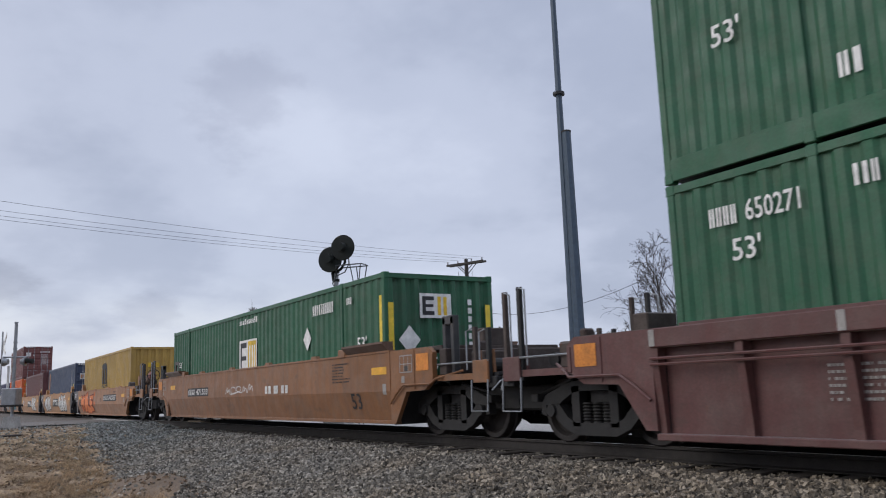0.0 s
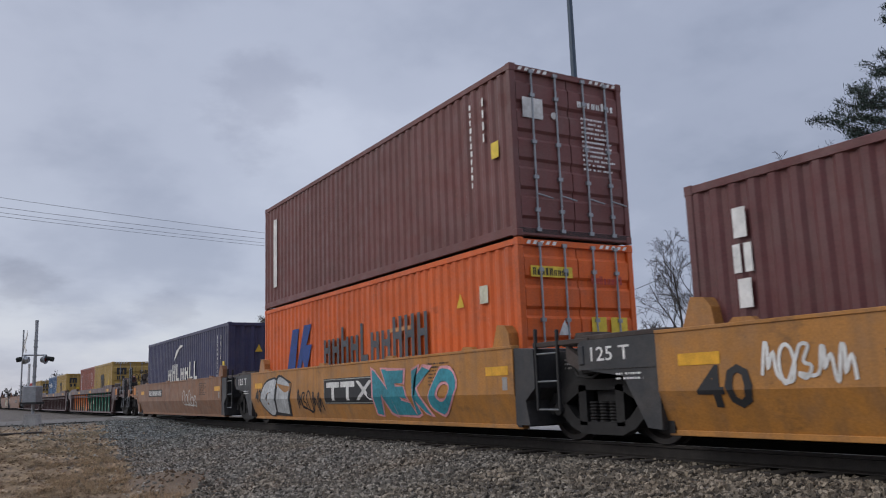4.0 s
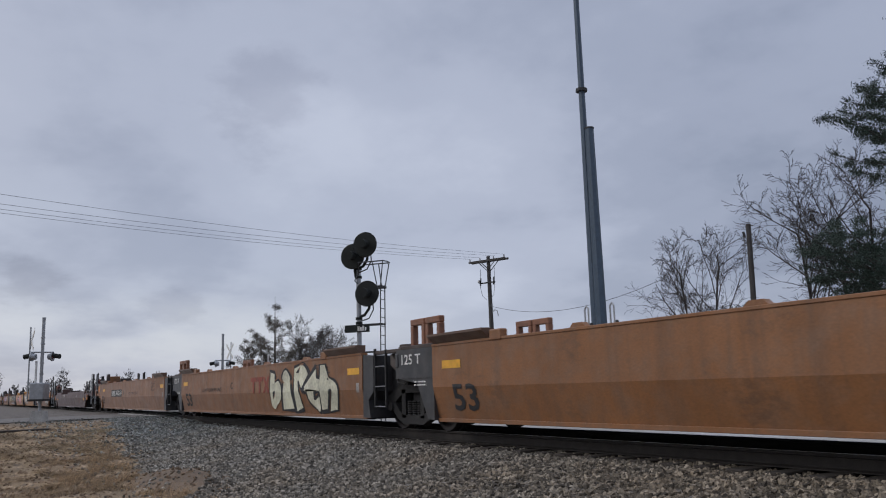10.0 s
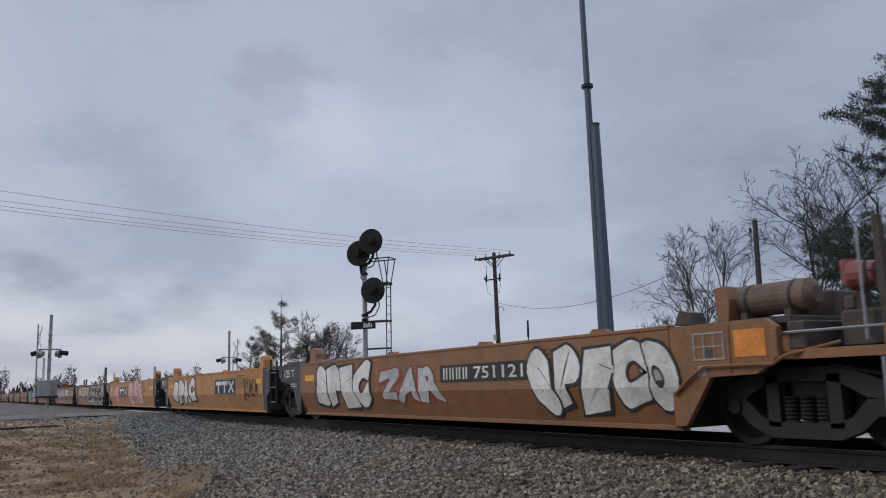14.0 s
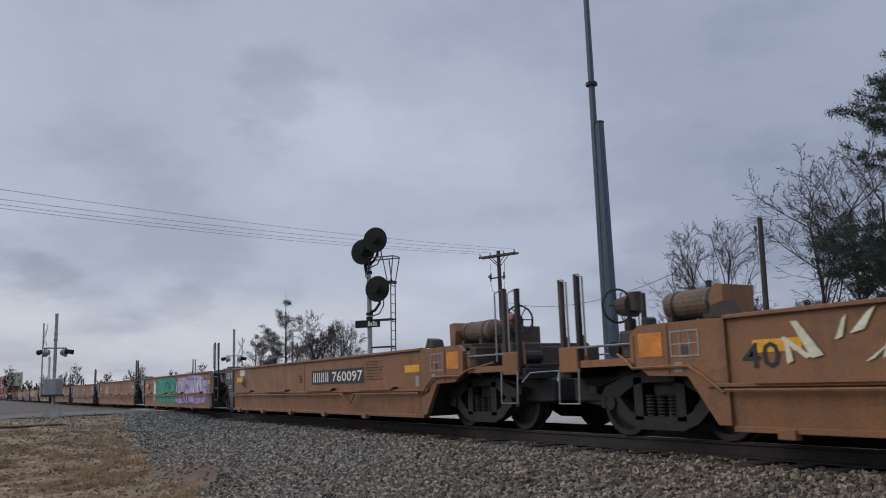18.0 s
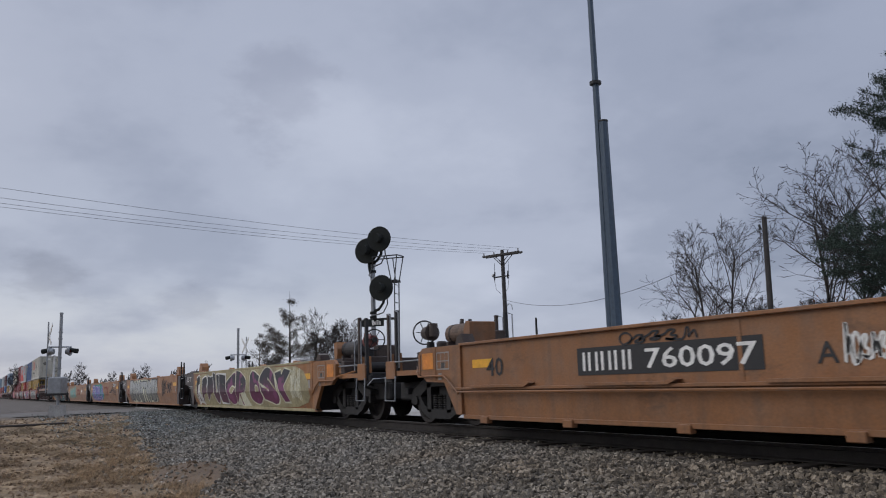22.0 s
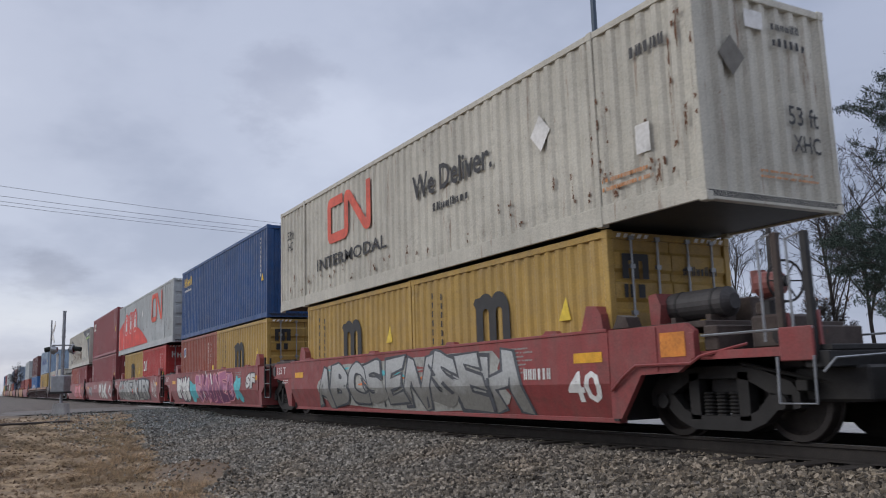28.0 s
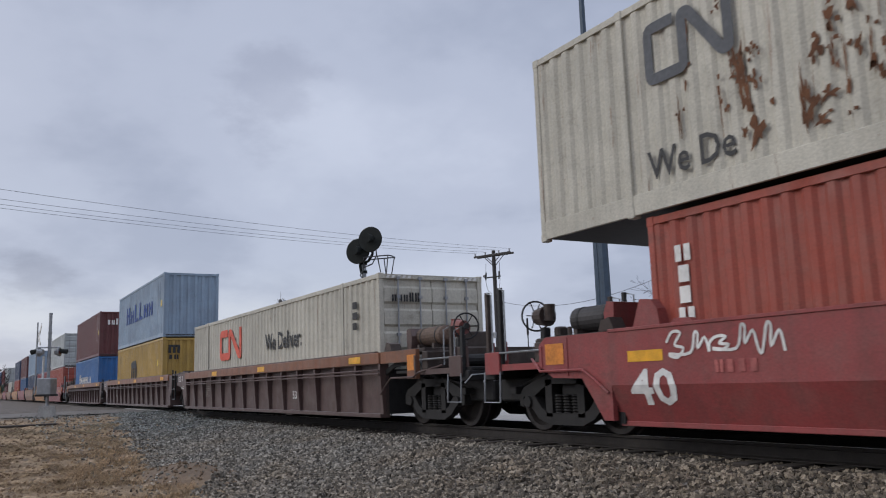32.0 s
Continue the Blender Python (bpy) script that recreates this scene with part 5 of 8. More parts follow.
def art_end(ob, hx, d, kind, colour, top):
    """The end over a shared truck. d: +1 at the +x end, which carries the truck and the platform; -1 the capacity block."""
    xe = hx - 1.5
    dark = colour not in (REDCAR, RUSTBROWN, RUSTTOP)
    cap = ENDBROWN if colour is MIDORANGE else GREYEND if dark else colour
    if d > 0:
        part("end_cap", prism([(xe, 0.24), (xe + 0.34, 0.24), (xe + 0.26, 0.60), (xe + 0.50, 0.78), (xe + 0.50, top - 0.06), (xe, top - 0.02)], "y", -1.45, 1.45), cap, ob, "grimy end plate")
        part("end_panel", boxes((xe + 0.52, hx - 0.30, -1.02, 1.02, 0.74, top - 0.10), bev=0.01), STEEL, ob)
        decal("panel_stencil", lines(xe + 0.70, xe + 1.05, 1.02, 1.20, 3, 5), DIMWHITE, ob, (lambda z: -1.022, []))
        for s in (-1, 1):
            a, b = sorted((s * 1.42, s * 1.25))
            part("walkway", boxes((xe + 0.45, hx + 0.2, a, b, top - 0.04, top + 0.03), bev=0.008), RUSTDUST, ob, "rusty walkway edge")
            end_steps(ob, hx - 0.72, s, 0.45, 2.45 if kind == "ledge" else 1.95 if colour is MIDORANGE else 1.64, RUSTDUST if kind == "ledge" else STEEL)
        part("walkway", boxes((hx - 0.62, hx + 0.12, -1.2, 1.2, top - 0.05, top + 0.02)), RUSTDUST, ob, "rusty walkway plate")
        part("pedestal", prism([(hx - 0.42, top + 0.03), (hx - 0.02, top + 0.03), (hx - 0.08, top + 0.13), (hx - 0.36, top + 0.13)], "y", -1.15, -0.75), RUSTDUST, ob)
        part("pedestal", prism([(hx - 0.42, top + 0.03), (hx - 0.02, top + 0.03), (hx - 0.08, top + 0.13), (hx - 0.36, top + 0.13)], "y", 0.75, 1.15), RUSTDUST, ob)
        part("arm", boxes((xe + 0.3, hx + 0.3, -0.5, 0.5, 0.72, 1.12), (hx - 0.32, hx + 0.25, -1.12, 1.12, 0.95, 1.22), bev=0.02), GREASE, ob, "black articulated bolster")
        part("bracket", prism([(hx - 0.30, top - 0.06), (hx + 0.10, top - 0.30), (hx + 0.16, top - 0.36), (hx - 0.02, top - 0.42), (hx - 0.30, top - 0.28)], "y", -1.40, -1.30), RUSTDUST, ob)
        part("valve", tubes(((hx - 0.1, -1.32, 1.10), (hx - 0.1, -1.10, 1.10), 0.10), ((hx - 0.1, -1.2, 1.0), (hx - 0.1, -1.2, 1.25), 0.05), sides=10), RUSTDUST, ob, "rusty brake cylinder end")
        truck(ob, hx)
        part("hose", pipe([(hx - 0.4, -1.2, 1.05), (hx - 0.2, -1.28, 0.92), (hx + 0.1, -1.28, 0.9), (hx + 0.35, -1.22, 1.05)], 0.022), GREASE, ob)
    else:
        b = 0.48 if kind == "ledge" else 0.0
        part("end_block", prism([(-hx + b + 0.02, 1.02), (-hx + b + 0.02, top - 0.06), (-hx + b + 0.10, top - 0.01), (-xe, top - 0.01), (-xe, 0.24), (-xe - 0.24, 0.26), (-xe - 0.62, 0.90)], "y", -1.45, 1.45), cap, ob, "end block with the load capacity in white")
        part("block_edge", boxes((-hx + b + 0.03, -xe, -1.464, -1.44, 1.0, 1.025)), cap, ob)
        side = (lambda z: -1.45, [])
        decal("lettering", fitted(letters("125 T", 0.01), -hx + b * 0.9 + 0.28, -hx + b * 0.75 + 1.02, top - 0.30, top - 0.11), WHITE, ob, side, 0.005, "white capacity lettering")
        part("lug", boxes((-hx + b + 0.03, -hx + b + 0.14, -1.47, -1.40, top - 0.34, top - 0.08), bev=0.01), GREYEND, ob)
        part("small_print", mesh_flat("small_print", lines(-hx + b * 0.4 + 0.75, -hx + b * 0.3 + 1.25, 0.84, 0.96, 2, 3), -1.451), WHITE, ob)
        part("deck_plate", boxes((-hx + 0.05, -xe + 0.1, -1.40, -1.1, top - 0.01, top + 0.06), bev=0.01), RUSTDUST, ob)


def mesh_flat(name, vf, y):
    bm = bmesh.new()
    vs = [bm.verts.new((x, y, z)) for x, z in vf[0]]
    for f in vf[1]:
        bm.faces.new([vs[i] for i in f])
    return mesh_of(name, bm, WHITE)


def conv_end(ob, hx, d, colour, top, brake, tall_posts=True, seed=0, kind=""):
    """A car end with its own truck, draft gear, platform and grab posts."""
    q = lambda x: d * x
    bare = seed in (2, 3)
    if bare:
        tall_posts = seed == 2

    def bx(x0, x1, *rest):
        return (min(q(x0), q(x1)), max(q(x0), q(x1)), *rest)

    def sy(s, a, b):
        return min(s * a, s * b), max(s * a, s * b)

    part("end_sill", boxes(bx(hx - 1.3, hx + 1.75, -0.42, 0.42, 0.72, 1.0), bx(hx + 1.45, hx + 1.75, -1.35, 1.35, 0.82, 1.0), bev=0.015), STEEL, ob, "black end sill")
    part("platform", boxes(bx(hx - 1.1, hx + 1.75, -1.3, 1.3, 1.0, 1.06), bev=0.008), STEEL, ob, "steel grating platform")
    # solid black block for the draft gear, added to darken the gap under the platform
    part("draft_box", boxes(bx(hx + 1.0, hx + 1.9, -0.95, 0.95, 0.46, 0.84), bev=0.03), GREASE, ob, "black draft gear box")
    part("brake_beam", boxes(bx(hx + 1.15, hx + 1.3, -1.15, 1.15, 0.58, 0.70), bev=0.01), GREASE, ob, "black brake beam")
    part("brake_rod", tubes(((q(hx + 0.4), -1.1, 0.9), (q(hx + 1.6), -0.9, 0.62), 0.025), sides=6), GREASE, ob)
    part("cross_beam", boxes(bx(hx + 0.1, hx + 0.32, -1.36, 1.36, 1.06, top - 0.05), bev=0.015), RUSTDUST, ob, "rusty cross beam")
    part("coupler", boxes(bx(hx + 1.75, hx + 2.12, -0.12, 0.12, 0.72, 0.98), bx(hx + 1.95, hx + 2.15, -0.2, 0.16, 0.68, 1.02), bev=0.02), GREASE, ob, "greasy knuckle coupler")
    part("air_hose", pipe([(q(hx + 1.8), -0.4, 0.82), (q(hx + 1.95), -0.42, 0.62), (q(hx + 2.02), -0.36, 0.45), (q(hx + 2.1), -0.2, 0.40)], 0.028), GALV, ob, "pale worn air hose")
    part("uncoupling_lever", pipe([(q(hx + 1.70), -1.4, 0.78), (q(hx + 1.78), -1.3, 0.92), (q(hx + 1.86), -0.3, 0.96)], 0.014), GALV, ob)
    for s in (-1, 1):
        if colour is RUSTTOP:
            part("side_shelf", prism([(q(hx - 1.5), top), (q(hx + 0.05), top), (q(hx + 0.05), top - 0.56), (q(hx - 0.32), top - 0.56), (q(hx - 0.32), top - 0.23), (q(hx - 1.5), top - 0.23)], "y", *sy(s, 1.46, 1.38)), BROWNTOP, ob, "rusty orange-brown shelf over an open bay")
            part("bay_brace", prism([(q(hx - 1.5), 1.10), (q(hx - 1.1), 1.22), (q(hx - 0.5), 1.22), (q(hx - 0.5), 1.16), (q(hx - 1.1), 1.14), (q(hx - 1.5), 0.98)], "y", *sy(s, 1.34, 1.28)), GREASE, ob)
        else:
            part("side_shelf", prism([(q(hx - 1.5), top), (q(hx - 0.1), top), (q(hx + 0.05), top - 0.1), (q(hx + 0.05), 1.0), (q(hx - 0.25), 0.82), (q(hx - 0.9), 0.80), (q(hx - 1.32), 0.24), (q(hx - 1.5), 0.24)], "y", *sy(s, 1.46, 1.38)), colour, ob)
        part("shelf_stiffener", boxes(bx(hx - 0.02, hx + 0.05, *sy(s, 1.475, 1.40), 0.98, top - 0.12), bev=0.006), colour, ob)
        if colour is not RUSTTOP:
            part("shelf_stiffener", boxes(bx(hx - 0.62, hx - 0.58, *sy(s, 1.475, 1.44), 0.84, top - 0.02), bev=0.006), colour, ob)
        part("skirt", boxes(bx(hx + 0.05, hx + 1.6, *sy(s, 1.38, 1.32), 0.96, 1.06)), colour, ob)
        part("corner_panel", boxes(bx(hx + 1.2, hx + 1.62, *sy(s, 1.42, 1.38), 0.90, 1.26), bev=0.01), colour, ob, "small painted corner panel")
        part("step", pipe([(q(hx + 1.17), s * 1.42, 0.95), (q(hx + 1.17), s * 1.44, 0.46), (q(hx + 1.62), s * 1.44, 0.46), (q(hx + 1.62), s * 1.42, 0.95)], 0.016), GALV, ob, "bent steel sill step")
        part("handrail", tubes(((q(hx + 0.1), s * 1.40, 1.24), (q(hx + 1.62), s * 1.40, 1.24), 0.016), sides=6), GALV, ob)
        for k, xx in enumerate((hx + 1.17, hx + 1.54)):
            h = (2.30 if tall_posts else 1.80) - 0.04 * k
            part("stanchion", boxes(bx(xx, xx + 0.08, *sy(s, 1.38, 1.31), 0.9, h), bev=0.008), RUSTDUST if (seed + k) % 2 else STEEL, ob, "upright guard post")
            part("grab_iron", pipe([(q(xx - 0.15), s * 1.40, 1.12), (q(xx - 0.15), s * 1.40, h - 0.06), (q(xx), s * 1.38, h - 0.02)], 0.014), GALV, ob, "thin grab iron")
            part("gusset", prism([(q(xx - 0.02), 1.06), (q(xx + 0.10), 1.06), (q(xx + 0.08), 1.42), (q(xx), 1.42)], "y", *sy(s, 1.31, 1.26)), colour, ob)
    flat_side = (lambda z: -1.462, [])
    xa, xb = sorted((q(hx - 0.30), q(hx + 0.03)) if colour is RUSTTOP else (q(hx - 0.52), q(hx - 0.10)))
    decal("reflector", rect(xa, xb, top - 0.40, top - 0.10), ORANGETAPE, ob, flat_side, 0.005, "square orange reflective panel")
    if colour not in (RUSTTOP, REDCAR, OXIDE, RUSTBROWN):
        xa, xb = sorted((q(hx - 1.12), q(hx - 0.66)))
        decal("data_frame", frame_rect(xa, xb, top - 0.42, top - 0.10, 0.022), DIMWHITE, ob, flat_side, 0.007, "white stencilled inspection frame")
        for f in (0.34, 0.67):
            decal("data_line", rect(xa + f * (xb - xa) - 0.008, xa + f * (xb - xa) + 0.008, top - 0.40, top - 0.12), DIMWHITE, ob, flat_side, 0.007)
        decal("data_line", rect(xa + 0.02, xb - 0.02, top - 0.27, top - 0.255), DIMWHITE, ob, flat_side, 0.0075)
        decal("data_plate", rect(xa + 0.17, xa + 0.29, top - 0.39, top - 0.29), STENCIL, ob, flat_side, 0.006, "dark stencilled field")
        decal("label_plate", rect(xa + 0.05, xa + 0.17, top - 0.60, top - 0.48), DIMWHITE, ob, flat_side, 0.005)
    tank_col = (TANKBROWN, TANKDARK, TANKBROWN)[seed % 3]
    if not bare:
        tz = top + 0.27
        part("tank", tubes(((q(hx - 0.95), -0.72, tz), (q(hx - 0.02), -0.72, tz), 0.19), ((q(hx - 1.03), -0.72, tz), (q(hx - 0.95), -0.72, tz), 0.10, 0.19), ((q(hx - 0.02), -0.72, tz), (q(hx + 0.06), -0.72, tz), 0.19, 0.10), sides=20), tank_col, ob, "cylindrical air reservoir")
        for xs in (hx - 0.80, hx - 0.20):
            part("tank_strap", tubes(((q(xs), -0.72, tz), (q(xs + 0.04), -0.72, tz), 0.197), sides=20), STEEL, ob)
        part("tank_bracket", prism([(q(hx - 1.12), top), (q(hx - 0.96), top), (q(hx - 0.92), top + 0.30), (q(hx - 1.00), top + 0.46), (q(hx - 1.14), top + 0.44)], "y", -1.02, -0.46), colour, ob, "bent painted tank bracket")
        part("tank_saddle", boxes(bx(hx - 0.82, hx - 0.74, -0.95, -0.5, top, top + 0.12), bx(hx - 0.22, hx - 0.14, -0.95, -0.5, top, top + 0.12)), RUSTDUST, ob)
        part("folded_plate", prism([(q(hx - 1.50), top + 0.02), (q(hx - 1.18), top + 0.02), (q(hx - 1.24), top + 0.16), (q(hx - 1.40), top + 0.20)], "y", -1.36, -1.12), RUSTDUST, ob, "rusty folded lock plate")
    part("tank_deck", boxes(bx(hx - 1.2, hx + 0.1, -1.3, 1.3, top - 0.06, top + 0.02), bev=0.008), RUSTDUST, ob, "rusty deck plate")
    part("valve", boxes(bx(hx + 0.45, hx + 0.85, -0.95, -0.35, 1.06, 1.45), bx(hx + 0.40, hx + 0.55, -0.8, -0.6, 1.45, 1.62), bev=0.03), RUSTDUST, ob, "brake valve")
    part("valve", tubes(((q(hx + 0.9), -1.0, 1.2), (q(hx + 0.9), -0.45, 1.2), 0.11), sides=12), GREASE, ob, "brake cylinder")
    part("brake_pipe", pipe([(q(hx - 1.45), -1.49, 0.60), (q(hx - 1.2), -1.50, 0.78), (q(hx - 0.95), -1.50, 0.92), (q(hx + 0.0), -1.50, 0.92), (q(hx + 0.12), -1.46, 1.0), (q(hx + 0.6), -1.2, 1.12)], 0.02), colour, ob)
    part("equipment_box", boxes(bx(hx - 0.35, hx - 0.05, -0.3, 0.3, top + 0.02, top + 0.34), bev=0.02), RUSTDUST, ob)
    if kind == "fold53":
        part("lock_frame", boxes(bx(hx + 0.10, hx + 0.20, -1.28, -1.16, 1.06, 2.05), bx(hx + 0.36, hx + 0.46, -1.28, -1.16, 1.06, 2.05), bx(hx + 0.10, hx + 0.46, -1.28, -1.16, 1.92, 2.07), bev=0.01), GREYEND, ob, "upright dark lock frame")
    if brake:
        part("brake_stand", boxes(bx(hx + 0.62, hx + 0.74, -0.92, -0.78, 1.06, 1.62), bev=0.02), STEEL, ob, "hand brake post")
        part("brake_housing", tubes(((q(hx + 0.60), -0.85, 1.80), (q(hx + 0.86), -0.85, 1.80), 0.17, 0.13), ((q(hx + 0.55), -0.85, 1.72), (q(hx + 0.55), -0.85, 1.98), 0.09), sides=14), REDRUST if seed % 2 else RUSTDUST, ob, "rusty hand brake housing")
        c = (q(hx + 0.92), -0.85, 1.82)
        bm = ring(bmesh.new(), c, (1, -0.25, 0), 0.24, 0.016)
        for a in range(6):
            w = 1.0472 * a
            tube(bm, c, (c[0] + 0.07 * math.cos(w) * q(1), c[1] + 0.23 * math.cos(w), c[2] + 0.23 * math.sin(w)), 0.010, sides=5)
        tube(bm, (c[0] - 0.03, c[1], c[2]), (c[0] + 0.03, c[1], c[2]), 0.06, sides=8)
        part("brake_wheel", bm, STEEL, ob, "round hand brake wheel")
    truck(ob, q(hx))


def guides(ob, hx, kind, top, colour, seed=0, rend="art", lend="art"):
    """Things on the top edge: guide cones, locking posts, folded plates."""
    xe = hx - 1.6
    if kind == "fold40":
        for x in (-xe + 1.0, -1.4, 2.0, xe - 1.4):
            part("guide", prism([(x, top), (x + 0.42, top), (x + 0.34, top + 0.07), (x + 0.1, top + 0.08)], "y", -1.47, -1.37), colour, ob)
        for x in [q for q, e in ((-xe + 0.25, lend), (xe - 0.6, rend)) if e == "art" or colour is REDCAR]:
            part("pedestal", prism([(x, top), (x + 0.5, top), (x + 0.46, top + 0.24), (x + 0.36, top + 0.36), (x + 0.16, top + 0.38)], "y", -1.36, -1.10), colour, ob)
    elif kind == "fold53":
        for d in (-1, 1):
            a, b = sorted((d * (xe + 0.05), d * (xe - 1.75)))
            for s in (-1, 1):
                part("raised_chord", prism([(s * 1.36, top + 0.02), (s * 1.47, top + 0.03), (s * 1.60, top + 0.15), (s * 1.60, top + 0.19), (s * 1.36, top + 0.19)], "x", a, b), TANDARK, ob, "dark flared edge plate")
            part("guide_box", boxes((d * (xe - 1.98) - 0.17, d * (xe - 1.98) + 0.17, -1.50, -1.36, top - 0.03, top + 0.15), bev=0.02), colour, ob)
        for x in [q for q, e in ((-xe - 0.64, lend == "art"), (-xe - 1.22, lend == "art"), (-xe + 0.12, lend == "conv")) if e]:
            for y in (-1.3, 1.2):
                part("lock_frame", boxes((x, x + 0.11, y, y + 0.12, top - 0.3, top + 0.44), (x + 0.43, x + 0.54, y, y + 0.12, top - 0.3, top + 0.44), (x, x + 0.54, y, y + 0.12, top + 0.44, top + 0.56), bev=0.012), BROWNTOP if lend == "art" else ENDBROWN, ob, "hollow square lock frame")
        for x in (-xe + 0.9, -xe + 1.6):
            part("hand_hoop", pipe([(x, 1.3, top - 0.4), (x, 1.3, top + 0.62), (x + 0.05, 1.3, top + 0.68), (x + 0.10, 1.3, top + 0.62), (x + 0.10, 1.3, top - 0.4)], 0.016), PALEHOOP, ob, "pale bent grab iron")
            part("hoop_post", boxes((x + 0.02, x + 0.11, 1.34, 1.40, top - 0.4, top + 0.36), bev=0.01), STEEL, ob)
        for x in (-4.5, -1.5, 1.5, 4.5):
            part("guide", prism([(x, top), (x + 0.4, top), (x + 0.3, top + 0.09), (x + 0.1, top + 0.09)], "y", -1.46, -1.36), colour, ob)
    elif kind == "fold_low":
        part("raised_chord", boxes((-0.9, xe + 0.1, -1.472, -1.38, top - 0.03, top + 0.135), bev=0.01), colour, ob)
        part("raised_chord", boxes((-xe, -xe + 3.2, -1.47, -1.38, top, top + 0.17), bev=0.01), colour, ob)


def unit(R, L, kind, colour, label, rend="art", lend="art", brake=0, marks=None, seed=0, name="well_car"):
    """One platform of a well car, between the truck centres R and L along the train."""
    hx = (R - L) / 2
    ob = ride(thing(name, label, "well car", group="well cars of the train"), (R + L) / 2)
    pts = SIDES[kind]
    top = pts[-1][1]
    x0, x1 = -hx + 1.5, hx - 1.5
    key = (kind, round(hx, 2))
    if kind == "ribbed":
        for s in (-1, 1):
            a, b = (-1.33, -1.27) if s < 0 else (1.27, 1.33)
            part("side_plate", shared(("plate", key, s), lambda: boxes((x0, x1, a, b, 0.18, 1.22)), colour), colour, ob)
            o0, o1 = (-1.50, -1.25) if s < 0 else (1.25, 1.50)
            part("top_chord", shared(("chord", key, s), lambda: boxes((x0, x1, o0, o1, 1.22, 1.45), bev=0.012), MATCHORD.get(colour.name, colour)), MATCHORD.get(colour.name, colour), ob)
            part("bottom_chord", shared(("bchord", key, s), lambda: boxes((x0, x1, min(o0, o1) + 0.02 * (s < 0), max(o0, o1) - 0.02 * (s > 0), 0.13, 0.21), bev=0.01), colour), colour, ob)
        n = round((x1 - x0) / (1.03 if colour is RUSTBROWN else 1.22))
        for i in range(n + 1):
            x = x0 + 0.05 + (x1 - x0 - 0.1) * i / n
            part("rib", shared("rib", lambda: prism([(-1.47, 1.22), (-1.47, 1.05), (-1.41, 0.3), (-1.41, 0.14), (-1.32, 0.14), (-1.32, 1.22)], "x", -0.05, 0.05), colour), colour, ob).matrix_basis = pose(x, 0, 0)
        for zz in (1.09, 1.02):
            part("pipe", tubes(((x0, -1.50, zz), (x1, -1.50, zz), 0.018), sides=6), colour, ob, "thin brake pipe")
        part("rail_cap", boxes((x0 + 0.4, x1 - 0.4, -1.40, -1.30, 1.45, 1.49), bev=0.006), colour, ob)
        if colour is RUSTBROWN:
            for d in (-1, 1):
                a, b = sorted((d * (x1 - 0.05), d * (x1 - 2.9)))
                part("raised_chord", boxes((a, b, -1.49, -1.34, 1.45, 1.585), bev=0.012), colour, ob)
                for f in (0.30, 0.55, 0.92):
                    decal("chord_band", rect(a + f * (b - a), a + f * (b - a) + 0.07, 1.46, 1.575), DIMWHITE, ob, (lambda z: -1.492, []), 0.004, "worn white band")
                a = d * (x1 - 1.4)
                decal("chord_patch", rect(a - 0.5, a + 0.5, 1.25, 1.42), RUSTPATCH, ob, (lambda z: -1.502, []), 0.0035, "faded orange strip")
        decal("chord_print", lines(x0 + 2.2, x0 + 3.2, 0.55, 0.95, 6, seed), DIMWHITE, ob, (lambda z: -1.337, []))
        if colour in (OXIDE, RUSTBROWN):
            for i in range(0, n + 1, 2):
                x = x0 + 0.05 + (x1 - x0 - 0.1) * i / n
                decal("chord_band", rect(x - 0.045, x + 0.045, 1.235, 1.435), DIMWHITE, ob, (lambda z: -1.502, []), 0.004, "worn white band")
        part("foot", shared("foot", lambda: boxes((-0.25, 0.25, -1.46, -1.3, 0.1, 0.22), bev=0.01), colour), colour, ob).matrix_basis = pose(0.3 * hx, 0, 0)
    else:
        for s in (-1, 1):
            part("side_wall", shared(("wall", key, s), lambda: wall(pts, x0, x1) if s < 0 else mirrored(wall(pts, x0, x1)), colour), colour, ob)
            part("top_lip", shared(("lip", key, s), lambda: boxes((x0, x1, min(s * 1.485, s * 1.33), max(s * 1.485, s * 1.33), top - 0.02, top + 0.025), bev=0.006), colour), colour, ob)
        part("bottom_sill", shared(("sill", key), lambda: boxes((x0, x1, pts[0][0] - 0.03, pts[0][0] + 0.1, pts[0][1] - 0.03, pts[0][1] + 0.035), bev=0.006), colour), colour, ob)
        if kind == "ledge":
            part("ledge", boxes((x0 - 0.3, x1 + 0.3, -1.50, -1.40, 0.665, 0.71), bev=0.006), colour, ob)
            a = 0.40 * hx
            part("pipe", pipe([(x0, -1.53, 0.63), (a - 0.42, -1.53, 0.63), (a - 0.2, -1.53, 0.44), (a + 0.06, -1.53, 0.44), (a + 0.28, -1.53, 0.63), (x1, -1.53, 0.63)], 0.02), colour, ob)
            part("weld_strip", boxes((-0.03, 0.03, -1.428, -1.40, 0.72, 1.43)), colour, ob)
            r = random.Random(seed)
            for k in range(4):
                a = x0 + 0.4 + k * (x1 - x0) / 4
                part("step_plate", prism([(a, 0.70), (a + 1.6, 0.70), (a + 1.75, 0.76), (a + 1.7, 0.78), (a + 1.55, 0.74), (a, 0.74)], "y", -1.54, -1.42), colour, ob)
            for k in range(5):
                a = x0 + 0.6 + k * (x1 - x0 - 1.0) / 5
                part("bracket", boxes((a, a + 0.22, -1.47, -1.36, 0.11, 0.22), bev=0.01), colour, ob)
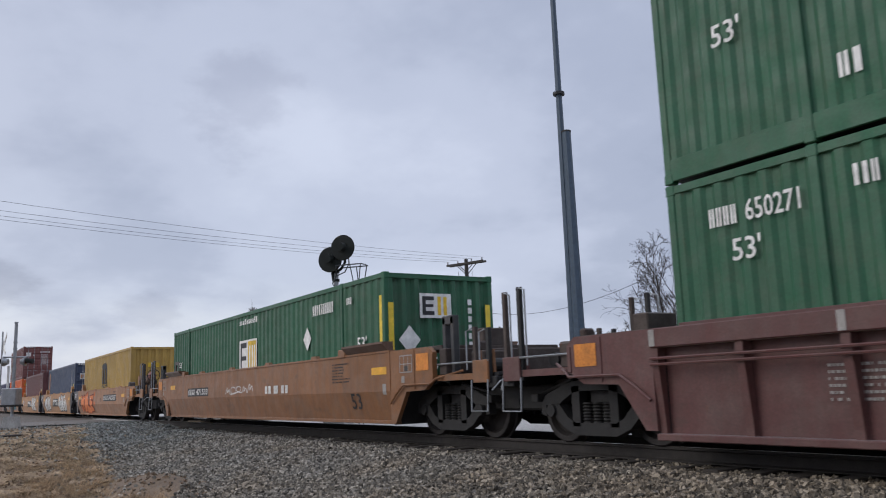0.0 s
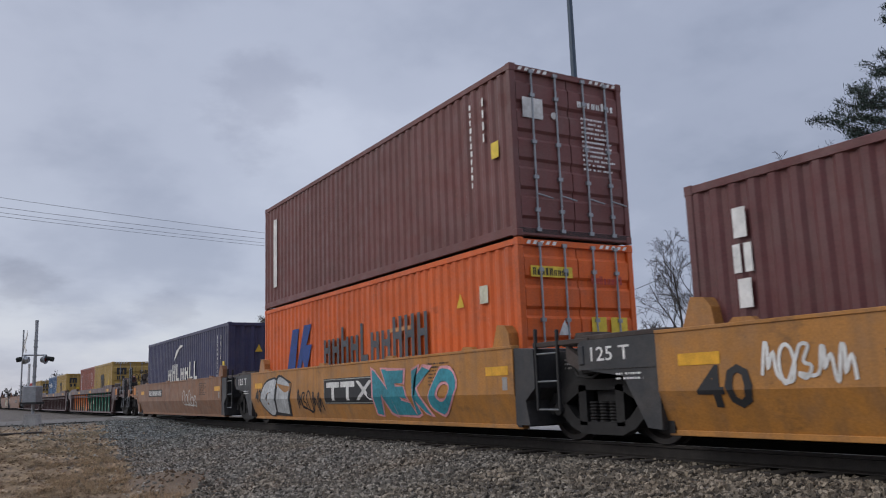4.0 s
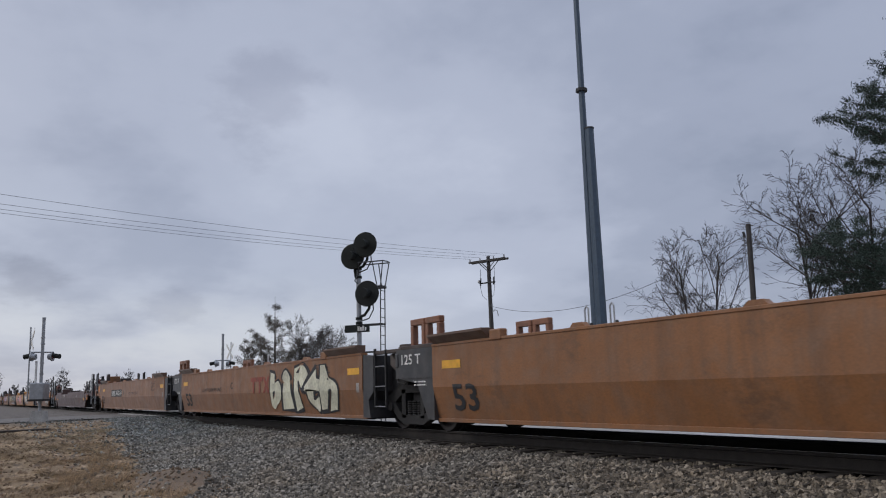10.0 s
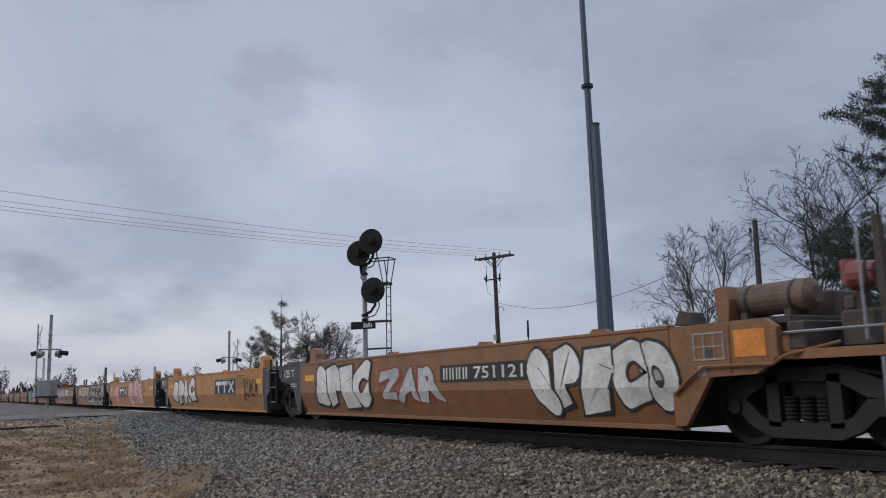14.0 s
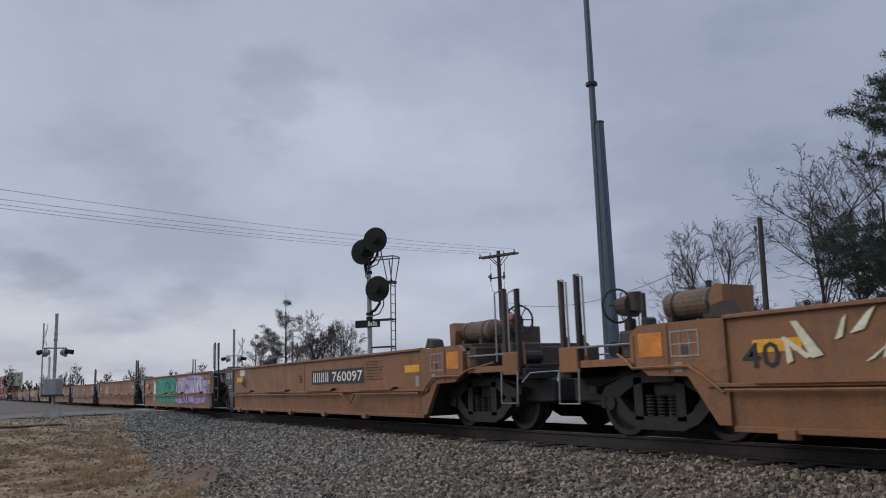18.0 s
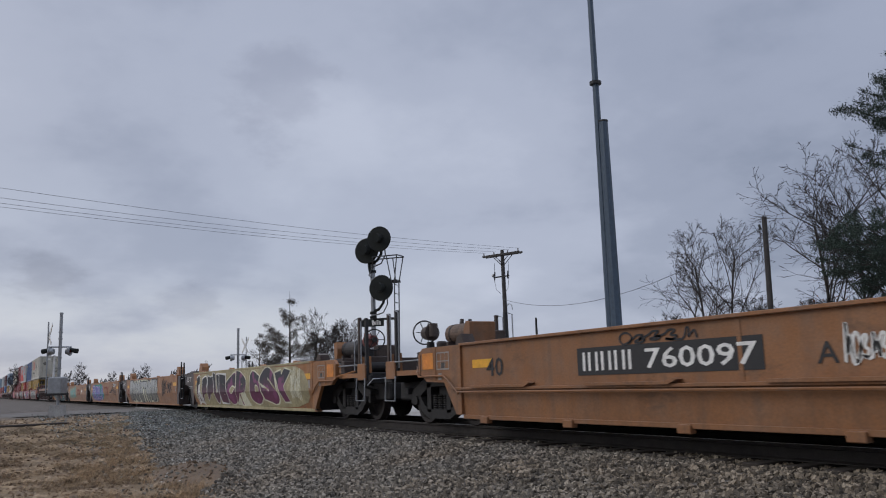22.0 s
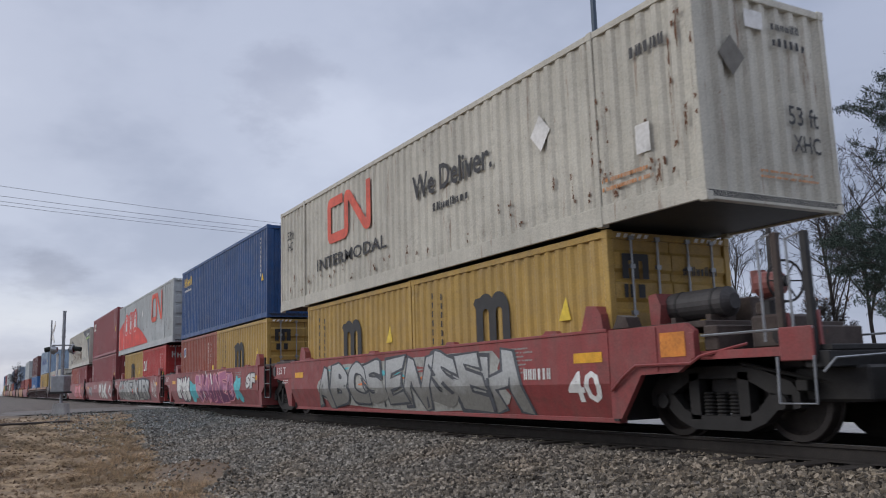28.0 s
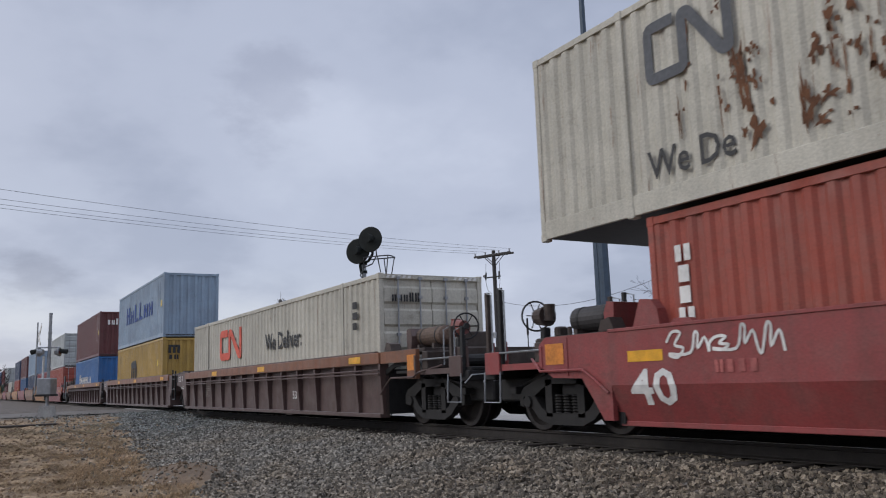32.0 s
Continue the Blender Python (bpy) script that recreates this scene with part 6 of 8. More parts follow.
    part("floor", shared(("floor", key), lambda: boxes((x0, x1, -1.2, 1.2, 0.22, 0.26), (x0, x0 + 0.1, -1.35, 1.35, 0.2, 1.1), (x1 - 0.1, x1, -1.35, 1.35, 0.2, 1.1)), STEEL), STEEL, ob)
    if rend == "art":
        art_end(ob, hx, 1, kind, colour, top)
    else:
        conv_end(ob, hx, 1, colour, top, brake == 1, kind != "ribbed", seed, kind)
    if lend == "art":
        art_end(ob, hx, -1, kind, colour, top)
    else:
        conv_end(ob, hx, -1, colour, top, brake == -1, kind != "ribbed", seed + 1, kind)
    guides(ob, hx, kind, top, colour, seed, rend, lend)
    side = lerp_profile(pts)
    r = random.Random(seed + 50)
    for x in (x1 - 0.75, x0 + 0.35) if kind != "ribbed" else (x1 - 1.5, x0 + 4.0, 0.5):
        s2 = side if kind != "ribbed" else (lambda z: -1.503, [])
        z = 1.26 if kind == "ribbed" else top - 0.42
        decal("reflector", rect(x, x + 0.62, z, z + 0.14), YELLOWTAPE, ob, s2, 0.006, "orange-yellow reflective strip")
    if kind != "ribbed":
        decal("small_print", lines(x1 - 2.6, x1 - 1.7, top - 0.55, top - 0.12, 7, seed), INK if colour in (ORANGE, YELLOW, TAN, DULL, MIDORANGE) else DIMWHITE, ob, side)
        if colour is not REDCAR:
            decal("label_plate", rect(x1 - 0.30, x1 - 0.16, 0.76, 0.96), DIMWHITE, ob, side)
    if marks:
        marks(ob, hx, side, top)
    return ob


RUSTPATCH = paint("faded_orange_strip", (0.20, 0.075, 0.03), 0.6, 0.4)
MATCHORD = {"car_rust_top": BROWNTOP}
RUSTTOP = paint("car_rust_top", (0.085, 0.048, 0.042), 0.45, 0.4)


# ---- painted marks on the car sides ----
def word(text, x0, x1, z0, z1, material, bold=0.01, lean=0.0, name="lettering"):
    def put(ob, hx, side, top):
        decal(name, fitted(letters(text, bold), x0, x1, z0, z1, lean), material, ob, side, 0.008)
    return put


def lettering(x0, x1, z0, z1):
    """Four initials as pairs of thin upright bars."""
    w = (x1 - x0) / 4
    return flat([rect(x0 + (k + a) * w, x0 + (k + a + 0.2) * w, z0, z1) for k in range(4) for a in (0.08, 0.52)])


def plate(x0, x1, z0, z1, n, seed=0, back=INK, ink=WHITE, digits="", lift=0.006):
    """A dark number board: the owner's initials as plain bars, then the car's number."""
    def put(ob, hx, side, top):
        if back:
            decal("number_board", rect(x0, x1, z0, z1), back, ob, side, lift)
        h = z1 - z0
        lo, hi, a, b = z0 + 0.16 * h, z1 - 0.16 * h, x0 + 0.1, x1 - 0.08
        if digits:
            decal("number_bars", lettering(a, a + 0.36 * (b - a), lo, hi), ink, ob, side, lift + 0.003)
            decal("car_number", fitted(letters(digits, 0.012), a + 0.42 * (b - a), b, lo, hi), ink, ob, side, lift + 0.003)
        else:
            decal("number_bars", bars(a, b, lo, hi, n, seed, 1.0), ink, ob, side, lift + 0.003)
    return put


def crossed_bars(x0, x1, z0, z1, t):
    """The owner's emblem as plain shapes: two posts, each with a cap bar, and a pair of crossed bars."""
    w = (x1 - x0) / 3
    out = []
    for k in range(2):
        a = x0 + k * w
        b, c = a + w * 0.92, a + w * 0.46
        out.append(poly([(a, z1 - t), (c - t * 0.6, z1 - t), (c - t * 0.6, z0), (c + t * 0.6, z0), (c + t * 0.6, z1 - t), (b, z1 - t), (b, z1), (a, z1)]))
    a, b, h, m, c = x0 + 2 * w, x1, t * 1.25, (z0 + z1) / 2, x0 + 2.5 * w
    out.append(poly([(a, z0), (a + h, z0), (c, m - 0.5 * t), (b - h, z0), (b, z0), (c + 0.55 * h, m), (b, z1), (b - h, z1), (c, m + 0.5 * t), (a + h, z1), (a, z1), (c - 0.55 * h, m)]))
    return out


def spray(name, rgb):
    return plain("spray_" + name, rgb, 0.65, 0.0, 0.26, 1.7, 0.05)


def blob(x0, x1, z0, z1, seed, n=26, rough=0.16):
    r = random.Random(seed)
    cx, cz, rx, rz = (x0 + x1) / 2, (z0 + z1) / 2, (x1 - x0) / 2, (z1 - z0) / 2
    ph = [r.uniform(0, 6.28) for _ in range(4)]
    pts = []
    for i in range(n):
        a = 2 * math.pi * i / n
        k = 1 - rough + rough * (0.6 * math.sin(3 * a + ph[0]) + 0.5 * math.sin(5 * a + ph[1]) + 0.3 * math.sin(9 * a + ph[2]))
        ca, sa = math.cos(a), math.sin(a)
        f = 1 / max(abs(ca), abs(sa)) ** 0.75
        pts.append((cx + rx * k * f * ca, min(z1, max(z0, cz + rz * k * f * sa))))
    vs = [(cx, cz)] + pts
    return vs, [(0, i + 1, (i + 1) % n + 1) for i in range(n)]


def throw_up(text, x0, x1, z0, z1, fill, line, seed=0, fat=0.11, rim=0.05):
    """Swollen sprayed letters that overlap, each with its rim; they lean, jump and bulge."""
    def put(ob, hx, side, top):
        r = random.Random(seed)
        n = len(text)
        w = (x1 - x0) / n
        lo, hi = max(z0 - 0.02, 0.22), min(z1 + 0.03, top - 0.015)
        pa, pb = r.uniform(0, 6.28), r.uniform(0, 6.28)
        order = list(range(n))
        if r.random() < 0.5:
            order.reverse()
        for k, i in enumerate(order):
            if text[i] == " ":
                continue
            dz0, dz1 = r.uniform(0, 0.10) * (z1 - z0), r.uniform(0, 0.10) * (z1 - z0)
            a, b = x0 + i * w - r.uniform(0.02, 0.12) * w, x0 + (i + 1) * w + r.uniform(0.02, 0.12) * w
            lean = r.uniform(-0.18, 0.18)
            thin, wide = letters(text[i], fat), letters(text[i], fat + rim)
            e0, e1 = extent(thin[0]), extent(wide[0])
            sx, sz = (b - a) / (e1[1] - e1[0]), (z1 - z0 - dz0 - dz1) / (e1[3] - e1[2])
            zb = z0 + dz0

            def swollen(vf, e, grow):
                vs = []
                for x, z in vf[0]:
                    u, v = (x - e1[0]) * sx, (z - e1[2]) * sz
                    px, pz = a + u + lean * (v - 0.5 * (z1 - z0)), zb + v
                    px += 0.13 * w * math.sin(4.6 * pz + pa + 1.3 * i)
                    pz += 0.05 * (z1 - z0) * math.sin(5.2 * px / max(w, 0.3) + pb)
                    vs.append((px, min(hi - grow, max(lo + grow, pz))))
                return vs, vf[1]

            up = 0.009 + 0.0026 * k
            decal("graffiti_rim", swollen(wide, e1, 0.0), line, ob, side, up)
            decal("graffiti_letter", swollen(thin, e0, 0.02), fill, ob, side, up + 0.0012)
    return put


def tag(text, x0, x1, z0, z1, fill, line, bold=0.035, back=None, lean=0.12, seed=0, shine=None):
    """A graffiti piece: fat letters with an outline, on a cloud of colour; letters jump, lean and bend."""
    def put(ob, hx, side, top):
        if back is not None:
            decal("graffiti_cloud", blob(x0 - 0.25, x1 + 0.25, max(z0 - 0.08, 0.25), min(z1 + 0.06, top - 0.02), seed), back, ob, side, 0.006)
        r = random.Random(seed)
        n = len(text)
        if bold >= 0.08 and n > 1:
            throw_up(text, x0, x1, z0, z1, fill, line, seed)(ob, hx, side, top)
            return
        w = (x1 - x0) / n
        pa, pb = r.uniform(0, 6.28), r.uniform(0, 6.28)
        swell = 0.16 * w if bold > 0.02 else 0.0

        def bent(vf):
            return [(x + swell * math.sin(5.5 * z + pa + 2.1 * x), min(top - 0.02, z + 0.35 * swell * math.sin(7.0 * x / max(w, 0.3) + pb))) for x, z in vf[0]], vf[1]

        outs, fills, shines = [], [], []
        for i, ch in enumerate(text):
            if ch == " ":
                continue
            dz = r.uniform(0, 0.14) * (z1 - z0)
            a, b = x0 + i * w - 0.07 * w, x0 + (i + 1) * w + 0.07 * w
            l = lean * r.uniform(-1.0, 1.2)
            zz0, zz1 = z0 + dz * 0.5, z1 - dz
            thin, fat = letters(ch, bold), letters(ch, bold + 0.05)
            e0, e1 = extent(thin[0]), extent(fat[0])
            sx, sz = (b - a) / (e1[1] - e1[0]), (zz1 - zz0) / (e1[3] - e1[2])
            outs.append(bent(fitted(fat, a, b, zz0, zz1, l)))
            fills.append(bent(fitted(thin, a + (e0[0] - e1[0]) * sx, b - (e1[1] - e0[1]) * sx, zz0 + (e0[2] - e1[2]) * sz, zz1 - (e1[3] - e0[3]) * sz, l)))
            if shine:
                shines.append(disc(a + 0.3 * (b - a), zz1 - 0.25 * (zz1 - zz0), 0.05, 0.035, 8))
        decal("graffiti_outline", flat(outs), line, ob, side, 0.010)
        decal("graffiti_fill", flat(fills), fill, ob, side, 0.014)
        if shine:
            decal("graffiti_shine", flat(shines), shine, ob, side, 0.017)
    return put


def scrawl(x0, x1, z0, z1, material, seed, w=0.02, loops=5):
    """A thin sprayed signature, written in loops and hooks."""
    def put(ob, hx, side, top):
        r = random.Random(seed)
        step = (x1 - x0) / loops
        pts = []
        for i in range(loops):
            a, tall = x0 + i * step, r.uniform(0.55, 1.0)
            b0 = z0 + r.uniform(0, 0.25) * (z1 - z0)
            b1 = b0 + (z1 - b0) * tall
            kind = r.randrange(3)
            if kind == 0:
                for q in range(9):
                    t = -1.2 + q * 0.72
                    pts.append((a + step * (0.5 + 0.42 * math.cos(t)), (b0 + b1) / 2 + 0.5 * (b1 - b0) * math.sin(t)))
            elif kind == 1:
                pts += [(a + step * 0.1, b0), (a + step * 0.35, b1), (a + step * 0.5, b1 * 0.9 + b0 * 0.1), (a + step * 0.45, b0 + 0.2 * (b1 - b0)), (a + step * 0.8, b0 + 0.75 * (b1 - b0)), (a + step * 0.95, b0)]
            else:
                pts += [(a, b0 + 0.6 * (b1 - b0)), (a + step * 0.3, b1), (a + step * 0.7, b1 * 0.95 + 0.05 * b0), (a + step * 0.4, (b0 + b1) / 2), (a + step * 0.8, b0 + 0.35 * (b1 - b0)), (a + step * 0.5, b0), (a + step * 0.1, b0 + 0.15 * (b1 - b0))]
        fine = []
        for k in range(len(pts) - 1):
            p0, p1, p2, p3 = pts[max(0, k - 1)], pts[k], pts[k + 1], pts[min(len(pts) - 1, k + 2)]
            for q in range(4):
                t = q / 4
                fine.append(tuple(0.5 * (2 * p1[c] + (p2[c] - p0[c]) * t + (2 * p0[c] - 5 * p1[c] + 4 * p2[c] - p3[c]) * t * t + (3 * p1[c] - p0[c] - 3 * p2[c] + p3[c]) * t ** 3) for c in (0, 1)))
        fine.append(pts[-1])
        vs, fs = [], []
        for k, (x, z) in enumerate(fine):
            u, v = fine[max(0, k - 1)], fine[min(len(fine) - 1, k + 1)]
            l = math.hypot(v[0] - u[0], v[1] - u[1]) or 1
            nx, nz = -(v[1] - u[1]) / l * w, (v[0] - u[0]) / l * w
            vs += [(x - nx, z - nz), (x + nx, z + nz)]
            if k:
                fs.append((2 * k - 2, 2 * k, 2 * k + 1, 2 * k - 1))
        decal("graffiti_tag", (vs, fs), material, ob, side, 0.010)
    return put


def patch(x0, x1, z0, z1, material, seed, rough=0.2):
    def put(ob, hx, side, top):
        decal("graffiti_patch", blob(x0, x1, z0, z1, seed, 30, rough), material, ob, side, 0.007)
    return put


def edge_paint(x0, x1, material):
    """Spray that runs over the top lip and the bottom sill as well."""
    def put(ob, hx, side, top):
        part("painted_lip", boxes((x0, x1, -1.489, -1.32, top - 0.024, top + 0.029), bev=0.004), material, ob)
        low = side[0](0.2)
        part("painted_sill", boxes((x0, x1, low - 0.034, low + 0.05, 0.166, 0.239), bev=0.004), material, ob)
    return put


def all_of(*puts):
    def marks(ob, hx, side, top):
        for p in puts:
            p(ob, hx, side, top)
    return marks

# ---- spray paints ----
def fade(name, low, high, blot=None):
    """Two sprays that run into each other half way up, with soft blots."""
    n = Nodes("fade_" + name)
    sep = n.t.nodes.new("ShaderNodeSeparateXYZ")
    n.link(n.co.outputs["Object"], sep.inputs[0])
    add = n.t.nodes.new("ShaderNodeMath")
    add.operation = "MULTIPLY_ADD"
    n.link(n.noise(1.6, 4), add.inputs[0])
    add.inputs[1].default_value = 0.9
    n.link(sep.outputs[2], add.inputs[2])
    mr = n.t.nodes.new("ShaderNodeMapRange")
    mr.inputs[1].default_value, mr.inputs[2].default_value = 1.0, 1.5
    n.link(add.outputs[0], mr.inputs[0])
    base = n.mix(mr.outputs[0], low, high)
    if blot:
        base = n.mix(n.ramp(n.noise(2.3, 2, 0.4), [(0.56, 0.0), (0.62, 0.9)]), base, blot)
    base = n.mix(0.15, base, n.ramp(n.noise(22, 4), [(0.3, 0.0), (0.7, 1.0)]), "OVERLAY")
    MATS["fade_" + name] = n.done(base, 0.6)
    return MATS["fade_" + name]


SILVER, SWHITE, SBLACK = spray("silver", (0.42, 0.43, 0.43)), spray("white", (0.64, 0.63, 0.60)), spray("black", (0.022, 0.022, 0.025))
PINK, SRED, SORANGE = spray("pink", (0.62, 0.28, 0.30)), spray("red", (0.50, 0.07, 0.045)), spray("orange", (0.66, 0.19, 0.06))
TEAL, LILAC, PURPLE = spray("teal", (0.025, 0.30, 0.20)), spray("lilac", (0.42, 0.36, 0.52)), spray("purple", (0.16, 0.14, 0.38))
MAGENTA, GREENS, AQUA = spray("magenta", (0.19, 0.045, 0.12)), spray("green", (0.025, 0.13, 0.085)), spray("aqua", (0.10, 0.42, 0.46))
KHAKI, SLATE, BLUEGREY = spray("khaki", (0.36, 0.31, 0.18)), spray("slate", (0.07, 0.075, 0.085)), spray("blue_grey", (0.14, 0.26, 0.27))
CREAM, FADEDRED, PALETEAL = spray("cream", (0.60, 0.58, 0.44)), spray("faded_red", (0.24, 0.055, 0.035)), spray("pale_teal", (0.20, 0.36, 0.33))
TURQ, STONEGREY, DEEPBLUE = spray("turquoise", (0.03, 0.22, 0.27)), spray("stone_grey", (0.33, 0.33, 0.30)), spray("deep_blue", (0.012, 0.05, 0.22))
SLATEBLUE = spray("slate_blue", (0.085, 0.135, 0.15))
CORAL, MISTTEAL = spray("coral", (0.52, 0.15, 0.09)), spray("mist_teal", (0.22, 0.33, 0.32))
EMBRED, LIME, RUSTSTAIN = spray("emblem_red", (0.62, 0.10, 0.06)), spray("lime", (0.30, 0.42, 0.16)), plain("rust_stain", (0.12, 0.05, 0.022), 0.9, 0, 0.35, 4)
PLUM = fade("plum", (0.15, 0.035, 0.085), (0.035, 0.036, 0.045), (0.22, 0.06, 0.15))
DUSK = fade("dusk", (0.12, 0.05, 0.075), (0.022, 0.023, 0.028))
CHROME = fade("chrome", (0.20, 0.195, 0.175), (0.42, 0.43, 0.42))
BERRY = fade("berry", (0.13, 0.04, 0.10), (0.40, 0.14, 0.24), (0.50, 0.26, 0.36))
FADEDTAN = spray("faded_tan", (0.24, 0.14, 0.115))
DIMSILVER = spray("dim_silver", (0.21, 0.17, 0.155))
GOLD, PALEORANGE = spray("gold", (0.66, 0.42, 0.03)), spray("pale_orange", (0.50, 0.22, 0.08))


def car(R, L, kind, colour, label, marks=None, rend="art", lend="art", brake=0, seed=0):
    return unit(R, L, kind, colour, label, rend, lend, brake, marks, seed)


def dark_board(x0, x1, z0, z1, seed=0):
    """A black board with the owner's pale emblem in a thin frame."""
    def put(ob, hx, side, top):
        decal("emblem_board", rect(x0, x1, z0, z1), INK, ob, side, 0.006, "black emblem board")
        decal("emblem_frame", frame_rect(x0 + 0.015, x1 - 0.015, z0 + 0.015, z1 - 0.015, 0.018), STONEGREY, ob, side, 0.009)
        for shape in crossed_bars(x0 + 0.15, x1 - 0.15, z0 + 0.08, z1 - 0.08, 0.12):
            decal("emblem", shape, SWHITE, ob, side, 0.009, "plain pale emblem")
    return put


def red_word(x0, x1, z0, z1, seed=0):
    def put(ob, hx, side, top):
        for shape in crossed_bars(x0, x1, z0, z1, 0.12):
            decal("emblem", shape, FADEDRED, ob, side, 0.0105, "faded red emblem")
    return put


def load_print(x0, x1, z0, z1):
    return word("LD LMT 120400 PER UNIT", x0, x1, z0, z1, INK, 0.0)


def rib_paint(x0, x1, material):
    """Spray that also covers the ribs."""
    def put(ob, hx, side, top):
        lo, hi = -hx + 1.5, hx - 1.5
        n = round((hi - lo) / 1.03)
        for i in range(n + 1):
            x = lo + 0.05 + (hi - lo - 0.1) * i / n
            if x0 <= x <= x1:
                part("painted_rib", shared("painted_rib", lambda: prism([(-1.478, 1.2), (-1.478, 1.05), (-1.418, 0.3), (-1.418, 0.15), (-1.40, 0.15), (-1.40, 1.2)], "x", -0.054, 0.054), material), material, ob).matrix_basis = pose(x, 0, 0)
    return put


def swirls(x0, x1, z0, z1, colours, count, seed):
    """Overlapping flowing shapes in several colours."""
    def put(ob, hx, side, top):
        r = random.Random(seed)
        for k in range(count):
            w = r.uniform(0.10, 0.28) * (x1 - x0)
            h = r.uniform(0.25, 0.6) * (z1 - z0)
            a = r.uniform(x0, x1 - w)
            b = r.uniform(z0, z1 - h)
            c = colours[k % len(colours)]
            decal("graffiti_shape", blob(a, a + w, b, b + h, seed * 31 + k, 24, 0.42), c, ob, side, 0.009 + 0.0012 * k)
    return put


def flow(x0, x1, z0, z1, colours, count, seed):
    """Long curved blades that follow one wavy field, each with a dark rim, and a few ovals between them."""
    def put(ob, hx, side, top):
        r = random.Random(seed)

        def blade(x, z, length, width):
            pts, n = [], 16
            for i in range(n):
                pts.append((x, z))
                a = 0.75 * math.sin(1.7 * x + seed) + 0.65 * math.sin(3.1 * x - 2.3 * z) + 0.3 * math.sin(5 * z)
                x, z = x + math.cos(a) * length / n, z + math.sin(a) * length / n * 0.8
            up, down = [], []
            for i, (a, b) in enumerate(pts):
                c, d = pts[max(i - 1, 0)], pts[min(i + 1, n - 1)]
                dx, dz = d[0] - c[0], d[1] - c[1]
                k = width * math.sin(math.pi * (i + 0.3) / n) ** 0.8 / math.hypot(dx, dz)
                keep = lambda q: (min(max(q[0], x0), x1), min(max(q[1], z0), z1))
                up.append(keep((a - dz * k, b + dx * k)))
                down.append(keep((a + dz * k, b - dx * k)))
            vs = up + down
            return vs, [(i, i + 1, n + i + 1, n + i) for i in range(n - 1)]

        for k in range(count):
            x, z = x0 - 0.8 + (x1 - x0 + 0.4) * (k * 0.618 % 1.0), z0 + (z1 - z0) * r.uniform(0.08, 0.92)
            length, width = r.uniform(0.9, 2.2), r.uniform(0.05, 0.13)
            h = 0.018 + 0.0005 * k
            decal("graffiti_rim", blade(x - 0.04, z, length + 0.08, width + 0.04), SLATE, ob, side, h)
            decal("graffiti_blade", blade(x, z, length, width), colours[k % len(colours)], ob, side, h + 0.00025)
        for k in range(max(2, count // 11)):
            x, z = x0 + 0.3 + (x1 - x0 - 0.6) * (k + r.uniform(0.2, 0.8)) / max(2, count // 11), r.uniform(z0 + 0.2, z1 - 0.2)
            a, b = r.uniform(0.16, 0.34), r.uniform(0.10, 0.19)
            h = 0.02 + 0.0005 * count + 0.001 * k
            decal("graffiti_rim", disc(x, z, a + 0.05, b + 0.05), SLATE, ob, side, h)
            decal("graffiti_oval", disc(x, z, a, b), SRED if k % 3 else SORANGE, ob, side, h + 0.0004)
            decal("graffiti_oval", disc(x + 0.04, z + 0.05, a * 0.6, b * 0.4), CORAL, ob, side, h + 0.0008)
    return put


def slashes(x0, x1, z0, z1, material, n, seed, lift=0.02):
    """Pointed white strokes."""
    def put(ob, hx, side, top):
        r = random.Random(seed)
        out = []
        for k in range(n):
            a = x0 + (x1 - x0) * (k + r.uniform(0.1, 0.9)) / n
            w = r.uniform(0.05, 0.16)
            h0, h1 = sorted((r.uniform(z0, z1), r.uniform(z0, z1)))
            d = r.uniform(-0.35, 0.35)
            out.append(poly([(a, h0), (a + w, h0 + 0.03), (a + w * 0.6 + d, max(h1, h0 + 0.25)), (a + d, max(h1, h0 + 0.2))]))
        decal("graffiti_strokes", flat(out), material, ob, side, lift)
    return put


def drips(x0, x1, z0, z1, n, seed, material=RUSTSTAIN, fat=0.14):
    """Ragged rust stains that run down a box side."""
    def put(ob, hx, hy, H):
        r = random.Random(seed)
        out = []
        for k in range(n):
            x = r.uniform(x0, x1)
            h = r.uniform(0.06, 0.75) * (z1 - z0) * r.random() ** 1.2 + 0.05
            z = z0 + (z1 - z0 - h) * r.random() ** 1.3
            w = (0.12 + r.random() ** 2) * fat * 1.5
            out.append(blob(x, x + w, z, z + h, seed * 97 + k, 14, 0.42))
            for q in range(3):
                a, b = x + r.gauss(0.5, 0.9) * w, z + h * r.random()
                out.append(blob(a, a + 0.05 + 0.2 * w * r.random(), b, b + 0.05 + 0.25 * h * r.random(), seed * 89 + k * 3 + q, 8, 0.3))
        decal("rust_stains", flat(out), material, ob, side_of(hy), 0.004, "brown rust stains")
    return put


def on_side(vf_of, material, name="lettering", lift=0.006, label=""):
    def put(ob, hx, hy, H):
        decal(name, vf_of(hx, hy, H), material, ob, side_of(hy), lift, label)
    return put


def on_end(vf_of, material, name="lettering", lift=0.008):
    def put(ob, hx, hy, H):
        end_decal(name, vf_of(hx, hy, H), material, ob, hx, lift)
    return put


def mk(*puts):
    def marks(ob, hx, hy, H):
        for p in puts:
            p(ob, hx, hy, H)
    return marks


def at(vf):
    return lambda hx, hy, H: vf


def txt(body, x0, x1, z0, z1, bold=0.0):
    return at(fitted(letters(body, bold), x0, x1, z0, z1))


def numbers(material=WHITE, seed=1):
    return lambda ob, hx, hy, H: id_marks(ob, hx, hy, H, material, seed)


